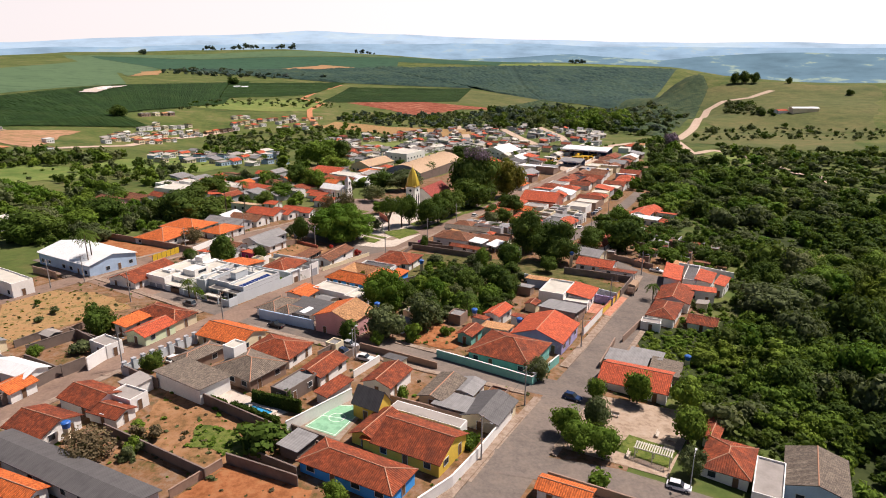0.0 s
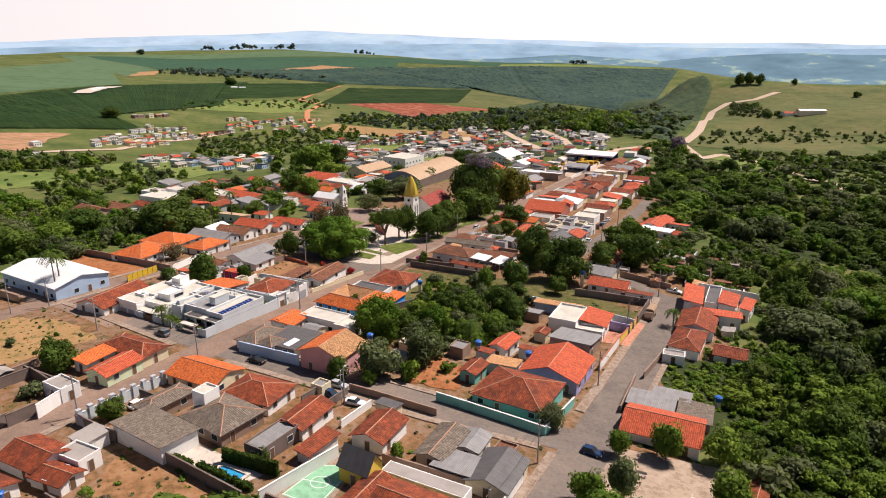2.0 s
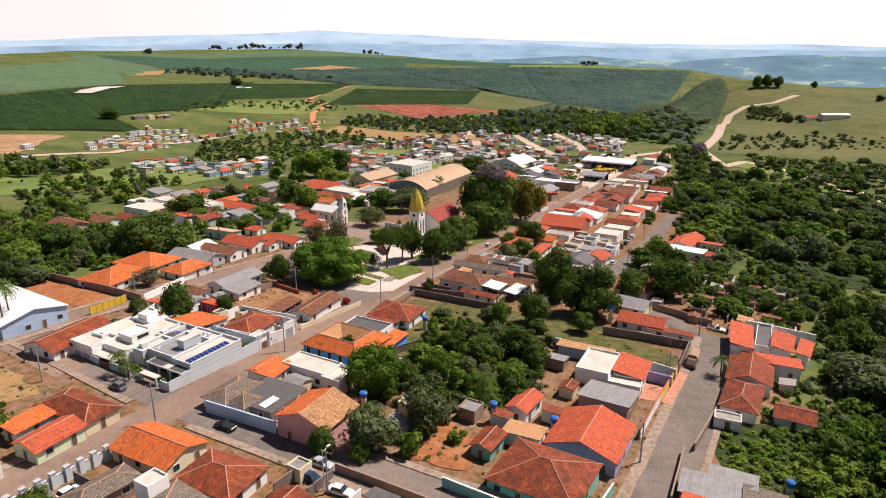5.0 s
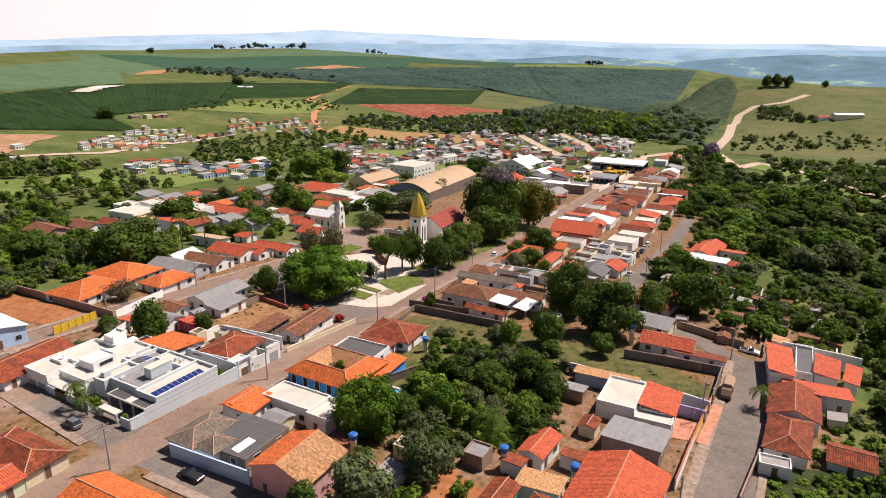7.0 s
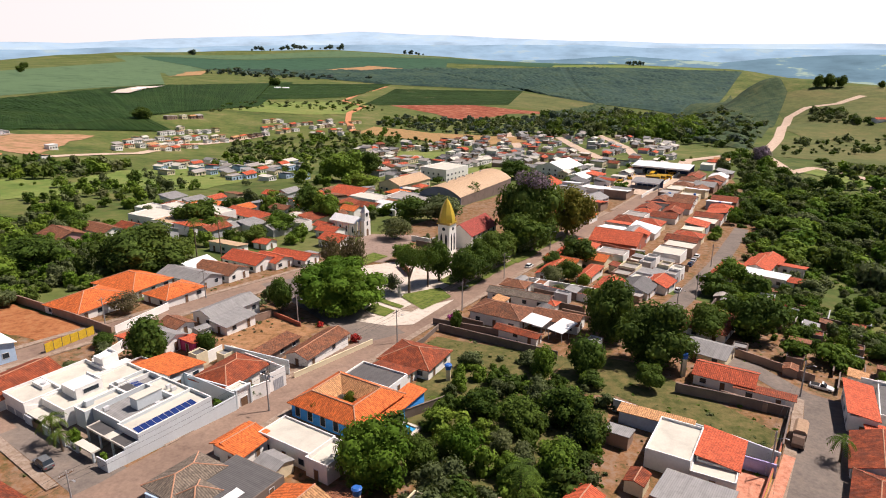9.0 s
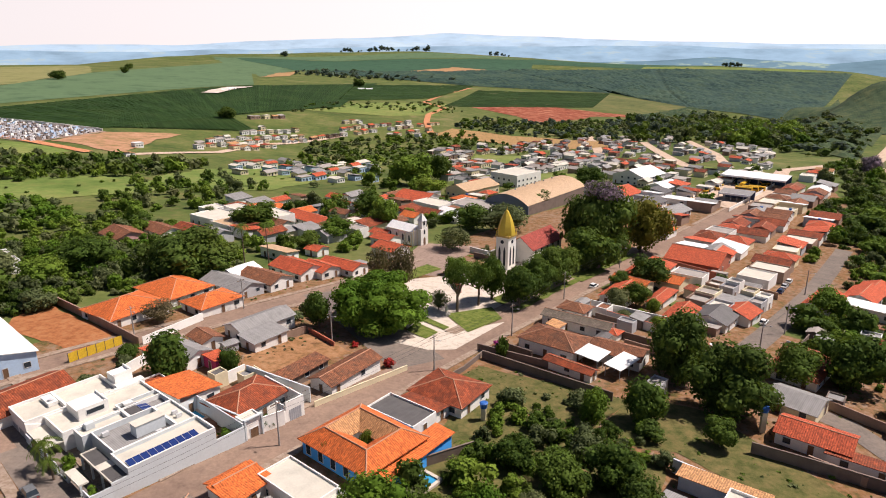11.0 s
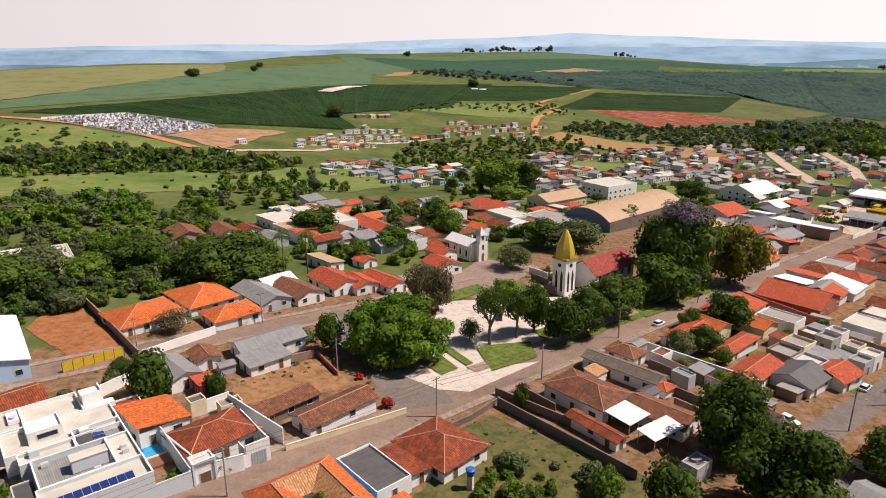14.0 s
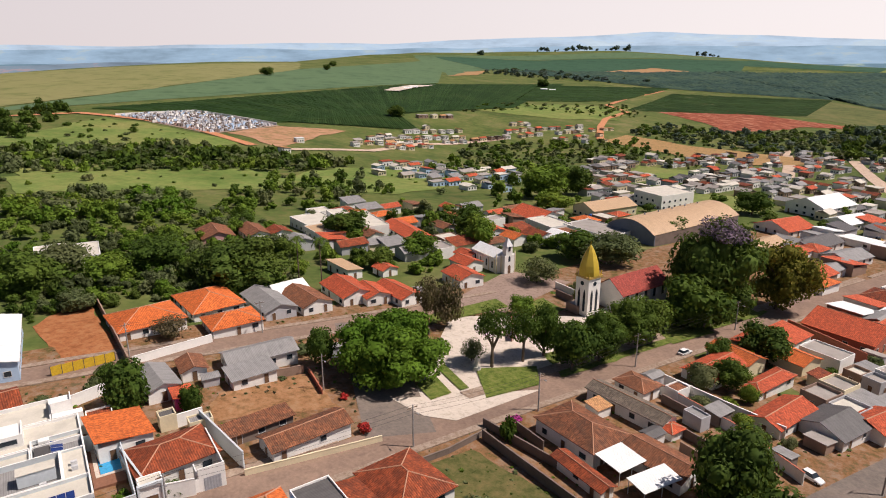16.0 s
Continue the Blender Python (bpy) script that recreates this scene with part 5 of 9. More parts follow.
patch("tree_lot", [(12, 197), (21, 215), (38, 213), (28, 196)], DRY_GRASS, 0.11, "shaded dry grass under trees", "field", n=12, wild=1.2)
patch("walled_lawn", [(27, 197), (36, 211), (56, 187), (49, 179)], DRY_GRASS, 0.12, "walled lot of dry grass", "field", n=16)
patch("dirt_lot", [(-53, 91), (-53, 113), (-30, 99), (-34, 84)], RED_SOIL, 0.12, "brown bare earth lot with weeds", "field", n=16, wild=1.5)
patch("dirt_lot_near", [(-39, 78), (-34, 88), (-18, 82), (-19, 71)], RED_YARD, 0.12, "orange bare earth lot", "field", n=16, wild=1.2)
patch("park_ground", [(21, 98), (34, 119), (53, 115), (39, 91)], SAND, 0.1, "pale sandy park ground", "field", n=16)
patch("plaza", [(-26, 220), (-10, 267), (4, 312), (-45, 276)], PLAZA, 0.1, "pale paved town square", "field", n=24)
patch("salmon_yard", [(39.6, 167.2), (43.4, 174.2), (48.9, 173.2), (45.0, 166.4)], SALMON_PAVING, 0.16, "salmon painted paving of a front yard", "paving", n=8)
strip("road_apron", [(-80, 165.5), (-98, 176.5), (-124, 190)], 7.0, ASPHALT_RED, 0.112, "dusty asphalt edge of a wide street")
patch("scrub_right", [(38, 120), (54, 159), (81, 164), (62, 123)], WOOD_FLOOR, 0.1, "green overgrown plot", "field", n=16, wild=2.5)
patch("weed_patch", [(-42, 93), (-42, 99), (-34, 98), (-32, 90)], LAWN, 0.2, "green weeds on bare earth", "field", n=8, wild=1.5)
patch("park_lawn", [(32, 98), (36, 104), (44, 100), (40, 94)], LAWN, 0.16, "small green patch by park benches", "field", n=8)

# ---- streets ----
strip("road_right", [(-12, 44), (10, 85), (28, 119.5), (49.5, 160), (64, 187), (72, 204)], 8.6, ASPHALT, 0.1, "worn grey asphalt street")
strip("road_cross", [(28, 119), (0, 128.5), (-24, 140), (-52, 154), (-88, 176), (-130, 200)], 8.4, ASPHALT, 0.106, "worn grey asphalt cross street")
strip("road_centre", [(-100, 70), (-70, 124), (-52, 154), (-40, 182), (-26, 214), (-15, 238), (10, 290), (35, 340), (60, 388), (112, 492), (128, 530)], 8.4, ASPHALT_RED, 0.112, "reddish worn asphalt main street")
strip("road_left", [(-180, 62), (-130, 140), (-112, 168), (-92, 204), (-76, 233), (-58, 266), (-40, 300)], 7.0, ASPHALT_RED, 0.118, "reddish dusty asphalt street")
strip("road_square", [(-24, 219), (-42, 238), (-62, 258)], 13, ASPHALT, 0.124, "asphalt street beside the square")
strip("road_park", [(10, 92), (30, 89), (52, 80), (80, 66)], 7, ASPHALT, 0.13, "asphalt side street past a park")
strip("road_lane", [(68, 200), (60, 216), (40, 232), (57, 262), (80, 305), (112, 372)], 6, ASPHALT, 0.136, "narrow asphalt back street")

strip("road_far_hill", [(116.5, 502.8), (145, 590), (195, 643), (236, 678), (295, 800), (340, 905), (392, 1017), (430, 1056), (468, 1050), (520, 1090)], (9, 11), DIRT_ROAD, 0.6, "pale dirt road climbing a hill")
strip("road_far_track", [(225.7, 650.3), (202, 540.6), (233.3, 577.4), (245.2, 537.6), (248.4, 516.5), (227.3, 483.2)], 8, DIRT_ROAD, 0.6, "pale dirt track beside woodland")
strip("road_far_track", [(245.6, 510.7), (247.3, 462.2), (258.7, 454), (246.4, 421)], 8, DIRT_ROAD, 0.6, "pale dirt track past woodland")
strip("road_red_track", [(-169.6, 842.1), (-197.7, 936.9), (-216.5, 1026), (-219.2, 1148), (-266.8, 1206.2), (-277, 1388.2), (-262, 1616.9)], 8, RED_ROAD, 0.8, "red dirt track through fields")
strip("road_red_lane", [(-586.9, 450.2), (-563.6, 504.8), (-523.5, 512.1), (-440.3, 522.9), (-341.5, 500.3)], 9, RED_ROAD, 0.7, "red dirt lane past the cemetery")
strip("road_suburb_a", [(21.3, 655.5), (18, 772.6), (8.4, 903.4)], 9, DIRT_ROAD, 0.4, "pale unpaved suburban street")
strip("road_suburb_b", [(82.8, 578.2), (75.2, 680.5), (66.7, 822.5)], 9, DIRT_ROAD, 0.4, "pale unpaved suburban street")
strip("road_suburb_d", [(113.8, 857.7), (120.1, 704.6), (109.6, 594)], 8, DIRT_ROAD, 0.4, "pale unpaved suburban street")
strip("road_suburb_c", [(-319.9, 505.9), (-285.9, 578.4), (-297.4, 673.7), (-253.1, 781)], 8, DIRT_ROAD, 0.5, "pale unpaved road through lots")
# ---- houses of the near town ----
house(-11.9, 85.6, 62, 6.6, 17.3, 2.6, "hip", "old", "blue")
house(-2.3, 93.6, 62, 9.6, 12.6, 2.8, "gable", "old", "yellow", pitch=0.42, label="yellow house with a weathered red-brown tile roof", tank=False)
house(-9.9, 97.7, 62, 8.4, 4.8, 2.5, "gable", "old", "yellow", side="x", pitch=0.4, tank=False)
house(-11.6, 104.0, 59, 3.9, 5.6, 3.4, "gable", "dark", "yellow", pitch=1.3, over=0.3)
house(-9.9, 116.0, 65, 8.3, 6.1, 2.8, "gable", "old", "white")
house(-19.8, 111.1, 60, 7.3, 2.5, 2.2, "shed", "old", "white", openings=False)
house(-23.7, 119.7, 65, 9.2, 5.5, 2.8, "gable", "old", "white")
house(-27.7, 111.9, 60, 8.6, 4.1, 2.6, "flat", "greytop", "dirty")
house(-34.8, 128.4, 68, 8.5, 11.0, 2.8, "hip", "old", "white")
house(-47.6, 135.7, 64, 8.5, 12.6, 2.8, "gable", "orange", "cream", tank=False)
house(-48.0, 113.0, 58, 7.0, 13.3, 3.4, "shed", "brown", "white", pitch=0.12, openings=False)
house(-51.1, 124.1, 57, 9.5, 4.6, 2.9, "hip", "brown", "raw")
house(-38.4, 118.8, 57, 9.3, 10.8, 2.9, "hip", "brown", "raw")
house(-42.6, 122.7, 61, 3.5, 3.2, 5.2, "flat", "whiteslab", "white", openings=False)
house(-64.6, 106.3, 64, 6.7, 8.8, 2.6, "gable", "old", "white")
house(-58.5, 101.6, 68, 4.1, 6.7, 2.2, "gable", "old", "white")
house(-57.6, 106.2, 65, 4.0, 5.8, 2.6, "flat", "slab", "white")
house(-68.0, 96.7, 68, 7.6, 8.8, 2.8, "gable", "old", "white")
house(-56.9, 83.4, 64, 5.6, 35.0, 2.8, "gable", "dark", "grey", pitch=0.22, tank=False)
house(-63.2, 79.8, 68, 3.7, 12.0, 2.6, "gable", "orange", "white")
house(-84.1, 115.4, 68, 5.0, 10.5, 3.4, "gable", "white", "white")
house(-81.7, 109.9, 68, 5.3, 5.4, 2.6, "gable", "orange", "white")
house(-67.9, 147.2, 64, 6.7, 13.8, 2.9, "hip", "old", "cream")
house(-67.3, 137.7, 66, 8.7, 5.9, 2.8, "gable", "red", "green")
house(-73.6, 142.0, 66, 7.1, 3.7, 2.6, "shed", "orange", "white")
house(-73.3, 128.9, 60, 3.8, 6.1, 2.8, "flat", "slab", "white")
house(-49.1, 190.1, 68, 12.1, 9.1, 3.3, "hip", "old", "white")
house(-61.6, 189.7, 68, 8.4, 9.4, 3.1, "shed", "orange", "white")
house(-36.6, 207.8, 68, 14.7, 5.8, 2.8, "gable", "brownold", "white")
house(-45.4, 205.1, 68, 12.1, 3.5, 2.4, "shed", "brownold", "dirty")
house(-29.1, 168.1, 62, 6.0, 11.5, 3.3, "flat", "whiteslab", "white")
house(-22.5, 164.0, 62, 6.5, 4.5, 2.8, "flat", "whiteslab", "white", parapet=0.9)
house(-36.9, 166.0, 68, 7.0, 4.8, 2.9, "shed", "orange", "white", tank=False)
house(-42.2, 156.0, 62, 9.1, 6.0, 2.8, "hip", "brown", "white")
house(-34.6, 155.0, 64, 10.5, 10.1, 2.6, "flat", "dark", "dirty", parapet=0.08)
house(-23.2, 146.0, 64, 9.4, 10.6, 4.8, "gable", "tan", "pink", label="pink house with an orange and tan tile roof", cover_b="orange", side="x", tank=False)
house(16.3, 134.2, 61, 12.7, 14.5, 3.0, "hip", "old", "teal", label="teal rendered house with a weathered hipped tile roof")
house(7.5, 143.1, 61, 5.9, 3.6, 2.8, "gable", "old", "teal")
house(14.3, 147.1, 68, 4.9, 6.5, 2.4, "shed", "tan", "white")
house(26.2, 146.8, 63, 12.9, 12.6, 3.3, "gable", "red", "lilac", label="lilac house with a bright red gabled roof", tank=False)
house(15.3, 157.3, 59, 7.5, 4.0, 3.3, "gable", "red", "white")
house(33.0, 162.4, 62, 9.3, 9.8, 2.8, "shed", "grey", "raw")
house(33.6, 176.6, 64, 11.2, 7.2, 3.4, "flat", "whiteslab", "white", sides="0", parapet=0.6)
house(41.0, 175.5, 65, 9.2, 6.3, 3.1, "shed", "red", "white")
house(38.3, 170.1, 66, 4.4, 6.8, 2.4, "flat", "whiteslab", "white")
house(32.4, 185.2, 66, 3.0, 12.6, 2.9, "shed", "tan", "paleblue", openings=False, pitch=0.1)
house(74.2, 197.2, 68, 14.3, 4.7, 4.0, "shed", "red", "white")
house(84.1, 195.7, 61, 10.3, 4.4, 4.0, "shed", "red", "white")
house(88.5, 193.2, 57, 9.2, 2.5, 4.0, "shed", "red", "white")
house(81.2, 200.0, 64, 15.8, 3.6, 3.4, "flat", "dark", "white")
house(76.6, 185.5, 68, 6.9, 12.2, 2.9, "shed", "red", "white")
house(69.1, 179.5, 64, 12.3, 9.0, 2.9, "gable", "old", "white")
house(62.4, 167.5, 61, 12.7, 7.0, 2.9, "hip", "old", "white")
house(56.0, 158.8, 68, 3.2, 5.0, 2.2, "flat", "slab", "white")
house(71.4, 162.8, 62, 6.4, 7.0, 2.4, "gable", "old", "white")
house(42.9, 124.9, 65, 10.1, 13.8, 2.8, "gable", "red", "white", tank=False)
house(43.5, 134.5, 66, 6.6, 8.6, 2.6, "shed", "grey", "raw", pitch=0.14)
house(51.5, 131.8, 66, 7.2, 6.0, 2.3, "shed", "brown", "dirty", pitch=0.12)
house(49.0, 138.5, 64, 4.0, 7.0, 2.3, "shed", "grey", "dirty", pitch=0.12, openings=False)
house(50.7, 95.3, 60, 9.7, 7.5, 2.8, "hip", "old", "white")
house(52.0, 105.1, 58, 7.1, 2.3, 2.6, "gable", "old", "white")
house(63.9, 91.7, 63, 11.4, 8.9, 3.6, "gable", "brown", "paleblue", pitch=0.3, tank=False)
house(55.1, 89.7, 62, 10.8, 4.5, 2.6, "flat", "slab", "white", openings=False)
house(20.3, 82.1, 64, 3.4, 7.8, 2.9, "gable", "orange", "white")
house(10.0, 105.1, 63, 8.9, 7.0, 2.8, "gable", "dark", "cream")
house(1.2, 112.4, 64, 9.6, 5.0, 2.7, "gable", "brown", "cream", pitch=0.26)
house(6.4, 113.6, 64, 5.6, 4.2, 2.6, "gable", "grey", "white", pitch=0.24)
house(3.8, 106.8, 64, 5.2, 6.6, 2.4, "shed", "grey", "raw", pitch=0.14)
house(-1.3, 102.1, 63, 2.8, 14.6, 2.2, "flat", "slab", "white", openings=False, parapet=0.1)
house(-14.4, 205.2, 68, 10.2, 12.0, 2.9, "hip", "old", "white", tank=False)
house(-20.9, 193.8, 64, 6.4, 11.1, 2.6, "flat", "dark", "white")
house(4.4, 235.0, 65, 9.2, 13.9, 3.6, "hip", "brownold", "white")
canopy(13.0, 229.2, 62, 6.3, 5.7, 3.0)
canopy(19.2, 226.5, 57, 8.2, 4.1, 2.8)
house(18.8, 233.5, 68, 6.9, 11.7, 2.9, "gable", "brownold", "white")
house(8.3, 223.6, 61, 2.8, 11.2, 2.3, "gable", "old", "white")
house(9.4, 250.3, 68, 4.6, 17.6, 3.1, "gable", "brown", "white", tank=False)
house(8.5, 260.1, 66, 5.6, 7.3, 2.9, "hip", "brownold", "white")
house(21.4, 278.5, 65, 13.2, 7.7, 2.8, "gable", "red", "white")
house(32.5, 278.4, 64, 13.9, 4.0, 2.8, "hip", "red", "white")
house(49.5, 326.4, 65, 16.2, 17.9, 3.6, "gable", "red", "brick")
for bx, by, brot, bw, bd in ((46.6, 277.9, 59, 12.4, 11.8), (52.7, 295.6, 57, 9.0, 8.7), (58.4, 284.2, 58, 9.9, 7.8)):
    for k in range(4):
        u, v = (k % 2 - 0.5) * bw / 2, (k // 2 - 0.5) * bd / 2
        c, q = math.cos(radians(brot)), math.sin(radians(brot))
        house(bx + c * u - q * v, by + q * u + c * v, brot, bw / 2 - 0.3, bd / 2 - 0.3, (3.0, 3.9, 2.8, 3.4)[(k + int(bx)) % 4], ("flat", "flat", "shed", "flat")[(k + int(by)) % 4],
              ("slab", "whiteslab", "grey", "slab")[(k + int(by)) % 4], ("grey", "white", "raw", "cream")[k], parapet=0.8, pitch=0.12, tank=False)
house(35.9, 263.9, 65, 13.2, 6.2, 2.8, "gable", "red", "white")
house(52.3, 271.4, 57, 8.3, 7.8, 2.9, "gable", "red", "white")
house(44.7, 265.3, 61, 9.8, 9.1, 2.8, "gable", "dark", "white")
house(-100.5, 224.3, 68, 15.0, 13.1, 2.9, "hip", "orange", "white")
house(-98.9, 241.8, 68, 12.9, 16.3, 2.9, "hip", "orange", "white")
house(-83.7, 235.7, 64, 12.0, 9.5, 2.9, "hip", "orange", "white")
house(-86.7, 251.0, 66, 8.2, 17.1, 2.8, "gable", "grey", "grey")
house(-80.7, 258.9, 68, 8.4, 14.2, 2.9, "gable", "brownold", "white")
house(-90.2, 261.9, 68, 9.3, 8.3, 2.9, "gable", "white", "white")
house(-76.6, 271.9, 64, 9.5, 14.8, 3.1, "gable", "red", "white")
house(-69.8, 274.1, 61, 7.3, 10.5, 2.9, "gable", "red", "white")
house(-64.3, 279.4, 68, 7.2, 14.3, 2.9, "gable", "red", "white")
house(-64.9, 225.5, 62, 14.6, 7.3, 3.1, "gable", "grey", "white")
house(-60.4, 218.5, 66, 9.1, 5.2, 2.6, "shed", "grey", "white")
house(-111.6, 192.6, 60, 15.3, 26.6, 4.1, "gable", "white", "paleblue", pitch=0.22, label="pale blue civic building with a white metal roof")
house(-71.9, 205.0, 68, 6.0, 10.5, 2.9, "gable", "grey", "white")
house(-72.0, 213.5, 60, 4.8, 6.5, 2.6, "gable", "brownold", "white")
house(-63.7, 204.3, 62, 3.3, 4.8, 2.6, "shed", "red", "magenta")
house(-78.4, 203.4, 68, 2.5, 3.2, 2.4, "shed", "red", "white")
house(-87.5, 178.7, 68, 15.8, 9.7, 2.6, "gable", "old", "white")
house(-172.9, 244.4, 61, 9.3, 13.9, 3.9, "flat", "whiteslab", "white")
house(-165.7, 251.3, 58, 8.2, 16.7, 3.9, "flat", "whiteslab", "white")
house(-156.6, 296.1, 58, 11.4, 15.4, 3.1, "gable", "brownold", "pink")
house(-149.5, 308.5, 62, 8.5, 16.2, 2.9, "gable", "brownold", "white")
house(-141.7, 334.9, 66, 14.0, 17.3, 3.9, "flat", "whiteslab", "white")
house(-129.4, 325.2, 64, 10.7, 12.6, 3.4, "flat", "tanmetal", "white")
house(-133.7, 343.9, 57, 7.6, 22.6, 5.1, "flat", "whiteslab", "white")
house(-123.1, 345.7, 57, 9.6, 25.5, 4.6, "flat", "whiteslab", "white")
house(-103.6, 346.0, 58, 9.7, 27.1, 2.9, "gable", "red", "white")
house(-80.7, 297.0, 68, 5.6, 5.9, 2.6, "gable", "red", "white")
house(-91.0, 289.3, 68, 5.1, 13.0, 2.9, "shed", "tanmetal", "white")
house(-31.7, 486.3, 57, 22.9, 19.9, 7.4, "flat", "whiteslab", "white", label="tall plain white rendered block")
house(-51.1, 444.0, 58, 26.8, 15.6, 4.6, "gable", "tanmetal", "cream")
house(41.3, 506.2, 57, 25.0, 21.2, 5.5, "gable", "white", "white")
house(52.7, 478.1, 57, 17.3, 12.5, 3.4, "gable", "white", "white")
house(27.4, 451.0, 57, 17.4, 17.3, 3.0, "gable", "red", "white")
house(22.2, 408.2, 68, 18.2, 9.1, 3.6, "gable", "tanmetal", "white")
house(-80.1, 369.9, 57, 11.6, 19.2, 2.9, "gable", "red", "white")
house(-73.5, 410.5, 63, 17.2, 19.9, 3.1, "gable", "red", "white")
house(-61.5, 394.4, 58, 11.4, 17.7, 3.4, "flat", "whiteslab", "white")
house(-46.8, 371.5, 61, 11.7, 12.9, 3.4, "gable", "white", "white")
house(-40.4, 395.0, 64, 15.2, 24.5, 3.4, "flat", "slab", "white")
house(-56.1, 303.9, 61, 8.7, 10.1, 3.4, "gable", "red", "white")
house(-62.2, 318.0, 66, 7.1, 8.7, 3.4, "gable", "red", "white")
house(44.7, 388.3, 65, 23.3, 6.7, 2.9, "gable", "grey", "white")
house(50.5, 410.9, 57, 15.2, 10.9, 2.9, "gable", "grey", "white")
house(39.7, 425.8, 60, 21.5, 11.7, 2.9, "gable", "dark", "white")
house(58.0, 441.0, 60, 9.0, 17.0, 2.8, "shed", "white", "white", pitch=0.1)
house(94.5, 303.5, 57, 13.0, 8.6, 3.2, "gable", "red", "white", tank=False)
house(100.5, 311.5, 57, 11.0, 9.0, 3.0, "gable", "red", "cream", tank=False)
house(106.5, 305.0, 57, 6.0, 8.0, 2.6, "shed", "red", "white", tank=False)
house(91.0, 291.5, 57, 7.0, 15.0, 3.0, "shed", "white", "white", pitch=0.1, tank=False)
house(99.0, 288.5, 57, 5.0, 8.0, 2.6, "gable", "red", "white", tank=False)
house(80.1, 293.3, 57, 15.3, 7.2, 2.8, "gable", "red", "white")
house(58.7, 238.6, 59, 16.1, 9.8, 3.0, "hip", "old", "white")
house(52.3, 219.4, 57, 8.2, 8.8, 2.6, "gable", "grey", "cream")
house(51.4, 205.7, 63, 7.2, 11.5, 2.9, "gable", "red", "white", tank=False)
house(57.1, 199.6, 64, 3.5, 10.7, 2.2, "shed", "old", "white")
house(-15.3, 181.2, 65, 16.1, 3.3, 2.9, "shed", "orange", "blue", openings=False, pitch=0.2)
house(-17.9, 198.7, 66, 4.1, 8.3, 2.2, "shed", "old", "white")
house(-123.8, 169.6, 59, 5.6, 24.0, 3.9, "flat", "whiteslab", "white")

# ---- outlying districts ----

BUSY = [(o.matrix_basis.translation.x, o.matrix_basis.translation.y, 10.5) for o in scene.objects if o.name.startswith("house")]
BUSY = [(bx, by, 8.6) for bx, by, _ in BUSY]
LANES = [((10, 85), (72, 204)), ((28, 119), (-52, 154)), ((-100, 70), (-52, 154)), ((-52, 154), (-15, 238)), ((-15, 238), (60, 388)), ((60, 388), (128, 530)), ((-112, 168), (-40, 300)), ((57, 262), (112, 372)), ((-52, 154), (-130, 200)), ((-180, 62), (-112, 168)), ((-24, 219), (-62, 258)), ((10, 92), (80, 66)), ((68, 200), (40, 232)), ((40, 232), (57, 262)), ((-12, 44), (10, 85)), ((21, 656), (18, 773)), ((18, 773), (8, 903)), ((83, 578), (75, 680)), ((75, 680), (67, 822)), ((114, 858), (120, 705)), ((120, 705), (110, 594))]

OPEN_LOTS = [[(-27, 476), (-23, 537), (31, 548), (15, 491)], [(-85, 617), (-91, 684), (-41, 668), (-41, 607)], [(66, 600), (84, 616), (99, 588), (71, 551)]]
DEPOT_YARD = [(60, 453), (94, 512), (121, 499), (82, 434)]


def on_lane(x, y, gap=9.0):
    for (ax, ay), (bx, by) in LANES:
        dx, dy = bx - ax, by - ay
        s = max(0, min(1, ((x - ax) * dx + (y - ay) * dy) / (dx * dx + dy * dy)))
        if math.hypot(ax + s * dx - x, ay + s * dy - y) < gap:
            return True
    return False


def lots(poly, seed, du, dv, keep, turn=63):
    """House lots on a street grid, some left open."""
    rs = random.Random(seed)
    a = radians(turn)
    ux, uy = math.cos(a), math.sin(a)
    cx, cy = sum(p[0] for p in poly) / len(poly), sum(p[1] for p in poly) / len(poly)
    for i in range(-60, 61):
        for j in range(-60, 61):
            u, v = i * du + (i // 4) * 3, j * dv + (j // 2) * 7
            x, y = cx + ux * u - uy * v + rs.uniform(-1.5, 1.5), cy + uy * u + ux * v + rs.uniform(-1.5, 1.5)
            if inside(poly, x, y) and rs.random() < keep and not on_lane(x, y, 8.0) and not any(inside(p, x, y) for p in OPEN_LOTS + [DEPOT_YARD]) and not any((x - bx) ** 2 + (y - by) ** 2 < br * br for bx, by, br in BUSY):
                yield x, y, rs


def district(poly, seed, du=11.5, dv=12.5, keep=0.85, covers=("red", "old", "grey", "slab", "white", "tan"), walls=("white", "cream", "raw", "grey", "white"), size=(7.5, 11.0)):
    for x, y, rs in lots(poly, seed, du, dv, keep):
        cover = rs.choice(covers)
        kind = "flat" if cover in ("slab", "whiteslab") else rs.choice(("gable", "gable", "hip", "shed")) if cover in ("red", "old", "tan", "orange", "brownold") else rs.choice(("gable", "shed"))
        house(x, y, 63 + rs.choice((0, 90)) + rs.uniform(-3, 3), rs.uniform(*size), rs.uniform(size[0] - 1, size[1] - 2), rs.uniform(2.9, 3.8), kind,
              "whiteslab" if cover == "slab" and rs.random() < 0.5 else cover, rs.choice(walls), openings=False, group="outlying houses")


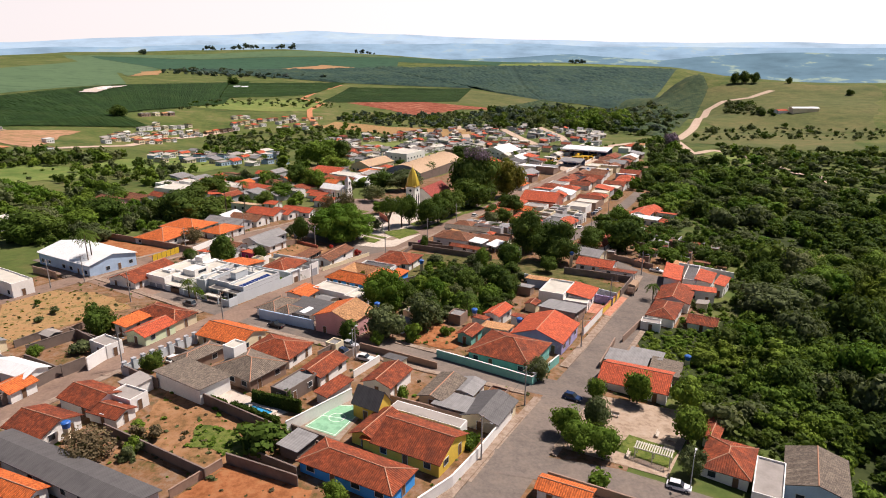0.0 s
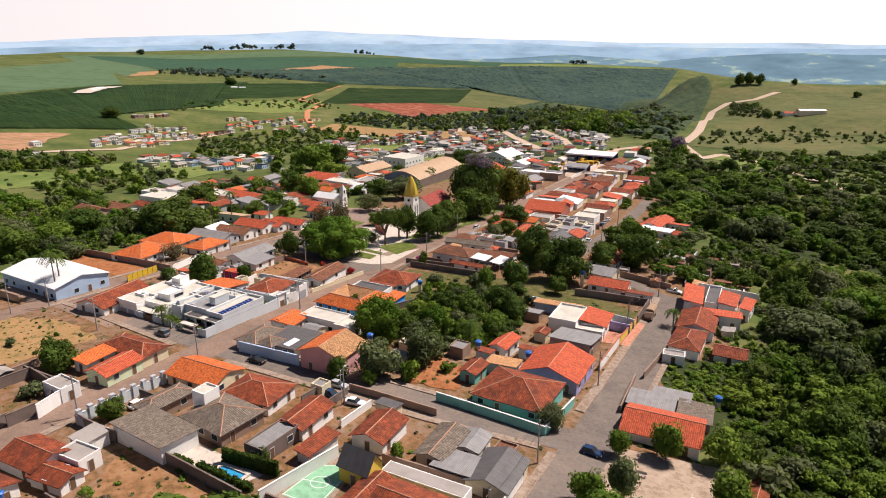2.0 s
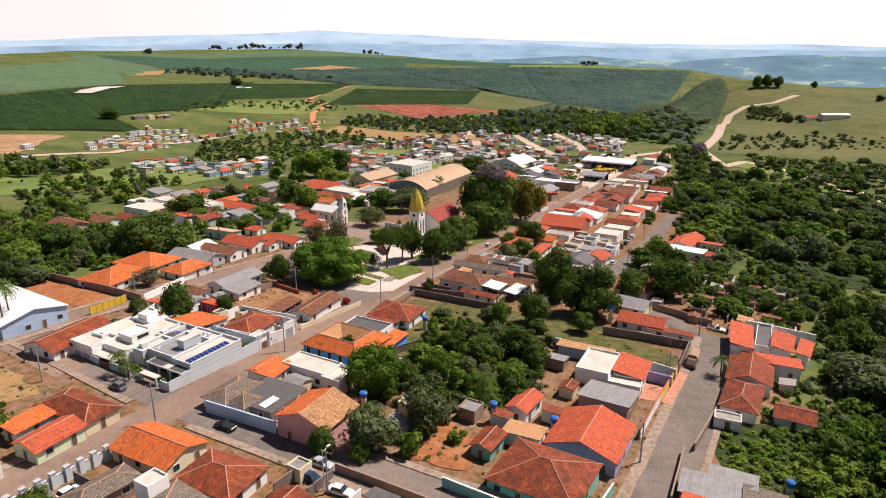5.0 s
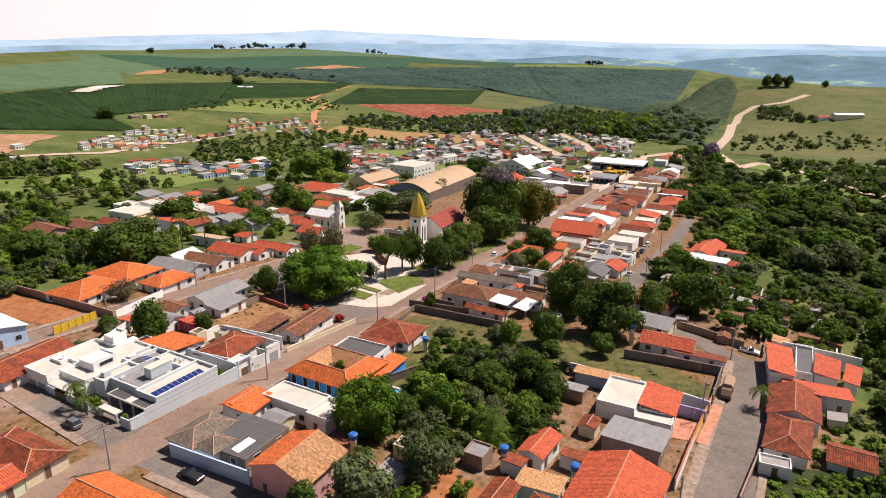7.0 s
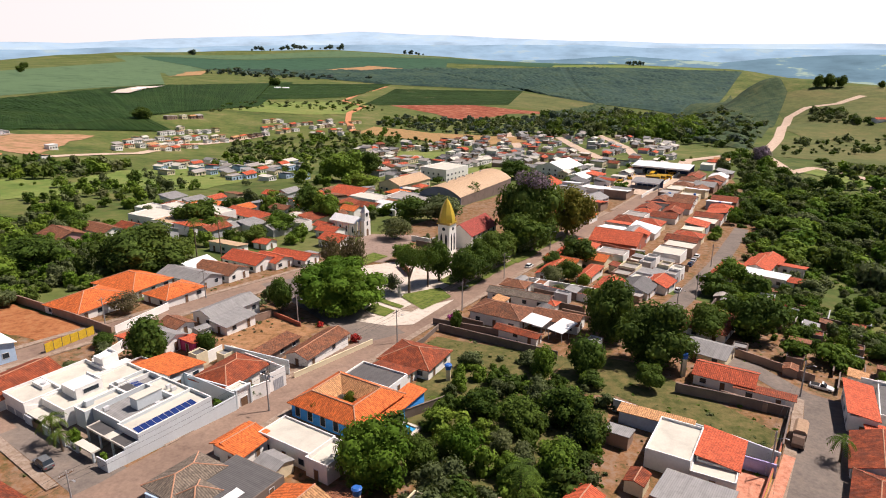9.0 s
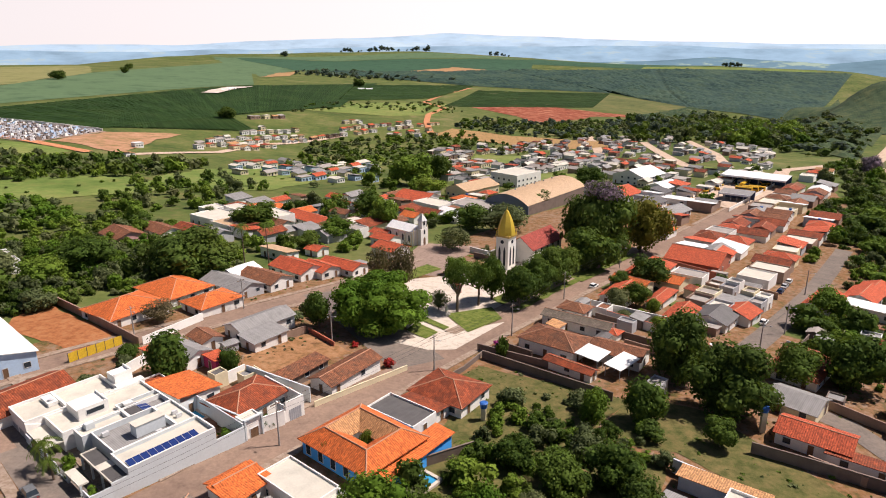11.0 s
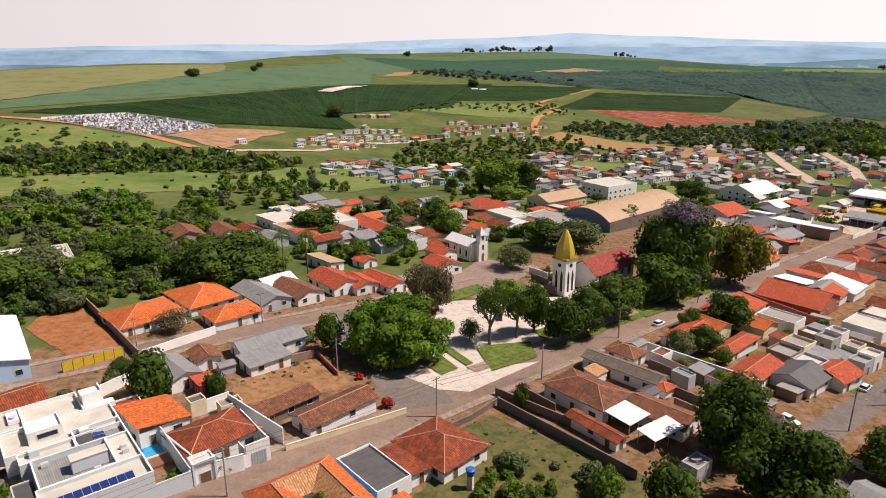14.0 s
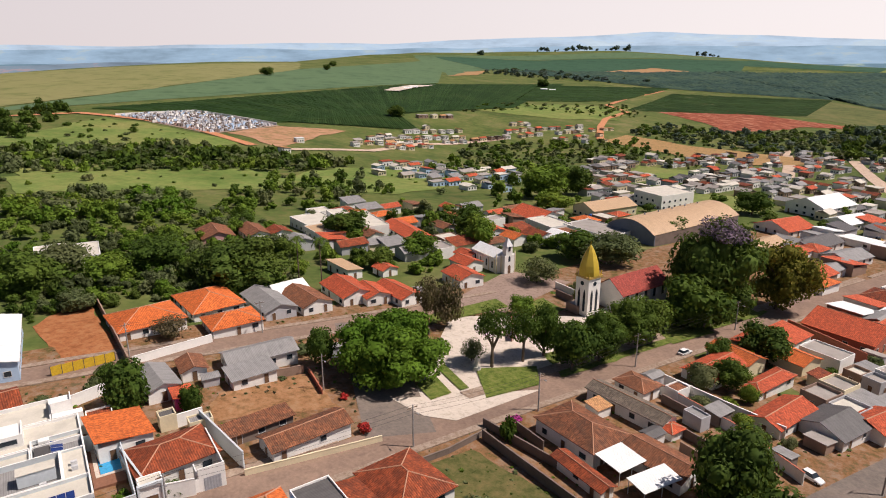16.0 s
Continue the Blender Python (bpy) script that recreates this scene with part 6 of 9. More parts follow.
def village(name, poly, seed, du, dv, keep, covers, walls, size, label):
    """Far small houses joined into one mass: walls, dark openings and pitched roofs."""
    mats = [WALLS[w] for w in walls] + [ROOFS[c] for c in covers] + [GLASS]
    bm = bmesh.new()
    for x, y, rs in lots(poly, seed, du, dv, keep):
        w, d, h = rs.uniform(*size), rs.uniform(size[0] - 1, size[1] - 2), rs.uniform(2.8, 4.0)
        wi, ci = rs.randrange(len(walls)), len(walls) + rs.randrange(len(covers))
        sub = bmesh.new()
        box(sub, -w / 2, -d / 2, -1.5, w / 2, d / 2, h, wi)
        if rs.random() < 0.3:
            box(sub, -w / 2 - 0.2, -d / 2 - 0.2, h + 0.004, w / 2 + 0.2, d / 2 + 0.2, h + 0.35, ci)
        else:
            polys, _ = roof_polys("gable" if rs.random() < 0.7 else "shed", w, d, h, 0.2 * d if rs.random() < 0.8 else 0.1 * d, 0.4)
            k = len(sub.faces)
            slab_faces(sub, polys, 0.15)
            sub.faces.ensure_lookup_table()
            for f in sub.faces[k:]:
                f.material_index = ci
        for k in range(3):
            o = (k - 1) * w * 0.3
            box(sub, o - 0.5, -d / 2 - 0.06, 0.3 if k == 1 else 1.0, o + 0.5, -d / 2 - 0.004, 2.2, len(mats) - 1)
            box(sub, -w / 2 - 0.06, (k - 1) * d * 0.3 - 0.5, 1.0, -w / 2 - 0.004, (k - 1) * d * 0.3 + 0.5, 2.1, len(mats) - 1)
        put(sub, pose(x, y, ground(x, y), 0, 0, 63 + rs.choice((0, 90)) + rs.uniform(-4, 4)))
        me = bpy.data.meshes.new("lot")
        sub.to_mesh(me)
        sub.free()
        bm.from_mesh(me)
        bpy.data.meshes.remove(me)
    ob = part(name, bm, mats)
    tagged(ob, label, "houses", "", "stuff")

for corners in OPEN_LOTS:
    patch("open_lot", corners, PASTURE, 0.3, "open grassy lot between suburban houses", "field", n=16, wild=5)

village("village_far", [(-389, 784), (-352, 851), (-329, 810), (-355, 771)], 1, 10, 26, 0.9, ('tan', 'slab', 'whiteslab'), ('cream', 'white', 'raw'), (6, 8.5), "rows of unfinished far houses")
village("village_far_rows", [(-299, 769), (-276, 865), (-182, 934), (-156, 819), (-220, 791), (-269, 738)], 21, 10, 24, 0.8, ('slab', 'tan', 'whiteslab', 'red'), ('raw', 'cream', 'white'), (6, 8.5), "rows of raw block far houses")
village("village_left", [(-325, 601), (-335, 694), (-336, 743), (-297, 771), (-274, 727), (-283, 582), (-295, 563)], 22, 10, 16, 0.85, ('tan', 'whiteslab', 'slab', 'tan', 'red'), ('cream', 'white', 'white'), (5.5, 8.5), "small far houses among bare earth")
village("village_edge", [(-349, 545), (-336, 602), (-292, 529), (-306, 483)], 2, 13, 18, 0.45, ('tan', 'red', 'white'), ('white', 'raw'), (7, 9), "scattered far houses at the town edge")
village("village_white", [(-247, 525), (-210, 574), (-147, 576), (-120, 479), (-179, 477), (-221, 480)], 3, 12, 14, 0.75, ('slab', 'red', 'whiteslab', 'grey'), ('white', 'cream', 'paleblue'), (6.5, 10.5), "white and tiled houses at the edge of town")
village("suburb", [(-145, 712), (-59, 766), (8, 854), (123, 851), (180, 736), (123, 544), (78, 456), (48, 467), (18, 524), (-32, 486), (-58, 438), (-88, 528)], 4, 9.0, 12.0, 0.6, ('slab', 'whiteslab', 'grey', 'whiteslab', 'grey', 'red', 'slab', 'old', 'dark'), ('white', 'cream', 'raw', 'white', 'grey'), (5.5, 9.5), "dense suburb of small mixed houses")
district([(44, 346), (85, 457), (116, 488), (154, 518), (106, 375), (69, 310), (59, 307)], 5, keep=0.95, du=10.5, dv=10.5, size=(9.0, 12.2), covers=('red', 'old', 'grey', 'slab', 'old', 'white', 'brownold'))
district([(25, 441), (64, 497), (75, 443), (36, 360), (25, 388)], 6, keep=0.95, du=10.5, dv=10.5, size=(9.0, 12.2), covers=('grey', 'grey', 'red', 'white', 'dark'))
district([(-176, 369), (-143, 405), (-69, 428), (-34, 465), (-40, 396), (-60, 327), (-74, 299), (-130, 320)], 7, keep=0.8, covers=('red', 'old', 'grey', 'slab', 'brownold', 'orange'))
district([(149, 522), (187, 616), (140, 548)], 9, keep=0.6)
district([(-151, 301), (-134, 327), (-96, 327), (-71, 317), (-82, 305), (-104, 291)], 10, keep=0.5, covers=('red', 'old', 'grey'))
district([(17, 302), (25, 328), (39, 309), (57, 315), (54, 275), (43, 266), (30, 277)], 11, du=9.5, dv=9.5, keep=0.95, covers=('red', 'grey', 'orange', 'red', 'old', 'slab'), size=(7.5, 11))
district([(34, 371), (64, 416), (58, 323), (50, 346)], 12, du=10, dv=10.5, keep=0.95, covers=('red', 'grey', 'slab', 'orange'), size=(9, 12))


def free_spot(x, y, gap):
    for hx, hy, rot, w, d in TAKEN:
        c, s = math.cos(radians(rot)), math.sin(radians(rot))
        u, v = (x - hx) * c + (y - hy) * s, -(x - hx) * s + (y - hy) * c
        if abs(u) < w / 2 + gap and abs(v) < d / 2 + gap:
            return False
    if any((x - gx) ** 2 + (y - gy) ** 2 < (gr * 0.8 + 2.0) ** 2 for gx, gy, gr in GREENS):
        return False
    ring8 = [(x, y)] + [(x + 3 * math.cos(k * 0.785), y + 3 * math.sin(k * 0.785)) for k in range(8)]
    return not on_lane(x, y, 8.5) and not any(inside(q, *p) for q in OPEN for p in ring8)


def back_yards(poly, seed, step):
    """Lean-tos, small sheds, yard walls and shrubs in the gaps between houses."""
    rs = random.Random(seed)
    for x, y in scatter(poly, step, seed, 0.4):
        if not free_spot(x, y, 2.3):
            continue
        k = rs.random()
        if k < 0.45:
            house(x, y, 62 + rs.choice((0, 90)) + rs.uniform(-2, 2), rs.uniform(2.8, 4.8), rs.uniform(2.4, 3.8), rs.uniform(2.0, 2.7), rs.choice(("shed", "shed", "gable", "flat")),
                  rs.choice(("old", "grey", "grey", "dark", "tan", "slab", "brownold")), rs.choice(("dirty", "raw", "white", "grey", "cream")), openings=False, name="outbuilding",
                  label="small rough outbuilding in a back yard", over=0.25, pitch=0.3, tank=False)
        elif k < 0.72:
            a = radians(62 + rs.choice((0, 90)))
            r = rs.uniform(3, 6)
            wall_run([(x - r * math.cos(a), y - r * math.sin(a)), (x + r * math.cos(a), y + r * math.sin(a))], rs.uniform(1.6, 2.3), rs.choice(("dirty", "dirty", "raw", "white", "grey")), label="plain rendered yard wall")
        else:
            tree(x, y, rs.uniform(2.5, 5.0), rs.uniform(1.4, 2.6), rs.choice(("shrub", "round")), rs.choice(("dark", "bright", "olive")), 0.1)


# ---- boundary walls and fences ----
wall_run([(-0.3, 131.5), (19.9, 121.0), (27.6, 133.9)], 2.0, "teal", label="teal rendered garden wall", cap="white")
wall_run([(-57.5, 96.9), (-35.3, 84.3)], 2.0, "dirty")
wall_run([(-33.4, 88.5), (-20.6, 83.0)], 2.0, "dirty")
wall_run([(-39.1, 79.7), (-33.8, 87.6)], 1.6, "raw")
wall_run([(-44.5, 107.6), (-28.4, 97.4)], 2.2, "dirty")
wall_run([(-25.9, 97.4), (-16.2, 110.0)], 2.4, "white", label="stained white wall beside the ball court")
wall_run([(-26.4, 99.0), (-15.9, 93.3)], 1.4, "dirty")
wall_run([(-90.1, 127.1), (-84.0, 136.2), (-72.2, 127.7)], 2.4, "dirty")
wall_run([(-76.7, 117.3), (-74.1, 121.6)], 2.6, "dirty")
wall_run([(-73.0, 120.2), (-71.5, 127.6)], 3.0, "white", label="white street wall with a garage front")
wall_run([(-81.5, 105.7), (-77.3, 118.5)], 2.4, "dirty")
wall_run([(-64.6, 119.1), (-56.0, 134.7)], 2.0, "greyblue", label="grey-blue street wall with pillars")
wall_run([(-64.4, 118.5), (-54.9, 112.8)], 2.2, "dirty")
wall_run([(36.7, 151.5), (44.7, 166.3)], 2.2, "white", label="white and red street wall", cap="brick")
wall_run([(44.8, 166.5), (53.6, 181.8)], 1.9, "yellow", label="low yellow street wall of a paved yard", cap="brick")
wall_run([(42.6, 176.2), (49.4, 173.6)], 2.5, "lilac")
wall_run([(25.7, 190.8), (45.0, 181.0), (51.4, 177.1)], 2.6, "greyblue")
wall_run([(39.7, 200.3), (60.1, 194.2), (53.2, 180.7)], 2.2, "dirty")
wall_run([(-11.2, 226.2), (16.9, 212.7)], 2.0, "dirty")
wall_run([(-18.8, 208.2), (-14.0, 218.6), (-11.3, 227.9)], 1.2, "dirty")
wall_run([(11.6, 263.3), (27.9, 254.0), (40.2, 242.9)], 2.4, "white", label="long white wall with a terracotta coping", cap="brick")
wall_run([(12.7, 267.0), (27.9, 260.5), (36.8, 257.2)], 2.8, "white")
wall_run([(-84.7, 209.0), (-81.1, 227.0)], 2.0, "white", label="white panelled street wall")
yellow_fence((-93.0, 196.7), (-89.2, 208.2))
wall_run([(-122.6, 226.5), (-85.0, 208.3)], 2.2, "raw")
wall_run([(-61.5, 214.3), (-54.2, 227.5)], 2.0, "raw")
wall_run([(-58.2, 197.6), (-56.5, 202.7)], 2.6, "white")
wall_run([(-38.1, 194.8), (-32.0, 205.1), (-25.8, 215.5)], 1.2, "cream", label="low cream front wall")
wall_run([(-44.9, 181.0), (-40.6, 187.4)], 3.0, "white")
wall_run([(-39.4, 196.0), (-55.1, 200.9)], 3.4, "greyblue")
wall_run([(-46.8, 183.1), (-56.3, 186.2)], 3.2, "greyblue")
wall_run([(55.6, 224.5), (72.0, 210.8)], 2.0, "raw")
wall_run([(-45.8, 151.3), (-30.6, 144.6)], 2.6, "paleblue", label="pale blue stained street wall")
wall_run([(55.4, 163.2), (46.1, 148.9)], 1.8, "raw")
wall_run([(34.4, 322.0), (52.3, 308.1)], 3.2, "brick", label="red brick boundary wall")
wall_run([(-29.1, 280.4), (-24.4, 269.8)], 2.4, "brick")
wall_run([(-1.9, 78.5), (3.1, 84.2), (7.8, 92.7), (14.2, 105.8)], 2.2, "white", label="stained white street wall", cap="white")
wall_run([(-19.7, 93.1), (-3.8, 83.4)], 1.6, "dirty")
wall_run([(-8.7, 108.7), (9.2, 101.3)], 2.0, "raw")
wall_run([(-17.9, 134.0), (-0.1, 125.3)], 1.6, "raw")
wall_run([(43.9, 148.0), (36.7, 132.6)], 1.6, "raw")
wall_run([(18.5, 87.8), (33.2, 81.8)], 1.6, "raw")
wall_run([(-78.7, 191.0), (-78.2, 201.4)], 2.4, "white")
wall_run([(79.4, 207.4), (95.9, 202.2)], 4.4, "white", label="white parapet wall of a terrace")
wall_run([(-14.3, 180.8), (-6.2, 188.7)], 2, "dirty")
wall_run([(-13.0, 230.2), (11.5, 222.1)], 1.8, "dirty")
wall_run([(-53.9, 228.5), (-45.1, 222.5)], 1.2, "brick")

# ---- pavements ----
pavement("pavement_right_a", [(-12, 44), (10, 85), (20.5, 105)], 1, 8.6, 2.2)
pavement("pavement_right_b", [(33, 129), (49.5, 160), (64, 187), (70, 200)], 1, 8.6, 2.0)
pavement("pavement_right_c", [(16, 97), (28, 119.5), (49.5, 160), (64, 187), (72, 204)], -1, 8.6, 1.3)
pavement("pavement_centre_a", [(-100, 70), (-70, 124), (-59, 142)], 1, 8.4, 1.7)
pavement("pavement_centre_b", [(-100, 70), (-70, 124), (-59, 142)], -1, 8.4, 1.7)
pavement("pavement_centre_c", [(-47, 165), (-40, 182), (-28, 209)], 1, 8.4, 1.9)
pavement("pavement_centre_d", [(-47, 165), (-40, 182), (-26, 214), (-15, 238), (10, 290), (35, 340), (60, 388), (112, 492)], -1, 8.4, 1.7)
pavement("pavement_square", [(-16, 236), (10, 290), (35, 340), (60, 388)], 1, 8.4, 3.2)
pavement("pavement_far", [(62, 392), (112, 492)], 1, 8.4, 1.7)
pavement("pavement_cross_a", [(20, 121.7), (0, 128.5), (-24, 140), (-45, 150.5)], 1, 8.4, 1.7)
pavement("pavement_cross_b", [(20, 121.7), (0, 128.5), (-24, 140), (-45, 150.5)], -1, 8.4, 1.7)
pavement("pavement_cross_c", [(-59, 158), (-88, 176), (-103, 185)], -1, 8.4, 2.4)
pavement("pavement_cross_d", [(-59, 158), (-88, 176), (-103, 185)], 1, 8.4, 1.7)
pavement("pavement_left_a", [(-108, 176), (-92, 204), (-76, 233), (-66, 252)], -1, 7.0, 1.7)
pavement("pavement_left_b", [(-108, 176), (-92, 204), (-76, 233), (-58, 266), (-40, 300)], 1, 7.0, 1.7)

# ---- poles and cables ----
utility_pole(8.0, 91.9, 8.5, 62)
utility_pole(17.4, 111.8, 8.5, 62)
utility_pole(34.6, 143.5, 8.5, 62)
utility_pole(48.7, 174.1, 8.5, 62)
utility_pole(65.9, 203.4, 8.5, 62)
wires([(8.0, 91.9), (17.4, 111.8), (34.6, 143.5), (48.7, 174.1), (65.9, 203.4)])
utility_pole(-66.2, 121.3, 8.5, 62)
utility_pole(-53.6, 147.0, 8.5, 62)
utility_pole(-38.5, 180.9, 8.5, 62)
utility_pole(-20.2, 217.0, 8.5, 62)
utility_pole(-6.3, 241.3, 8.5, 62)
utility_pole(5.1, 273.2, 8.5, 62)
utility_pole(22.3, 312.8, 8.5, 62)
utility_pole(36.6, 359.9, 8.5, 62)
wires([(-66.2, 121.3), (-53.6, 147.0), (-38.5, 180.9), (-20.2, 217.0)])
wires([(-20.2, 217.0), (-6.3, 241.3), (5.1, 273.2), (22.3, 312.8), (36.6, 359.9)])
utility_pole(-83.1, 160.5, 8.5, -28)
utility_pole(-18.0, 128.0, 8, -28)
utility_pole(-87.8, 210.5, 8.5, 62)
utility_pole(-76.1, 237.8, 8.5, 62)
utility_pole(-46.3, 224.3, 8, 62)
wires([(-87.8, 210.5), (-76.1, 237.8)])
utility_pole(51.8, 247.5, 8.5, 62)
utility_pole(61.9, 264.6, 8.5, 62)
utility_pole(78.3, 304.6, 8.5, 62)
wires([(51.8, 247.5), (61.9, 264.6), (78.3, 304.6)])
utility_pole(-103.3, 174.9, 8.5, 62)
utility_pole(-110.1, 169.7, 8.5, 62)

# ---- vehicles ----
car(39.9, 88.2, -24, "white", "hatch", "parked at the kerb")
car(-16.0, 128.1, -20, "white", "sedan", "parked at the kerb")
car(-21.2, 131.1, -28, "navy", "sedan", "parked at the kerb")
car(-20.5, 135.3, -25, "silver", "sedan", "parked at the kerb")
car(-40.2, 145.8, 152, "black", "pickup", "parked at the kerb")
car(-66.6, 158.8, 150, "grey", "suv", "parked at the kerb")
car(72.5, 208.5, -30, "white", "pickup", "standing at the end of the street")
car(13.6, 287.7, 62, "white", "hatch", "driving along the main street")
car(41.5, 245.5, -35, "white", "hatch", "parked at the kerb")
car(76.9, 316.9, 62, "white", "hatch", "parked at the kerb")
car(73.8, 310.2, 62, "silver", "sedan", "parked at the kerb")
car(70.9, 303.7, 62, "navy", "hatch", "parked at the kerb")
car(58.3, 270.7, 62, "white", "hatch", "parked at the kerb")
car(27.6, 116.1, -30, "navy", "hatch", "parked at the kerb")
car(-56.9, 125.4, 62, "white", "hatch", "parked behind a street wall")
car(48.0, 266.2, 62, "white", "hatch", "parked at the kerb")
car(2.1, 242.1, 62, "silver", "hatch", "parked at the kerb")
car(-60.5, 122.8, 62, "grey", "sedan", "parked behind a street wall")

# ---- church, chapel, halls and other landmarks ----

GILT = sheet("gilded_spire", (0.70, 0.49, 0.06), 0.6, 0.4, 0.1, 0.85)
CHURCH_WALL = WALLS["white"]


def church(x, y, rot):
    """A white church: a square bell tower with a gilded spire, and a nave with a red roof behind."""
    root = tagged(new("church"), "white church with a gilded spire on a square tower", "church")
    root.matrix_basis = pose(x, y, ground(x, y), 0, 0, rot)
    w, h = 4.7, 11.2
    bm = bmesh.new()
    box(bm, -w / 2, -w / 2, -1, w / 2, w / 2, h)
    tower = part("tower", bm, CHURCH_WALL, root)
    bm = bmesh.new()
    box(bm, -w / 2 - 0.35, -w / 2 - 0.35, h + 0.003, w / 2 + 0.35, w / 2 + 0.35, h + 0.6)
    part("cornice", bm, plain("cornice", (0.42, 0.28, 0.08), 0.6), tower)
    bm = bmesh.new()
    gilded_spire(bm, 3.0, h + 0.6, 8.4)
    part("spire", bm, GILT, tower, "gilded curved spire")
    bm = bmesh.new()
    tube(bm, 0.06, 0.06, (0, 0, h + 8.7), (0, 0, h + 10.0), 6)
    part("cross", bm, GILT, tower)
    for sx, sy in ((-1, -1), (-1, 1), (1, -1), (1, 1)):
        bm = bmesh.new()
        tube(bm, 0.22, 0.03, (sx * 2.3, sy * 2.3, h + 0.6), (sx * 2.3, sy * 2.3, h + 2.2), 6)
        part("pinnacle", bm, GILT, tower)
    for turn in (0, 90, 180, 270):
        for o in (-0.95, 0.95):
            bm = bmesh.new()
            lancet(bm, 0.8, 6.4, 0.08)
            part("window", put(bm, pose(0, 0, 0, 0, 0, turn) @ pose(o, -w / 2, 1.6)), GLASS, tower, "tall pointed dark window")
        bm = bmesh.new()
        tube(bm, 0.62, 0.62, (0, 0, 0), (0, 0.12, 0), 16)
        part("clock_face", put(bm, pose(0, 0, 0, 0, 0, turn) @ pose(0, -w / 2 - 0.1, 9.6)), GLASS, tower)
    # nave
    L, W, H = 20.0, 10.0, 5.2
    bm = bmesh.new()
    box(bm, 9, -W / 2, -1.8, 9 + L, W / 2, H)
    for px in (9, 9 + L - 0.3):
        vs = [bm.verts.new((px + dx, dy, dz)) for dx in (0, 0.3) for dy, dz in ((-W / 2, H), (W / 2, H), (0, H + 3.3))]
        for q in ((0, 1, 2), (5, 4, 3), (0, 2, 5, 3), (2, 1, 4, 5)):
            bm.faces.new([vs[i] for i in q])
    part("nave_wall", bm, CHURCH_WALL, root)
    bm = bmesh.new()
    polys, _ = roof_polys("gable", L, W, H, 3.6, 0.5)
    slab_faces(bm, polys, 0.15)
    part("nave_roof", put(bm, pose(9 + L / 2, 0, 0)), tiles("roof_tile_church", (0.36, 0.07, 0.05), (0.26, 0.06, 0.05), 0.4), root, "dark red tile roof")
    for k in range(5):
        for s, turn in ((-1, 0), (1, 180)):
            bm = bmesh.new()
            lancet(bm, 1.0, 3.2, 0.06)
            part("window", put(bm, pose(11 + 3.9 * k, s * W / 2, 1.8) @ pose(0, 0, 0, 0, 0, turn)), GLASS, root)
    return root


church(-15.2, 300.7, 64)


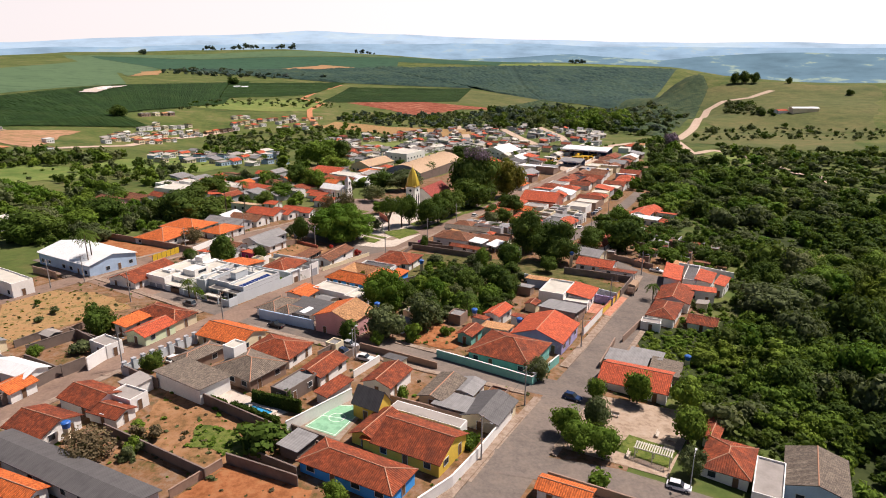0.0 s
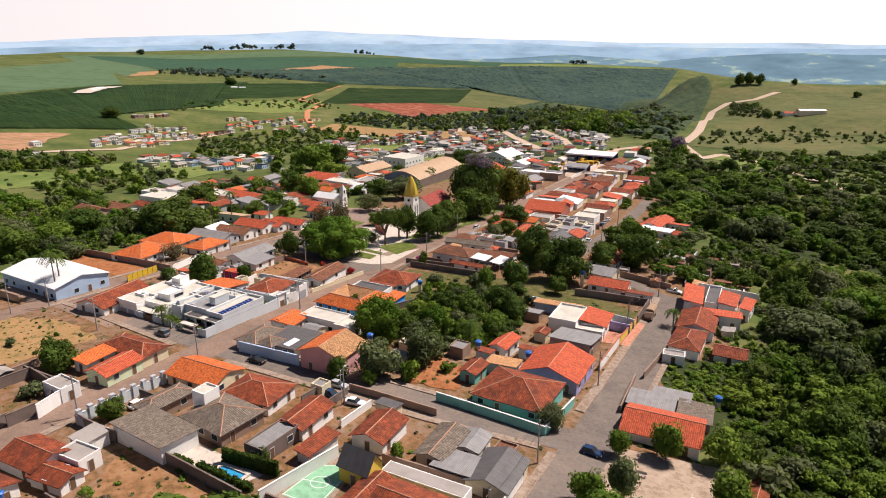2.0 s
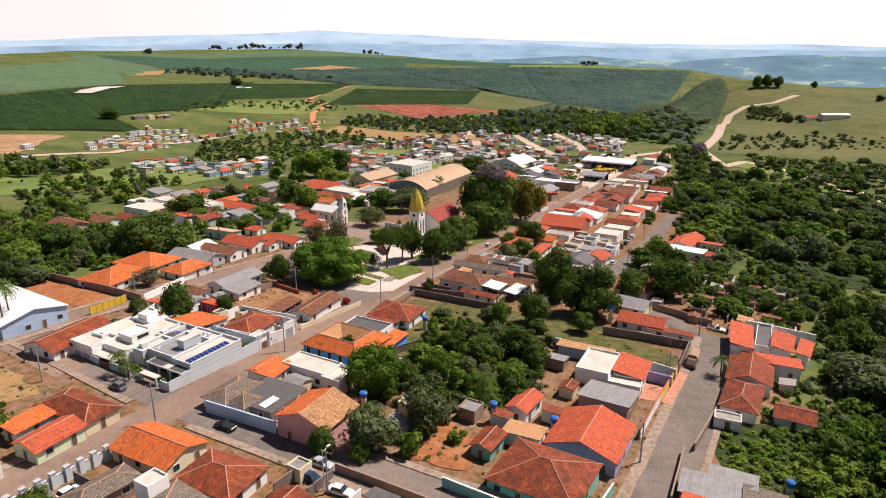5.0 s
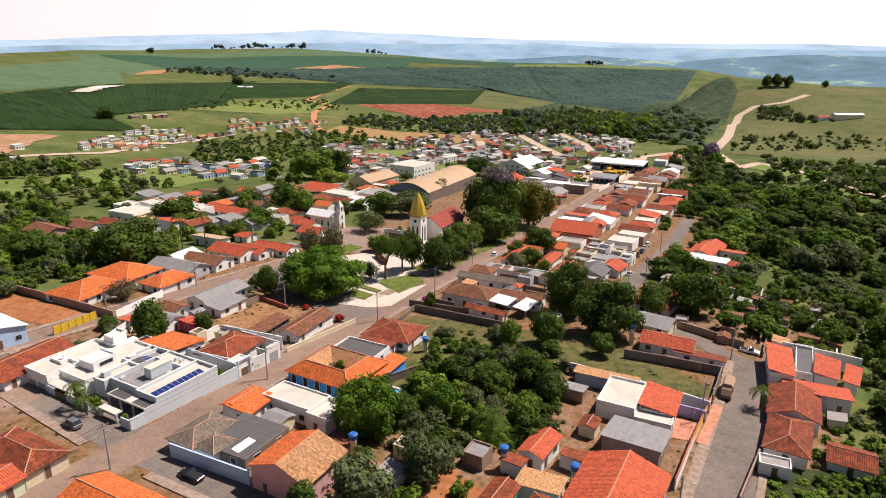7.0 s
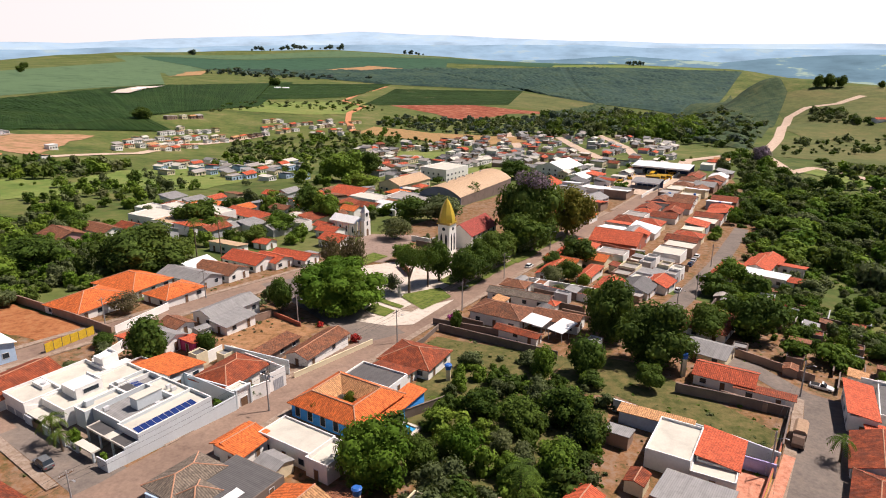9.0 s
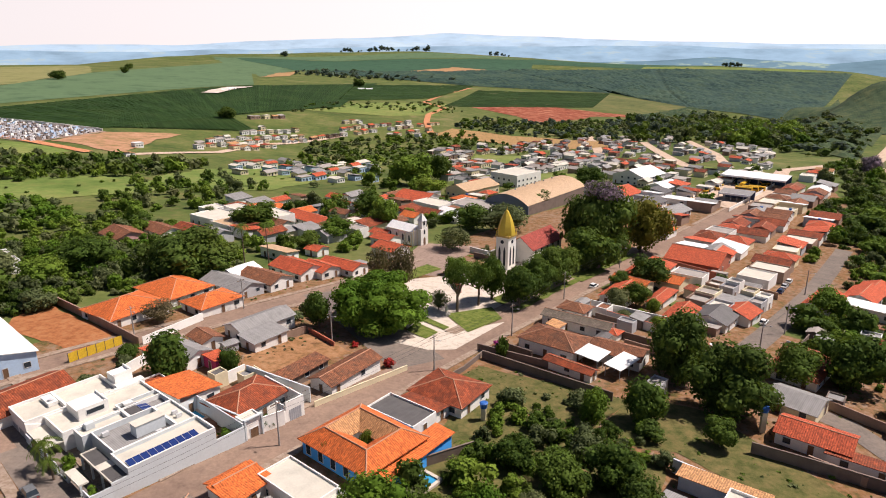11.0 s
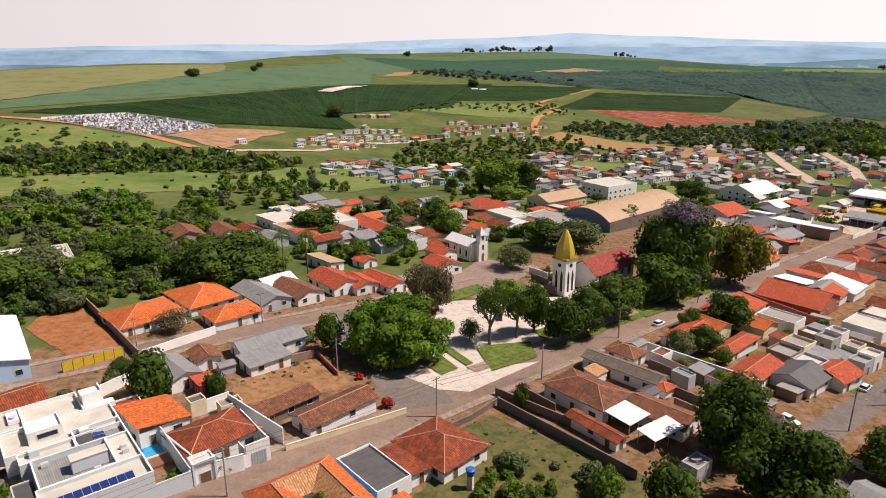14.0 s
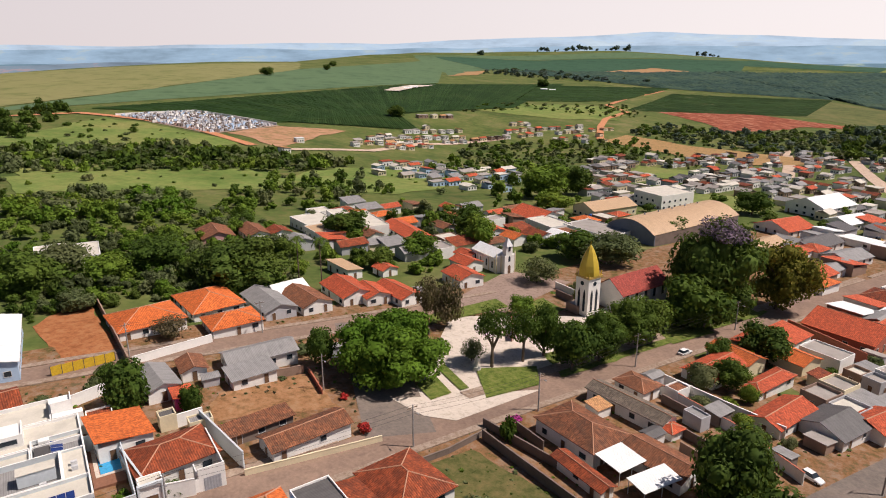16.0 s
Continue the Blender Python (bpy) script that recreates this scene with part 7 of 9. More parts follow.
def chapel(x, y, rot):
    """A small white chapel with a bell tower over its front."""
    root = tagged(new("chapel"), "small white chapel with a slender front bell tower", "chapel")
    root.matrix_basis = pose(x, y, ground(x, y), 0, 0, rot)
    L, W, H = 14.0, 7.5, 5.3
    bm = bmesh.new()
    box(bm, -L / 2, -W / 2, -1.2, L / 2, W / 2, H)
    for px in (-L / 2, L / 2 - 0.3):
        vs = [bm.verts.new((px + dx, dy, dz)) for dx in (0, 0.3) for dy, dz in ((-W / 2, H), (W / 2, H), (0, H + 1.9))]
        for q in ((0, 1, 2), (5, 4, 3), (0, 2, 5, 3), (2, 1, 4, 5)):
            bm.faces.new([vs[i] for i in q])
    part("wall", bm, WALLS["white"], root)
    bm = bmesh.new()
    polys, _ = roof_polys("gable", L, W, H, 2.1, 0.35)
    slab_faces(bm, polys, 0.14)
    part("roof", bm, WHITE_SHEET, root)
    bm = bmesh.new()
    box(bm, L / 2 + 0.304, -1.9, -1.2, L / 2 + 2.2, 1.9, H + 1.2)
    box(bm, L / 2 + 0.15, -1.3, H + 1.2, L / 2 + 2.1, 1.3, H + 4.2)
    tower = part("bell_tower", bm, WALLS["white"], root)
    bm = bmesh.new()
    box(bm, L / 2 + 0.004, -W / 2 - 0.3, -1.2, L / 2 + 0.3, W / 2 + 0.3, H + 0.9)
    facade = part("facade", bm, WALLS["white"], root)
    trim = WALLS["cream"]
    for py in (-W / 2 - 0.3, -2.2, 1.9, W / 2):
        bm = bmesh.new()
        box(bm, L / 2 + 0.31, py, -1.2, L / 2 + 0.45, py + 0.3, H + 0.9)
        part("pilaster", bm, trim, facade, "cream pilaster")
        bm = bmesh.new()
        tube(bm, 0.2, 0.03, (L / 2 + 0.2, py + 0.15, H + 0.9), (L / 2 + 0.2, py + 0.15, H + 2.0), 6)
        part("pinnacle", bm, trim, facade)
    for k in range(5):
        for sy in (-1, 1):
            bm = bmesh.new()
            y0, y1 = sorted((sy * (W / 2 + 0.004), sy * (W / 2 + 0.14)))
            box(bm, -L / 2 + 0.1 + 3.2 * k, y0, -1.2, -L / 2 + 0.4 + 3.2 * k, y1, H - 0.1)
            part("pilaster", bm, trim, root, "cream pilaster")
    for sy in (-1, 1):
        bm = bmesh.new()
        y0, y1 = sorted((sy * (W / 2 + 0.004), sy * (W / 2 + 0.2)))
        box(bm, -L / 2, y0, H - 0.09, L / 2, y1, H + 0.12)
        part("cornice", bm, trim, root)
    bm = bmesh.new()
    vs = [bm.verts.new(p) for p in ((L / 2 - 0.15, -1.45, H + 4.2), (L / 2 + 2.35, -1.45, H + 4.2), (L / 2 + 2.35, 1.45, H + 4.2), (L / 2 - 0.15, 1.45, H + 4.2), (L / 2 + 1.1, 0, H + 7.2))]
    bm.faces.new(vs[3::-1])
    for i in range(4):
        bm.faces.new((vs[i], vs[(i + 1) % 4], vs[4]))
    part("spire", bm, WHITE_SHEET, tower)
    bm = bmesh.new()
    lancet(bm, 1.1, 3.0, 0.06)
    part("door", put(bm, pose(L / 2 + 2.2, 0, 0.3, 0, 0, 90)), DOOR, root)
    for z in (4.4, 8.0):
        bm = bmesh.new()
        lancet(bm, 0.8, 1.9, 0.06)
        part("window", put(bm, pose(L / 2 + 2.2, 0, z, 0, 0, 90)), GLASS, tower)
    for k in range(4):
        for s, turn in ((-1, 0), (1, 180)):
            bm = bmesh.new()
            lancet(bm, 0.8, 2.6, 0.06)
            part("window", put(bm, pose(-4.8 + 3.2 * k, s * W / 2, 1.6, 0, 0, turn)), GLASS, root)
    for k in range(5):
        bm = bmesh.new()
        box(bm, L / 2 + 2.204, -3.2 + 0.2 * k, -1.4, L / 2 + 5.4 - 0.5 * k, 3.2 - 0.2 * k, -0.9 + 0.24 * k)
        part("step", bm, SLAB, root)
    return root


chapel(-56.5, 326.6, -28)
house(-66.5, 327.5, -28, 8.0, 6.0, 3.0, "gable", "red", "white", tank=False)
house(-60.0, 335.5, -28, 10.0, 5.0, 3.0, "gable", "red", "white", tank=False)


HALL_WALL = plaster("hall_wall", (0.13, 0.16, 0.21))


def vaulted_hall(x, y, rot, L, W, H):
    """A hall with one wide curved metal roof."""
    root = tagged(new("market_hall"), "large hall with a curved tan metal roof", "hall")
    root.matrix_basis = pose(x, y, ground(x, y), 0, 0, rot)
    n, rise = 14, 4.2
    prof = [(-W / 2 + W * i / n, H + rise * (1 - (2 * i / n - 1) ** 2)) for i in range(n + 1)]
    for px in (-L / 2, L / 2 - 0.3):
        bm = bmesh.new()
        a = [bm.verts.new((px, yy, zz - 0.25)) for yy, zz in prof] + [bm.verts.new((px, W / 2, -2)), bm.verts.new((px, -W / 2, -2))]
        b = [bm.verts.new((px + 0.3, yy, zz - 0.25)) for yy, zz in prof] + [bm.verts.new((px + 0.3, W / 2, -2)), bm.verts.new((px + 0.3, -W / 2, -2))]
        bm.faces.new(a)
        bm.faces.new(b[::-1])
        for i in range(len(a)):
            j = (i + 1) % len(a)
            bm.faces.new((a[j], a[i], b[i], b[j]))
        part("gable_wall", bm, HALL_WALL, root, "dark blue-grey end wall")
    for s in (-1, 1):
        bm = bmesh.new()
        box(bm, -L / 2 + 0.32, s * (W / 2 - 0.15) - 0.15, -2, L / 2 - 0.32, s * (W / 2 - 0.15) + 0.15, H - 0.35)
        part("side_wall", bm, WALLS["dirty"], root)
    bm = bmesh.new()
    uv = bm.loops.layers.uv.verify()
    skin = [[[bm.verts.new((px, yy, zz - dz)) for yy, zz in prof] for px in (-L / 2 - 0.6, L / 2 + 0.6)] for dz in (0, 0.14)]
    for i in range(n):
        bm.faces.new((skin[0][0][i], skin[0][1][i], skin[0][1][i + 1], skin[0][0][i + 1]))
        bm.faces.new((skin[1][0][i + 1], skin[1][1][i + 1], skin[1][1][i], skin[1][0][i]))
        for e in (0, 1):
            bm.faces.new((skin[0][e][i], skin[0][e][i + 1], skin[1][e][i + 1], skin[1][e][i]))
    for e in (0, n):
        bm.faces.new((skin[0][0][e], skin[0][1][e], skin[1][1][e], skin[1][0][e]))
    for f in bm.faces:
        for lp in f.loops:
            lp[uv].uv = (lp.vert.co.x, lp.vert.co.y)
    part("roof", bm, TAN_SHEET, root, "tan metal vaulted roof")
    for k in range(5):
        bm = bmesh.new()
        tube(bm, 0.35, 0.35, (-18 + 9 * k, 2.0, H + rise - 0.1), (-18 + 9 * k, 2.0, H + rise + 0.6), 10)
        part("roof_vent", bm, DOOR_METAL, root)


vaulted_hall(-14, 421, 64, 57, 24, 6.0)


def depot(x, y, rot, L, W, H, cover=WHITE_SHEET, label="open steel shed with a white fascia and dark interior"):
    """An open-sided steel shed for machines."""
    root = tagged(new("depot_shed"), label, "shed")
    root.matrix_basis = pose(x, y, ground(x, y), 0, 0, rot)
    bm = bmesh.new()
    slab_faces(bm, [((-L / 2, -W / 2, H), (L / 2, -W / 2, H), (L / 2, W / 2, H + 1.0), (-L / 2, W / 2, H + 1.0))], 0.2)
    part("roof", bm, cover, root)
    bm = bmesh.new()
    box(bm, -L / 2, -W / 2 - 0.2, H - 0.7, L / 2, -W / 2 - 0.004, H + 0.25)
    part("fascia", bm, plain("fascia", (0.72, 0.74, 0.78), 0.5), root)
    bm = bmesh.new()
    box(bm, -L / 2, W / 2 - 0.3, -2, L / 2, W / 2, H + 0.7)
    part("back_wall", bm, plain("steel_dark", (0.03, 0.05, 0.12), 0.6), root)
    for k in range(6):
        bm = bmesh.new()
        box(bm, -L / 2 + k * (L - 0.3) / 5, -W / 2, -2, -L / 2 + k * (L - 0.3) / 5 + 0.3, -W / 2 + 0.3, H - 0.2)
        part("column", bm, DOOR_METAL, root)


depot(107.8, 507.9, -26, 36, 16, 6.0)
depot(88, 459, -26, 16, 10, 4.2, GREY_SHEET, "open steel shed with a grey roof and dark interior")


def digger(x, y, rot):
    """A yellow construction machine, seen from afar."""
    root = tagged(new("digger"), "yellow construction machine in a dusty yard", "digger", "machines in the yard")
    root.matrix_basis = pose(x, y, ground(x, y), 0, 0, rot)
    paint = PAINTS.setdefault("yellow", plain("machine_yellow", (0.6, 0.33, 0.02), 0.4))
    bm = bmesh.new()
    box(bm, -2.2, -1.1, 0.9, 2.0, 1.1, 1.9)
    part("body", bm, paint, root)
    bm = bmesh.new()
    box(bm, -0.6, -0.8, 1.904, 0.9, 0.8, 3.1)
    part("cab", bm, GLASS, root)
    bm = bmesh.new()
    tube(bm, 0.2, 0.16, (1.8, 0, 1.6), (4.2, 0, 3.0), 6)
    part("boom", bm, paint, root)
    for sx in (-1.3, 1.3):
        for sy in (-1, 1):
            bm = bmesh.new()
            tube(bm, 0.75, 0.75, (sx, sy * 0.8, 0.75), (sx, sy * 1.25, 0.75), 12)
            part("wheel", bm, TYRE, root)

digger(68.4, 463.1, 20)
digger(75.8, 476.3, 57)
digger(82.9, 485.7, 94)
digger(101.3, 494.5, 131)
digger(105.5, 488.5, 168)
digger(113.9, 508.1, 205)
digger(62.8, 448.9, 242)


def bus(x, y, rot):
    """A yellow school bus with a dark window band."""
    root = tagged(new("bus"), "yellow school bus parked in a dusty yard", "bus", "buses in the yard")
    root.matrix_basis = pose(x, y, ground(x, y) + 0.35, 0, 0, rot)
    paint = PAINTS.setdefault("bus", plain("bus_yellow", (0.62, 0.36, 0.02), 0.4))
    bm = bmesh.new()
    loft(bm, [[(sx, -1.2, 0.5), (sx, 1.2, 0.5), (sx, 1.2, 2.6), (sx, 0.9, 2.95), (sx, -0.9, 2.95), (sx, -1.2, 2.6)] for sx in (-4.6, 4.2)])
    part("body", bm, paint, root)
    for sy in (-1, 1):
        bm = bmesh.new()
        box(bm, -4.3, min(sy * 1.205, sy * 1.23), 1.6, 3.9, max(sy * 1.205, sy * 1.23), 2.35)
        part("window_band", bm, GLASS, root)
    for sx in (-2.9, 2.9):
        for sy in (-1, 1):
            bm = bmesh.new()
            tube(bm, 0.48, 0.48, (sx, sy * 0.9, 0.48), (sx, sy * 1.24, 0.48), 12)
            part("wheel", bm, TYRE, root)


for k, (bx, by) in enumerate(((97, 484), (101, 487), (105, 489), (100, 500))):
    bus(bx, by, -26 if k < 3 else 64)
patch("machine_yard", DEPOT_YARD, DIRT_ROAD, 0.35, "dusty tan yard of a machine depot", "field", n=16, wild=1.5)
for k in range(10):
    car(66 + 2.7 * k, 466 + 4.6 * k, -26, ("grey", "white", "black", "yellow", "silver")[k % 5], ("pickup", "hatch", "suv")[k % 3], "parked in a machine yard")
wall_run([(79, 429), (101, 473), (123, 518)], 1.8, "white", label="white pierced wall of a machine yard")


def courtyard_house(x, y, rot, w, d, h):
    """A blue house whose orange roofs run round a small courtyard."""
    root = tagged(new("courtyard_house"), "bright blue house with orange tile roofs round a courtyard", "house")
    root.matrix_basis = pose(x, y, ground(x, y), 0, 0, rot)
    t = 5.3
    for x0, y0, x1, y1 in ((-w / 2, -d / 2, w / 2, -d / 2 + t), (-w / 2, d / 2 - t, w / 2, d / 2), (-w / 2, -d / 2 + t, -w / 2 + t, d / 2 - t), (w / 2 - t, -d / 2 + t, w / 2, d / 2 - t)):
        bm = bmesh.new()
        box(bm, x0, y0, -1.5, x1, y1, h)
        part("wall", bm, WALLS["blue"], root)
    o, i, m = 0.6, t + 0.4, t / 2
    a, b = w / 2, d / 2
    e, r = h - 0.15, h + 1.7
    outer = [(-a - o, -b - o), (a + o, -b - o), (a + o, b + o), (-a - o, b + o)]
    ridge = [(-a + m, -b + m), (a - m, -b + m), (a - m, b - m), (-a + m, b - m)]
    inner = [(-a + i, -b + i), (a - i, -b + i), (a - i, b - i), (-a + i, b - i)]
    for k in range(4):
        n = (k + 1) % 4
        bm = bmesh.new()
        slab_faces(bm, [((*outer[k], e), (*outer[n], e), (*ridge[n], r), (*ridge[k], r))], 0.14)
        part("outer_roof", bm, ORANGE, root)
        bm = bmesh.new()
        slab_faces(bm, [((*inner[k], e), (*inner[n], e), (*ridge[n], r), (*ridge[k], r))], 0.14)
        part("inner_roof", bm, TAN if k in (1, 2) else ORANGE, root)
        for p, q in (((*ridge[k], r), (*ridge[n], r)), ((*outer[k], e), (*ridge[k], r))):
            bm = bmesh.new()
            tube(bm, 0.13, 0.13, p, q, 6)
            part("ridge_cap", bm, MORTAR, root)
    for x0, y0, x1, y1, z0, z1, nm in ((-a + t, -b + t, a - t, b - t, 0.2, 0.35, "court_floor"), (-a + t, -b + t, a - t, -b + t + 0.06, 0.35, h - 0.3, "court_wall"), (-a + t, b - t - 0.06, a - t, b - t, 0.35, h - 0.3, "court_wall"),
                                       (-a + t, -b + t + 0.06, -a + t + 0.06, b - t - 0.06, 0.35, h - 0.3, "court_wall"), (a - t - 0.06, -b + t + 0.06, a - t, b - t - 0.06, 0.35, h - 0.3, "court_wall")):
        bm = bmesh.new()
        box(bm, x0, y0, z0, x1, y1, z1)
        part(nm, bm, WALLS["white"], root, "white courtyard surface")
    for k in range(5):
        opening(root, "window", -w / 2, -d / 2 + d * (k + 0.5) / 5, 1.0, 270, 1.1, 1.9)
    for k in range(4):
        opening(root, "window", -w / 2 + w * (k + 0.5) / 4, -d / 2, 1.0, 0, 1.1, 1.9)
        opening(root, "window", -w / 2 + w * (k + 0.5) / 4, d / 2, 1.0, 180, 1.1, 1.9)
    return root


courtyard_house(-24.0, 182.1, 62, 13.1, 15.2, 3.6)


# ---- the modern house on the corner: stepped flat roofs behind parapets, a porch, a walled front garden ----
SOLAR = plain("solar_glass", (0.02, 0.04, 0.15), 0.15)
SOLAR_RIM = plain("solar_rim", (0.6, 0.6, 0.62), 0.4, 0.6)
DECK = plain("timber_deck", (0.22, 0.10, 0.06), 0.7)
LEAF_RED = leafy("bougainvillea_red", (0.42, 0.03, 0.03), (0.62, 0.06, 0.05))
LEAF_MAGENTA = leafy("bougainvillea_pink", (0.45, 0.04, 0.26), (0.65, 0.10, 0.42))
LEAVES.update(red=LEAF_RED, magenta=LEAF_MAGENTA)
TREE_WORDS.update(red="red-flowering", magenta="pink-flowering")


def flat_block(root, u0, u1, v0, v1, z, top, wall, cover, skin="white"):
    """One block of a flat-roofed house: body, parapets and the roof between them."""
    bm = bmesh.new()
    box(bm, u0, v0, -2.2, u1, v1, z)
    part("wall", bm, WALLS[wall], root)
    for a, b, c, d in ((u0, v0, u1, v0 + 0.2), (u0, v1 - 0.2, u1, v1), (u0, v0 + 0.2, u0 + 0.2, v1 - 0.2), (u1 - 0.2, v0 + 0.2, u1, v1 - 0.2)):
        bm = bmesh.new()
        box(bm, a, b, z + 0.002, c, d, top)
        par = part("parapet", bm, WALLS[wall], root)
        bm = bmesh.new()
        box(bm, a - 0.02, b - 0.02, top, c + 0.02, d + 0.02, top + 0.06)
        part("coping", bm, WALLS[skin], par)
    bm = bmesh.new()
    slab_faces(bm, [((u0 + 0.2, v0 + 0.2, z + 0.06), (u1 - 0.2, v0 + 0.2, z + 0.06), (u1 - 0.2, v1 - 0.2, z + 0.16), (u0 + 0.2, v1 - 0.2, z + 0.16))], 0.06)
    part("roof_slab", bm, ROOFS[cover], root)


def slabs(root, nm, mat, *boxes):
    for b in boxes:
        bm = bmesh.new()
        box(bm, *b)
        part(nm, bm, mat, root)


def solar_row(root, x, y, z, n, along_x=True, tilt=10):
    for k in range(n):
        m = pose(x + (1.12 * k if along_x else 0), y + (0 if along_x else 1.12 * k), z, tilt, 0, 0 if along_x else 90)
        bm = bmesh.new()
        box(bm, -0.52, -0.85, 0, 0.52, 0.85, 0.05)
        panel = part("solar_panel", put(bm, m), SOLAR, root, "dark blue solar panel")
        for q in ((-0.55, -0.88, 0.0, 0.55, -0.852, 0.07), (-0.55, 0.852, 0.0, 0.55, 0.88, 0.07), (-0.55, -0.85, 0.0, -0.522, 0.85, 0.07), (0.522, -0.85, 0.0, 0.55, 0.85, 0.07)):
            bm = bmesh.new()
            box(bm, *q)
            part("panel_frame", put(bm, m), SOLAR_RIM, panel)


CORNER = (-55.9, 158.4)
grey_house = tagged(new("modern_house"), "modern pale grey house with flat roofs and solar panels", "house")
grey_house.matrix_basis = pose(*CORNER, -0.34, 0, 0, 62)
for b in ((5.5, 19.6, 0, 5.6, 3.9, 4.6, "greyblue", "whiteslab"), (6.0, 16.2, 5.6, 13.9, 3.5, 4.6, "greyblue", "grey"), (16.2, 19.6, 5.6, 13.9, 4.0, 4.5, "greyblue", "whiteslab"),
          (4.7, 12.4, 13.9, 17.2, 3.7, 4.4, "greyblue", "whiteslab"), (12.4, 19.6, 13.9, 19.6, 3.4, 4.4, "greyblue", "grey")):
    flat_block(grey_house, *b)
slabs(grey_house, "roof_block", WALLS["greyblue"], (10.6, 8.0, 3.7, 15.4, 10.0, 5.7), (6.2, 16.0, 3.9, 7.6, 17.0, 4.9))
slabs(grey_house, "roof_cap", SLAB_WHITE, (10.5, 7.9, 5.703, 15.5, 10.1, 5.8))
slabs(grey_house, "pergola_screen", DARK_SHEET, (12.8, 14.4, 4.0, 14.9, 18.8, 4.1))
slabs(grey_house, "air_conditioner", FRAME, (17.4, 8.0, 4.12, 18.3, 8.5, 4.8), (17.4, 9.4, 4.12, 18.3, 9.9, 4.8), (7.2, 12.3, 3.75, 8.2, 12.9, 4.4), (13.2, 6.6, 3.7, 14.1, 7.1, 4.3))
solar_row(grey_house, 6.7, 1.7, 4.22, 10)
solar_row(grey_house, 15.9, 14.9, 3.8, 4, False)
slabs(grey_house, "porch_roof", DARK_SHEET, (3.2, 0.4, 3.3, 5.5, 10.6, 3.42))
slabs(grey_house, "porch_rim", SLAB_WHITE, (3.0, 0.2, 3.25, 3.2, 10.8, 3.6), (3.2, 10.6, 3.25, 5.5, 10.8, 3.6), (3.2, 4.2, 3.424, 5.5, 6.0, 3.5))
slabs(grey_house, "porch_post", WALLS["greyblue"], (3.0, 3.4, -1, 3.25, 3.7, 3.25), (3.0, 6.9, -1, 3.25, 7.2, 3.25), (3.0, 10.4, -1, 3.25, 10.7, 3.25))
slabs(grey_house, "street_wall", WALLS["greyblue"], (0, 0, -2, 3.0, 0.2, 3.0), (3.0, 0, -2, 5.5, 0.2, 3.5), (0, 0.2, -1, 0.2, 2.8, 2.7), (0, 12.2, -1, 0.2, 17.2, 2.7), (19.6, 0, -2.4, 24.7, 0.2, 2.3), (24.5, 0.2, -2.4, 24.7, 17.0, 2.8), (19.6, 19.4, -2, 24.7, 19.6, 2.8))
slabs(grey_house, "entrance_canopy", SLAB_WHITE, (0.05, 4.2, 2.5, 1.5, 9.2, 2.75))
slabs(grey_house, "entrance_pier", WALLS["greyblue"], (0.2, 4.2, -1, 0.5, 4.6, 2.5), (0.2, 8.8, -1, 0.5, 9.2, 2.5), (0.2, 9.2, -1, 0.35, 12.2, 1.1))
slabs(grey_house, "railing", FRAME, *[(0.25, 9.4 + 0.35 * k, 1.1, 0.3, 9.45 + 0.35 * k, 2.4) for k in range(8)])
slabs(grey_house, "deck", DECK, (19.8, 8.0, -0.9, 21.0, 19.2, 0.02), (21.0, 8.0, -0.9, 24.3, 11.0, 0.0))
for v in (1.6, 5.0, 8.6):
    opening(grey_house, "window", 5.5, v, 0.2, 270, 1.8, 2.3)
white_house = tagged(new("modern_house"), "modern white house with stepped flat roofs and a roof tower", "house")
white_house.matrix_basis = pose(*CORNER, -0.34, 0, 0, 62)
for b in ((0.3, 7.0, 25.2, 32.6, 3.9, 4.6, "white", "whiteslab"), (3.2, 19.6, 17.6, 25.1, 3.7, 4.3, "white", "whiteslab"), (7.1, 15.7, 25.2, 33.0, 3.6, 4.4, "white", "whiteslab")):
    flat_block(white_house, *b)
slabs(white_house, "roof_block", WALLS["white"], (6.7, 20.0, 3.8, 11.6, 24.8, 5.5), (15.8, 27.0, -1, 19.0, 30.2, 5.8), (15.8, 25.3, -1, 20.4, 26.9, 4.4), (5.0, 28.2, 4.05, 6.6, 31.8, 4.7), (13.5, 18.4, 3.8, 15.0, 19.6, 4.5))
slabs(white_house, "roof_rim", WALLS["white"], (6.7, 20.0, 5.503, 11.6, 20.2, 5.9), (11.4, 20.2, 5.503, 11.6, 24.8, 5.9), (15.8, 27.0, 5.803, 19.0, 27.2, 6.3), (18.8, 27.2, 5.803, 19.0, 30.2, 6.3))
bm = bmesh.new()
for s in (24.9, 25.1):
    pass
loft(bm, [[(0.3, 25.0, -1), (0.3, 25.18, -1), (0.3, 25.18, 4.3), (0.3, 25.0, 4.3)], [(3.2, 25.0, -1), (3.2, 25.18, -1), (3.2, 25.18, 3.0), (3.2, 25.0, 3.0)]])
part("wing_wall", bm, WALLS["white"], white_house)
slabs(white_house, "porch_slab", SLAB_WHITE, (0.3, 17.6, 2.75, 3.19, 24.9, 2.95))
slabs(white_house, "gate", DOOR, (0.05, 19.0, -0.4, 0.13, 22.6, 2.3))
slabs(white_house, "gate_pier", WALLS["greyblue"], (0, 17.3, -1, 0.3, 19.0, 2.7), (0, 22.6, -1, 0.3, 25.0, 2.7))
for v in (27.4, 30.4):
    opening(white_house, "garage_door", 0.3, v, 0.1, 270, 2.4, 2.3)
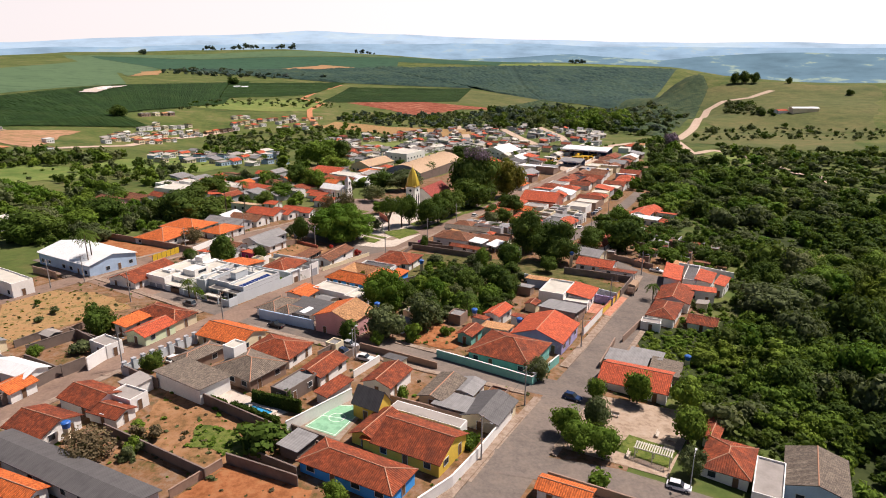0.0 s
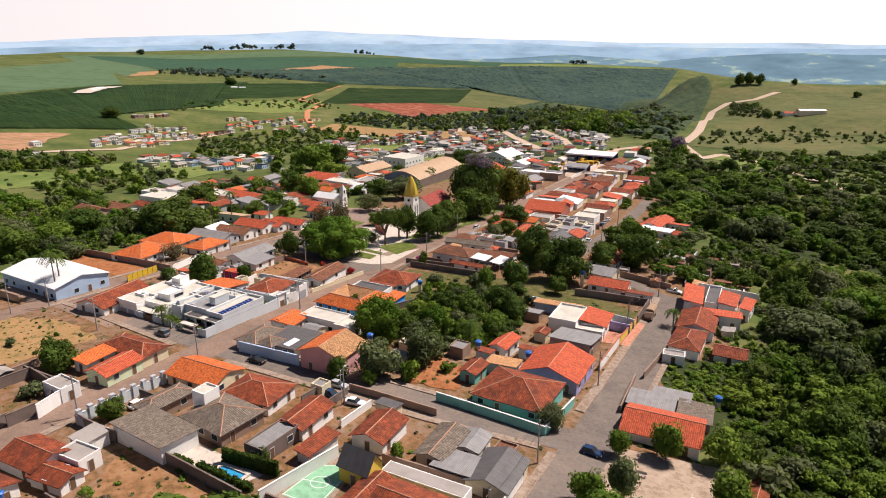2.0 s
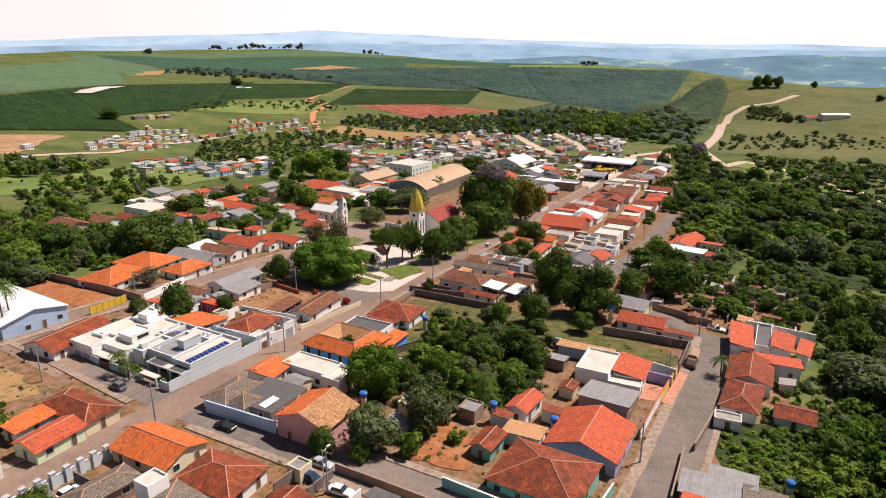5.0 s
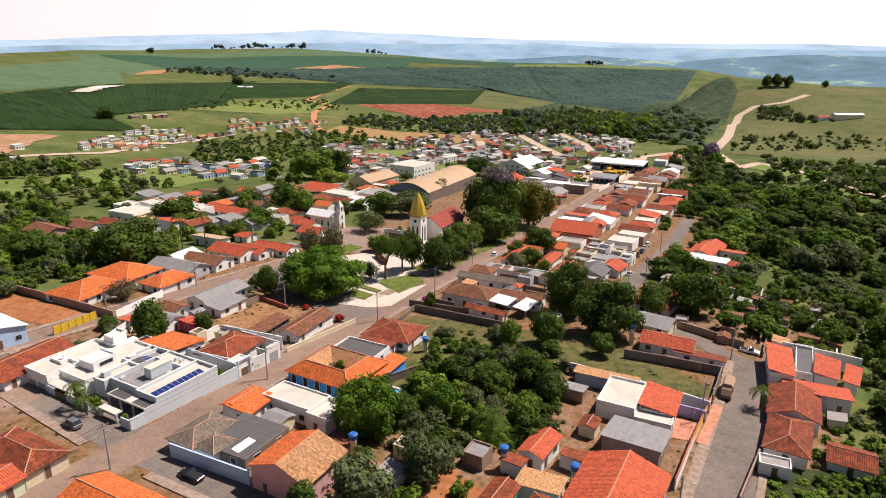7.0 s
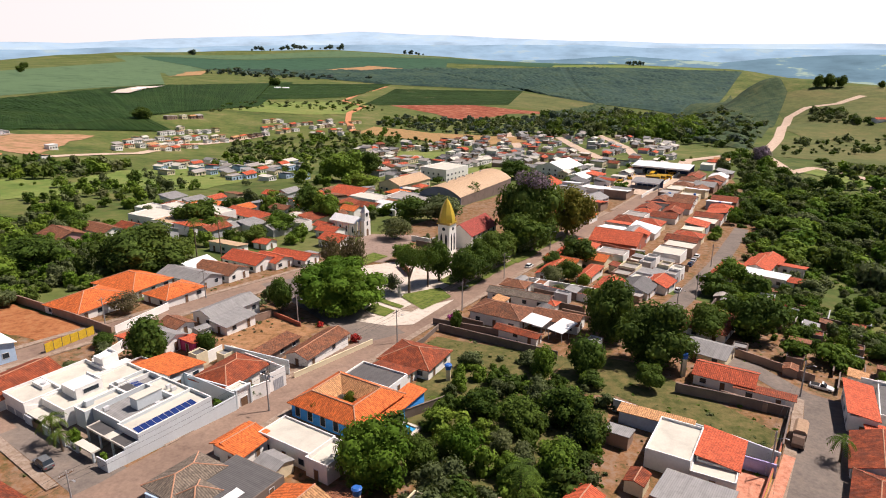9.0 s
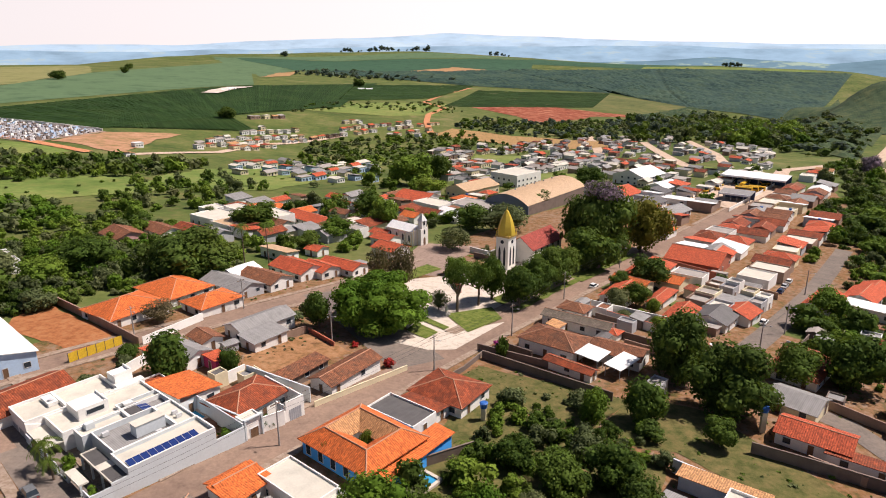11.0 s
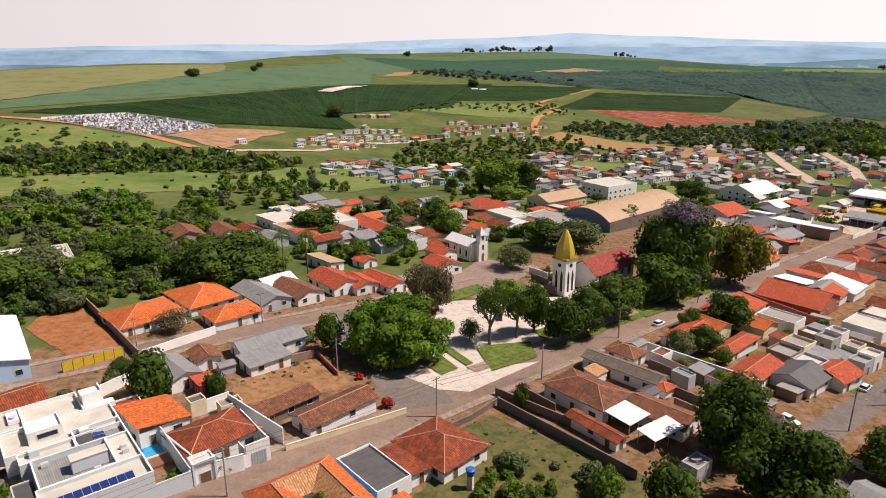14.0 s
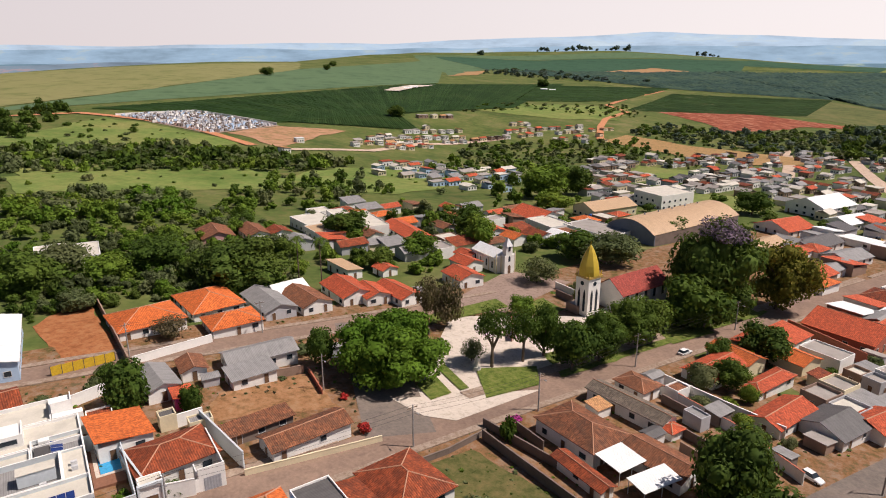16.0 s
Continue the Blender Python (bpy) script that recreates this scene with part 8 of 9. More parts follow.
opening(white_house, "window", 9.4, 20.0, 4.45, 0, 2.8, 0.8)
bm = bmesh.new()
tube(bm, 0.5, 0.5, (5.8, 29.2, 4.72), (5.8, 29.2, 5.0), 12)
part("roof_vent", bm, FRAME, white_house)
for u, v, w, d in ((10, 8, 14, 20), (22, 10, 6, 20), (10, 25, 20, 16)):
    TAKEN.append((CORNER[0] + 0.469 * u - 0.883 * v, CORNER[1] + 0.883 * u + 0.469 * v, 62, w, d))


def tank_tower(x, y, h, w=0.9):
    root = tagged(new("tank_tower"), "blue plastic water tank on a rendered pillar", "water tank")
    root.matrix_basis = pose(x, y, ground(x, y))
    bm = bmesh.new()
    box(bm, -w / 2, -w / 2, -0.5, w / 2, w / 2, h)
    part("pillar", bm, WALLS["cream"], root)
    bm = bmesh.new()
    tube(bm, 0.6, 0.78, (0, 0, h + 0.003), (0, 0, h + 1.0), 16)
    part("tank", bm, TANK_BLUE, root)
    bm = bmesh.new()
    tube(bm, 0.82, 0.55, (0, 0, h + 1.003), (0, 0, h + 1.22), 16)
    part("lid", bm, TANK_BLUE, root)


def banana(x, y, h=1.6, ln=3.0):
    palm(x, y, h, ln, "bright", "banana clump with long arching green leaves")


def bench(x, y, rot):
    root = tagged(new("park_bench"), "pale concrete park bench with a backrest", "bench")
    root.matrix_basis = pose(x, y, ground(x, y) + 0.1, 0, 0, rot)
    slabs(root, "seat", PLAZA, (-0.9, -0.25, 0.42, 0.9, 0.25, 0.5))
    slabs(root, "backrest", PLAZA, (-0.9, 0.2, 0.52, 0.9, 0.28, 0.95))
    slabs(root, "leg", PLAZA, (-0.75, -0.2, 0, -0.6, 0.2, 0.418), (0.6, -0.2, 0, 0.75, 0.2, 0.418))


def pergola(x, y, rot, w, d, h):
    root = tagged(new("pergola"), "white slatted pergola on posts beside the lawn", "pergola")
    root.matrix_basis = pose(x, y, ground(x, y) + 0.1, 0, 0, rot)
    for sx in (-1, 0, 1):
        for sy in (-1, 1):
            slabs(root, "post", SLAB_WHITE, (sx * w * 0.45 - 0.08, sy * d * 0.42 - 0.08, 0, sx * w * 0.45 + 0.08, sy * d * 0.42 + 0.08, h))
    for sy in (-1, 1):
        slabs(root, "beam", SLAB_WHITE, (-w / 2, sy * d * 0.42 - 0.07, h + 0.003, w / 2, sy * d * 0.42 + 0.07, h + 0.16))
    n = int(w / 0.4)
    for k in range(n):
        u = (k + 0.5) / n * w - w / 2
        slabs(root, "slat", SLAB_WHITE, (u - 0.09, -d / 2, h + 0.163, u + 0.09, d / 2, h + 0.25))


def street_lamp(x, y, turn, h=7.0):
    root = tagged(new("street_lamp"), "grey steel street lamp with one arm", "street lamp")
    root.matrix_basis = pose(x, y, ground(x, y), 0, 0, turn)
    bm = bmesh.new()
    tube(bm, 0.09, 0.06, (0, 0, -0.3), (0, 0, h), 10)
    part("post", bm, FRAME, root)
    bm = bmesh.new()
    tube(bm, 0.04, 0.035, (0, 0, h - 0.1), (1.3, 0, h + 0.25), 8)
    part("arm", bm, FRAME, root)
    bm = bmesh.new()
    box(bm, 1.2, -0.16, h + 0.2, 1.9, 0.16, h + 0.34)
    part("lamp_head", bm, FRAME, root)


def pillars(a, b, n, h):
    """Square pillars standing along a street wall."""
    for k in range(n):
        s = k / (n - 1)
        x, y = a[0] + (b[0] - a[0]) * s, a[1] + (b[1] - a[1]) * s
        root = tagged(new("wall_pillar"), "square grey-blue pillar of a street wall", "pillar", "street wall pillars")
        root.matrix_basis = pose(x, y, ground(x, y), 0, 0, 62)
        slabs(root, "shaft", WALLS["greyblue"], (-0.4, -0.35, -0.5, 0.4, 0.35, h))
        slabs(root, "cap", WALLS["grey"], (-0.48, -0.43, h + 0.003, 0.48, 0.43, h + 0.14))

pillars((-64.6, 119.1), (-56.0, 134.7), 9, 2.7)
hedge(5.1, 96.7, 62, 3.6, 4.6, 1.4)
patch("pool_terrace", [(-45.8, 110.3), (-40.8, 113.1), (-27.3, 104.3), (-31.3, 100.9)], PLAZA, 0.15, "pale paved pool terrace", "paving", n=8)
hedge(-42.6, 107.9, -28, 7.0, 0.9, 1.2, "dark")
hedge(-35.5, 104.6, -28, 6.0, 0.9, 1.2, "dark")
hedge(-30.2, 101.5, -28, 5.0, 0.9, 1.2, "dark")
hedge(-29.8, 106.0, -20, 10.5, 0.6, 2.7, "wood")
pergola(37.9, 95.7, -28, 6.5, 2.4, 2.3)
bench(33.9, 96.6, 62)
bench(42.0, 99.8, -28)
bench(34.8, 110.6, -28)
bench(41.4, 104.5, 62)
bench(43.5, 102.9, 152)
street_lamp(41.4, 87.4, 62)
street_lamp(-18.7, 128.8, 62)
house(-22.6, 92.1, 62, 4.6, 3.6, 2.3, "shed", "grey", "dirty", pitch=0.1, openings=False, name="outbuilding", label="lean-to with a stained pale sheet roof", tank=False)
tank_tower(43.4, 208.4, 4.2)
tank_tower(-6.7, 199.1, 2.6)
tank_tower(-16.1, 154.1, 3.4)
tank_tower(8.9, 153.3, 3.4)
tank_tower(20.2, 150.9, 2.6)
tank_tower(58.8, 138.5, 1.6)
tank_tower(-62.5, 94.4, 2.8)
tree(-29.9, 215.8, 2.2, 1.3, "shrub", "red", 0.05)
tree(-40.4, 223.6, 1.5, 0.9, "shrub", "red", 0.05)
tree(-8.5, 233.9, 2.0, 1.2, "shrub", "magenta", 0.05)
tree(-8.2, 235.5, 1.5, 0.9, "shrub", "magenta", 0.05)
house(-38.7, 152.3, 62, 4.2, 4.2, 2.7, "hip", "brown", "white", pitch=0.5, openings=False, name="outbuilding", label="small square pavilion with a grey-brown tile roof", tank=False)
house(-33.1, 151.5, 62, 3.0, 2.2, 2.4, "shed", "white", "dirty", openings=False, name="outbuilding", label="small lean-to with a white sheet roof", tank=False)
house(-38.4, 166.9, 62, 6.4, 5.0, 2.9, "gable", "orange", "white", openings=False, label="small white house with an orange tile roof", tank=False)
house(-8.8, 93.9, -28, 5.2, 3.6, 2.4, "shed", "orange", "yellow", openings=False, name="porch", label="yellow porch with an orange tile lean-to roof", pitch=0.25, tank=False)
banana(9.7, 163.1)
banana(12.3, 162.0)
banana(7.5, 162.0)
banana(13.1, 205.8)
banana(-7.2, 187.3)
banana(3.6, 185.4)
banana(9.0, 165.2)
banana(96.6, 165.4, 2.4, 3.4)
banana(97.1, 160.1, 2.4, 3.4)
banana(103.0, 165.2, 2.4, 3.4)
banana(102.2, 157.9, 2.4, 3.4)
banana(99.6, 149.1, 2.4, 3.4)
banana(92.6, 142.9, 2.4, 3.4)
banana(85.4, 139.9, 2.4, 3.4)
banana(83.9, 142.6, 2.4, 3.4)
banana(96.3, 140.8, 2.4, 3.4)
banana(95.8, 153.0, 2.4, 3.4)
banana(104.9, 151.9, 2.4, 3.4)
house(18.1, 246.3, 62, 3.2, 3.0, 2.2, "hip", "red", "white", openings=False, name="kiosk", label="small kiosk under a bright red roof", tank=False)
tree(-58.3, 161.1, 1.6, 0.9, "shrub", "lush", 0.05)
tree(-64.6, 164.2, 1.4, 0.8, "shrub", "lush", 0.05)
tree(-65.4, 165.3, 1.8, 1.0, "shrub", "lush", 0.05)
tree(-66.6, 166.4, 2.0, 1.1, "shrub", "lush", 0.05)
tree(-64.1, 163.8, 1.3, 0.7, "shrub", "lush", 0.05)
tree(-47.1, 179.2, 2.2, 1.2, "shrub", "lush", 0.05)
tree(-48.1, 180.8, 1.8, 1.0, "shrub", "lush", 0.05)
strip("verge_dust", [(5.4, 86.0), (13.0, 101.0), (20.5, 115.5)], 1.6, PAVING, 0.125, "orange dust along the kerb", "verge")
strip("salmon_pavement", [(45.9, 165.6), (54.4, 180.2)], 1.9, SALMON_PAVING, 0.31, "salmon painted pavement beside a yellow wall", "pavement")
strip("verge_dust", [(34.0, 141.0), (44.0, 160.5), (58.0, 186.5)], 1.2, PAVING, 0.125, "orange dust along the kerb", "verge")

garage_front = tagged(new("garage_block"), "white flat-roofed garage front with a walled forecourt", "garage")
garage_front.matrix_basis = pose(*CORNER, -1.0, 0, 0, 62)
flat_block(garage_front, 25.2, 28.6, 0.4, 3.4, 2.9, 3.2, "white", "whiteslab")
slabs(garage_front, "forecourt_wall", WALLS["white"], (28.6, 0.4, -1.2, 33.4, 0.6, 1.7), (33.4, 0.4, -1.2, 37.4, 0.6, 3.4), (33.2, 0.6, -1.2, 33.4, 3.2, 2.8), (37.2, 0.6, -1.2, 37.4, 12.0, 3.2))
slabs(garage_front, "portal", WALLS["greyblue"], (24.9, 0.1, -1.2, 25.19, 0.6, 3.5), (28.2, 0.1, -1.2, 28.5, 0.38, 3.5), (24.9, 0.08, 3.503, 28.5, 0.62, 3.8))
opening(garage_front, "garage_door", 35.4, 0.4, -0.7, 0, 2.6, 2.3)
opening(garage_front, "door", 26.8, 0.4, -0.6, 0, 1.6, 2.2)

palm(-43.6, 185.4, 2.2, 1.8)
COURT = soil("court_paint", [(0.3, (0.20, 0.42, 0.26)), (0.7, (0.26, 0.50, 0.32))], 0.2, 1.5, 0.8, 0.05)
patch("court_surround", [(-26.1, 100.3), (-17.0, 111.7), (-12.1, 109.3), (-16.3, 95.4)], PAVING, 0.14, "grey concrete apron of a ball court", "court", n=8)
patch("ball_court", [(-23.2, 99.7), (-18.7, 107.5), (-12.6, 107.8), (-17.2, 96.7)], COURT, 0.17, "pale green painted ball court", "court", n=8)
LINE_WHITE = plain("line_paint", (0.75, 0.75, 0.72), 0.8)
strip("court_line", [(-23.1, 99.9), (-17.1, 97.1)], 0.12, LINE_WHITE, 0.19, "white painted court line", "court line")
strip("court_line", [(-21.0, 103.6), (-14.9, 102.2)], 0.12, LINE_WHITE, 0.19, "white painted court line", "court line")
strip("court_line", [(-18.8, 107.3), (-12.7, 107.4)], 0.12, LINE_WHITE, 0.19, "white painted court line", "court line")
strip("court_line", [(-23.0, 99.6), (-18.4, 107.6)], 0.12, LINE_WHITE, 0.19, "white painted court line", "court line")
strip("court_line", [(-17.5, 96.8), (-12.8, 107.8)], 0.12, LINE_WHITE, 0.19, "white painted court line", "court line")
strip("court_line", [(-17.93 + 1.5 * math.cos(k * math.pi / 10), 102.94 + 1.5 * math.sin(k * math.pi / 10)) for k in range(21)], 0.12, LINE_WHITE, 0.19, "white painted centre circle", "court line", step=0.5)
WATER = plain("pool_water", (0.03, 0.30, 0.55), 0.08)


def pool(x, y, rot, w, d):
    root = tagged(new("swimming_pool"), "small blue swimming pool with a pale rim", "pool")
    root.matrix_basis = pose(x, y, ground(x, y) + 0.12, 0, 0, rot)
    bm = bmesh.new()
    ring(bm, w, d, 0.6, -0.25, 0.2)
    part("rim", put(bm, pose(0, -d / 2, 0.1, -90, 0, 0)), PLAZA, root)
    bm = bmesh.new()
    box(bm, -w / 2, -d / 2, -0.1, w / 2, d / 2, 0.12)
    part("water", bm, WATER, root)


pool(-32.9, 103.8, 62, 3.2, 5.0)
pool(-13.3, 176.2, 62, 6.0, 3.0)
pool(-58.6, 185.3, 62, 3.2, 7.5)

patch("square_verge", [(-7, 258), (29, 334), (17, 341), (-15, 267)], LAWN, 0.22, "shaded lawn under the trees of the square", "lawn", n=20, wild=0.8)
patch("square_walk", [(-14, 303), (4, 300), (8, 308), (-10, 312)], PLAZA, 0.3, "pale paved forecourt of the church", "pavement", n=10)
patch("lawn_square_a", [(-17, 240), (-10, 252), (-14, 260), (-25, 251)], LAWN, 0.3, "clipped lawn of the square", "lawn", n=10)
patch("lawn_square_b", [(-26, 233), (-24, 238), (-31, 243), (-32, 237)], LAWN, 0.3, "clipped lawn of the square", "lawn", n=10)
patch("lawn_square_c", [(-23, 240), (-22, 242), (-32, 249), (-32, 246)], LAWN, 0.3, "clipped lawn of the square", "lawn", n=10)
patch("lawn_square_d", [(10, 292), (18, 307), (11, 312), (5, 298)], LAWN, 0.3, "clipped lawn of the square", "lawn", n=10)
patch("lawn_square_e", [(-46, 268), (-35, 292), (-41, 296), (-50, 273)], LAWN, 0.3, "clipped lawn of the square", "lawn", n=10)
patch("lawn_square_f", [(-25, 291), (-21, 299), (-30, 305), (-32, 297)], LAWN, 0.3, "clipped lawn of the square", "lawn", n=10)
patch("lawn_square_g", [(19, 313), (28, 330), (20, 338), (14, 322)], LAWN, 0.3, "clipped lawn of the square", "lawn", n=10)
patch("square_corner", [(-33, 229), (-24, 227), (-18, 229), (-9, 250)], PLAZA, 0.2, "pale paved corner of the square", "pavement", n=10)
patch("chapel_forecourt", [(-51, 283), (-35, 284), (-28, 326), (-50, 325)], RED_PAVING, 0.15, "red block paving before the chapel", "pavement", n=12)


def monument(x, y):
    root = tagged(new("monument"), "small white stone monument on a plinth in the square", "monument")
    root.matrix_basis = pose(x, y, ground(x, y) + 0.1)
    bm = bmesh.new()
    tube(bm, 1.1, 0.9, (0, 0, 0), (0, 0, 0.8), 8)
    part("plinth", bm, SLAB_WHITE, root)
    bm = bmesh.new()
    tube(bm, 0.45, 0.16, (0, 0, 0.8), (0, 0, 3.4), 8)
    part("shaft", bm, SLAB_WHITE, root)


monument(-24.7, 250.8)


def truck(x, y, rot):
    root = tagged(new("truck"), "old truck with a tan canvas load parked at the kerb", "truck")
    root.matrix_basis = pose(x, y, ground(x, y) + 0.11, 0, 0, rot)
    bm = bmesh.new()
    loft(bm, [[(-3.4, -1.15, 1.0), (-3.4, 1.15, 1.0), (-3.4, 1.15, 2.5), (-3.4, 0.7, 2.95), (-3.4, -0.7, 2.95), (-3.4, -1.15, 2.5)], [(1.2, -1.15, 1.0), (1.2, 1.15, 1.0), (1.2, 1.15, 2.5), (1.2, 0.7, 2.95), (1.2, -0.7, 2.95), (1.2, -1.15, 2.5)]])
    part("canvas_body", bm, plain("canvas", (0.38, 0.25, 0.16), 0.95), root)
    bm = bmesh.new()
    loft(bm, [[(1.35, -1.05, 0.7), (1.35, 1.05, 0.7), (1.35, 1.0, 2.3), (1.35, -1.0, 2.3)], [(2.6, -1.05, 0.7), (2.6, 1.05, 0.7), (2.4, 0.95, 2.25), (2.4, -0.95, 2.25)], [(3.5, -1.0, 0.7), (3.5, 1.0, 0.7), (3.4, 0.95, 1.35), (3.4, -0.95, 1.35)]])
    part("cab", bm, plain("truck_paint", (0.16, 0.10, 0.07), 0.5), root)
    bm = bmesh.new()
    box(bm, -3.4, -0.5, 0.6, 3.2, 0.5, 0.95)
    part("chassis", bm, TYRE, root)
    for sx in (-2.2, 2.4):
        for sy in (-1, 1):
            bm = bmesh.new()
            tube(bm, 0.48, 0.48, (sx, sy * 0.75, 0.48), (sx, sy * 1.1, 0.48), 14)
            part("wheel", bm, TYRE, root)


truck(58.1, 185.5, 242)


def cemetery(poly, seed):
    """Close rows of small pale tombs inside a white wall."""
    rs = random.Random(seed)
    mats = (WALLS["white"], WALLS["grey"], WALLS["paleblue"], WALLS["dirty"])
    bm = bmesh.new()
    for x, y in scatter(poly, 2.7, seed, 0.25):
        w, d, h = rs.uniform(1.0, 1.6), rs.uniform(2.0, 2.7), rs.choice((0.5, 0.8, 1.2, 2.4))
        z, k = ground(x, y) + 0.3, rs.choice((0, 1, 1, 1, 2, 3, 3, 3))
        box(bm, x - w / 2, y - d / 2, z - 0.6, x + w / 2, y + d / 2, z + h, k)
        if rs.random() < 0.4:
            box(bm, x - 0.1, y + d / 2 - 0.2, z + h + 0.004, x + 0.1, y + d / 2, z + h + 0.9, k)
    tagged(part("tombs", bm, mats), "crowded rows of pale tombs", "tombs", "", "stuff")


cemetery([(-519, 516), (-507, 586), (-407, 595), (-401, 514)], 5)
wall_run([(-524, 514), (-506, 588)], 2.4, "white", 0.4, "white cemetery wall")
wall_run([(-506, 588), (-409, 599)], 2.4, "white", 0.4, "white cemetery wall")
wall_run([(-471, 512), (-463, 541)], 2.6, "white", 0.4, "white cemetery wall")

patch("cemetery_ground", [(-521, 514), (-509, 590), (-404, 598), (-398, 510)], PAVING, 0.45, "pale trodden ground between tombs", "ground", n=20)
house(464.5, 877.8, 0, 34, 12, 5.0, "gable", "white", "cream", pitch=0.25, openings=False, name="farm_shed", label="long farm shed with a white roof on the hill")
house(437.8, 883.7, 10, 14, 9, 3.5, "gable", "red", "white", openings=False, name="farmhouse", label="white farmhouse with a red roof among trees")

# ---- trees ----
tree(-38.9, 238.5, 12.5, 11.9, "broad", "lush", 0.12)
flowering_tree = tree(15.5, 322.7, 26.4, 11.3, "big", "wood", 0.08, label="tall dark tree with purple blossom on top")
cap = new("blossom", crown_mesh("airy", 1, "purple"))
cap.parent = flowering_tree
cap.location = (0, 0, 24.8)
cap.scale = (7.5, 7.5, 3.7)
tree(202.2, 596.6, 13.0, 8.5, "round", "purple", 0.1, label="broad tree covered in purple blossom beside a road")
tree(-22.5, 254.1, 14.4, 4.2, "airy", "dark", 0.9)
tree(-17.8, 260.9, 12.8, 4.4, "airy", "dark", 0.8)
tree(-14.9, 266.7, 12.8, 4.1, "round", "dark", 0.25)
tree(-6.8, 263.2, 11.9, 5.3, "round", "dark", 0.25)
tree(-2.9, 271.3, 12.6, 5.8, "big", "dark", 0.25)
tree(0.6, 284.8, 12.2, 7.1, "big", "dark", 0.25)
tree(4.2, 292.6, 11.4, 6.1, "round", "dark", 0.25)
tree(-28.8, 287.1, 5.7, 3.9, "round", "bright", 0.25)
tree(-27.6, 254.1, 5.2, 3.0, "airy", "olive", 0.25)
tree(12.9, 307.4, 14.3, 9.0, "round", "dark", 0.05)
tree(30.8, 338.6, 20.1, 9.9, "big", "yellow", 0.25)
tree(-36.8, 317.9, 8.3, 6.4, "airy", "olive", 0.25)
tree(-42.5, 269.1, 13.3, 4.4, "airy", "bare", 0.25)
tree(-50.4, 272.2, 11.0, 3.4, "airy", "bare", 0.25)
tree(-70.2, 197.4, 9.7, 4.7, "trim", "dark", 0.05)
tree(-60.5, 203.5, 5.2, 2.4, "trim", "dark", 0.05)
tree(-90.2, 222.5, 5.4, 4.3, "airy", "bare", 0.25)
tree(-103.7, 260.4, 14.2, 12.9, "big", "wood", 0.1)
tree(-114.1, 259.4, 11.9, 8.0, "round", "wood", 0.25)
tree(-139.4, 257.6, 10.9, 8.7, "round", "dark", 0.25)
tree(-139.8, 240.7, 8.6, 7.4, "round", "bright", 0.25)
tree(-155.7, 237.0, 10.0, 8.8, "round", "olive", 0.25)
tree(-123.3, 221.7, 5.5, 4.1, "round", "olive", 0.05)
tree(-148.7, 221.8, 11.1, 10.1, "round", "dark", 0.05)
tree(-122.2, 329.6, 10.6, 9.0, "round", "dark", 0.25)
tree(-83.3, 321.6, 7.8, 7.1, "round", "bright", 0.25)
tree(-86.2, 301.1, 7.1, 5.7, "round", "dark", 0.25)
tree(-167.3, 319.9, 5.7, 4.9, "round", "dark", 0.25)
tree(-70.9, 346.5, 12.6, 6.4, "round", "bright", 0.25)
tree(-83.0, 360.5, 13.5, 6.9, "round", "dark", 0.25)
tree(-95.5, 475.7, 18.6, 13.0, "round", "bright", 0.25)
tree(-81.3, 498.2, 16.5, 8.5, "round", "wood", 0.25)
tree(-72.9, 436.2, 9.4, 8.6, "round", "bright", 0.25)
tree(11.9, 482.8, 11.8, 9.3, "round", "dark", 0.25)
tree(-14.6, 409.9, 8.3, 7.6, "round", "dark", 0.25)
tree(-35.4, 353.2, 10.7, 9.4, "round", "dark", 0.25)
tree(-23.0, 353.4, 11.4, 10.3, "round", "olive", 0.25)
tree(25.2, 273.7, 6.7, 4.1, "round", "dark", 0.25)
tree(19.9, 270.0, 6.0, 3.4, "round", "olive", 0.25)
tree(30.5, 295.0, 9.7, 6.1, "round", "wood", 0.25)
tree(21.1, 288.2, 5.8, 3.7, "round", "dark", 0.25)
tree(30.9, 226.9, 15.0, 7.1, "big", "wood", 0.1)
tree(39.0, 213.5, 13.9, 8.0, "big", "wood", 0.1)
tree(22.3, 206.1, 8.2, 4.4, "trim", "dark", 0.1)
tree(13.0, 203.3, 7.1, 3.0, "round", "bright", 0.1)
tree(34.8, 200.7, 5.3, 2.8, "round", "dark", 0.25)
tree(-14.8, 160.9, 11.1, 5.5, "big", "lush", 0.1)
tree(-9.3, 165.7, 6.1, 3.0, "round", "dark", 0.25)
tree(-2.3, 169.0, 7.4, 3.7, "round", "lush", 0.1)
tree(7.5, 181.5, 6.4, 4.3, "round", "dark", 0.1)
tree(16.1, 184.3, 7.2, 4.6, "round", "dark", 0.1)
tree(19.9, 177.8, 6.4, 3.9, "round", "wood", 0.1)
tree(13.3, 168.9, 5.9, 4.1, "round", "bright", 0.1)
tree(-4.5, 159.3, 6.3, 3.8, "round", "olive", 0.1)
tree(5.5, 165.9, 4.6, 2.6, "round", "bright", 0.1)
tree(4.2, 173.7, 3.9, 2.5, "round", "olive", 0.1)
tree(7.4, 169.2, 4.5, 2.9, "round", "olive", 0.1)
tree(0.4, 185.5, 5.0, 3.4, "round", "dark", 0.1)
tree(-7.5, 180.0, 3.8, 2.4, "round", "bright", 0.1)
tree(11.8, 191.5, 5.2, 3.5, "round", "olive", 0.1)
tree(55.2, 231.6, 9.0, 5.4, "round", "dark", 0.25)
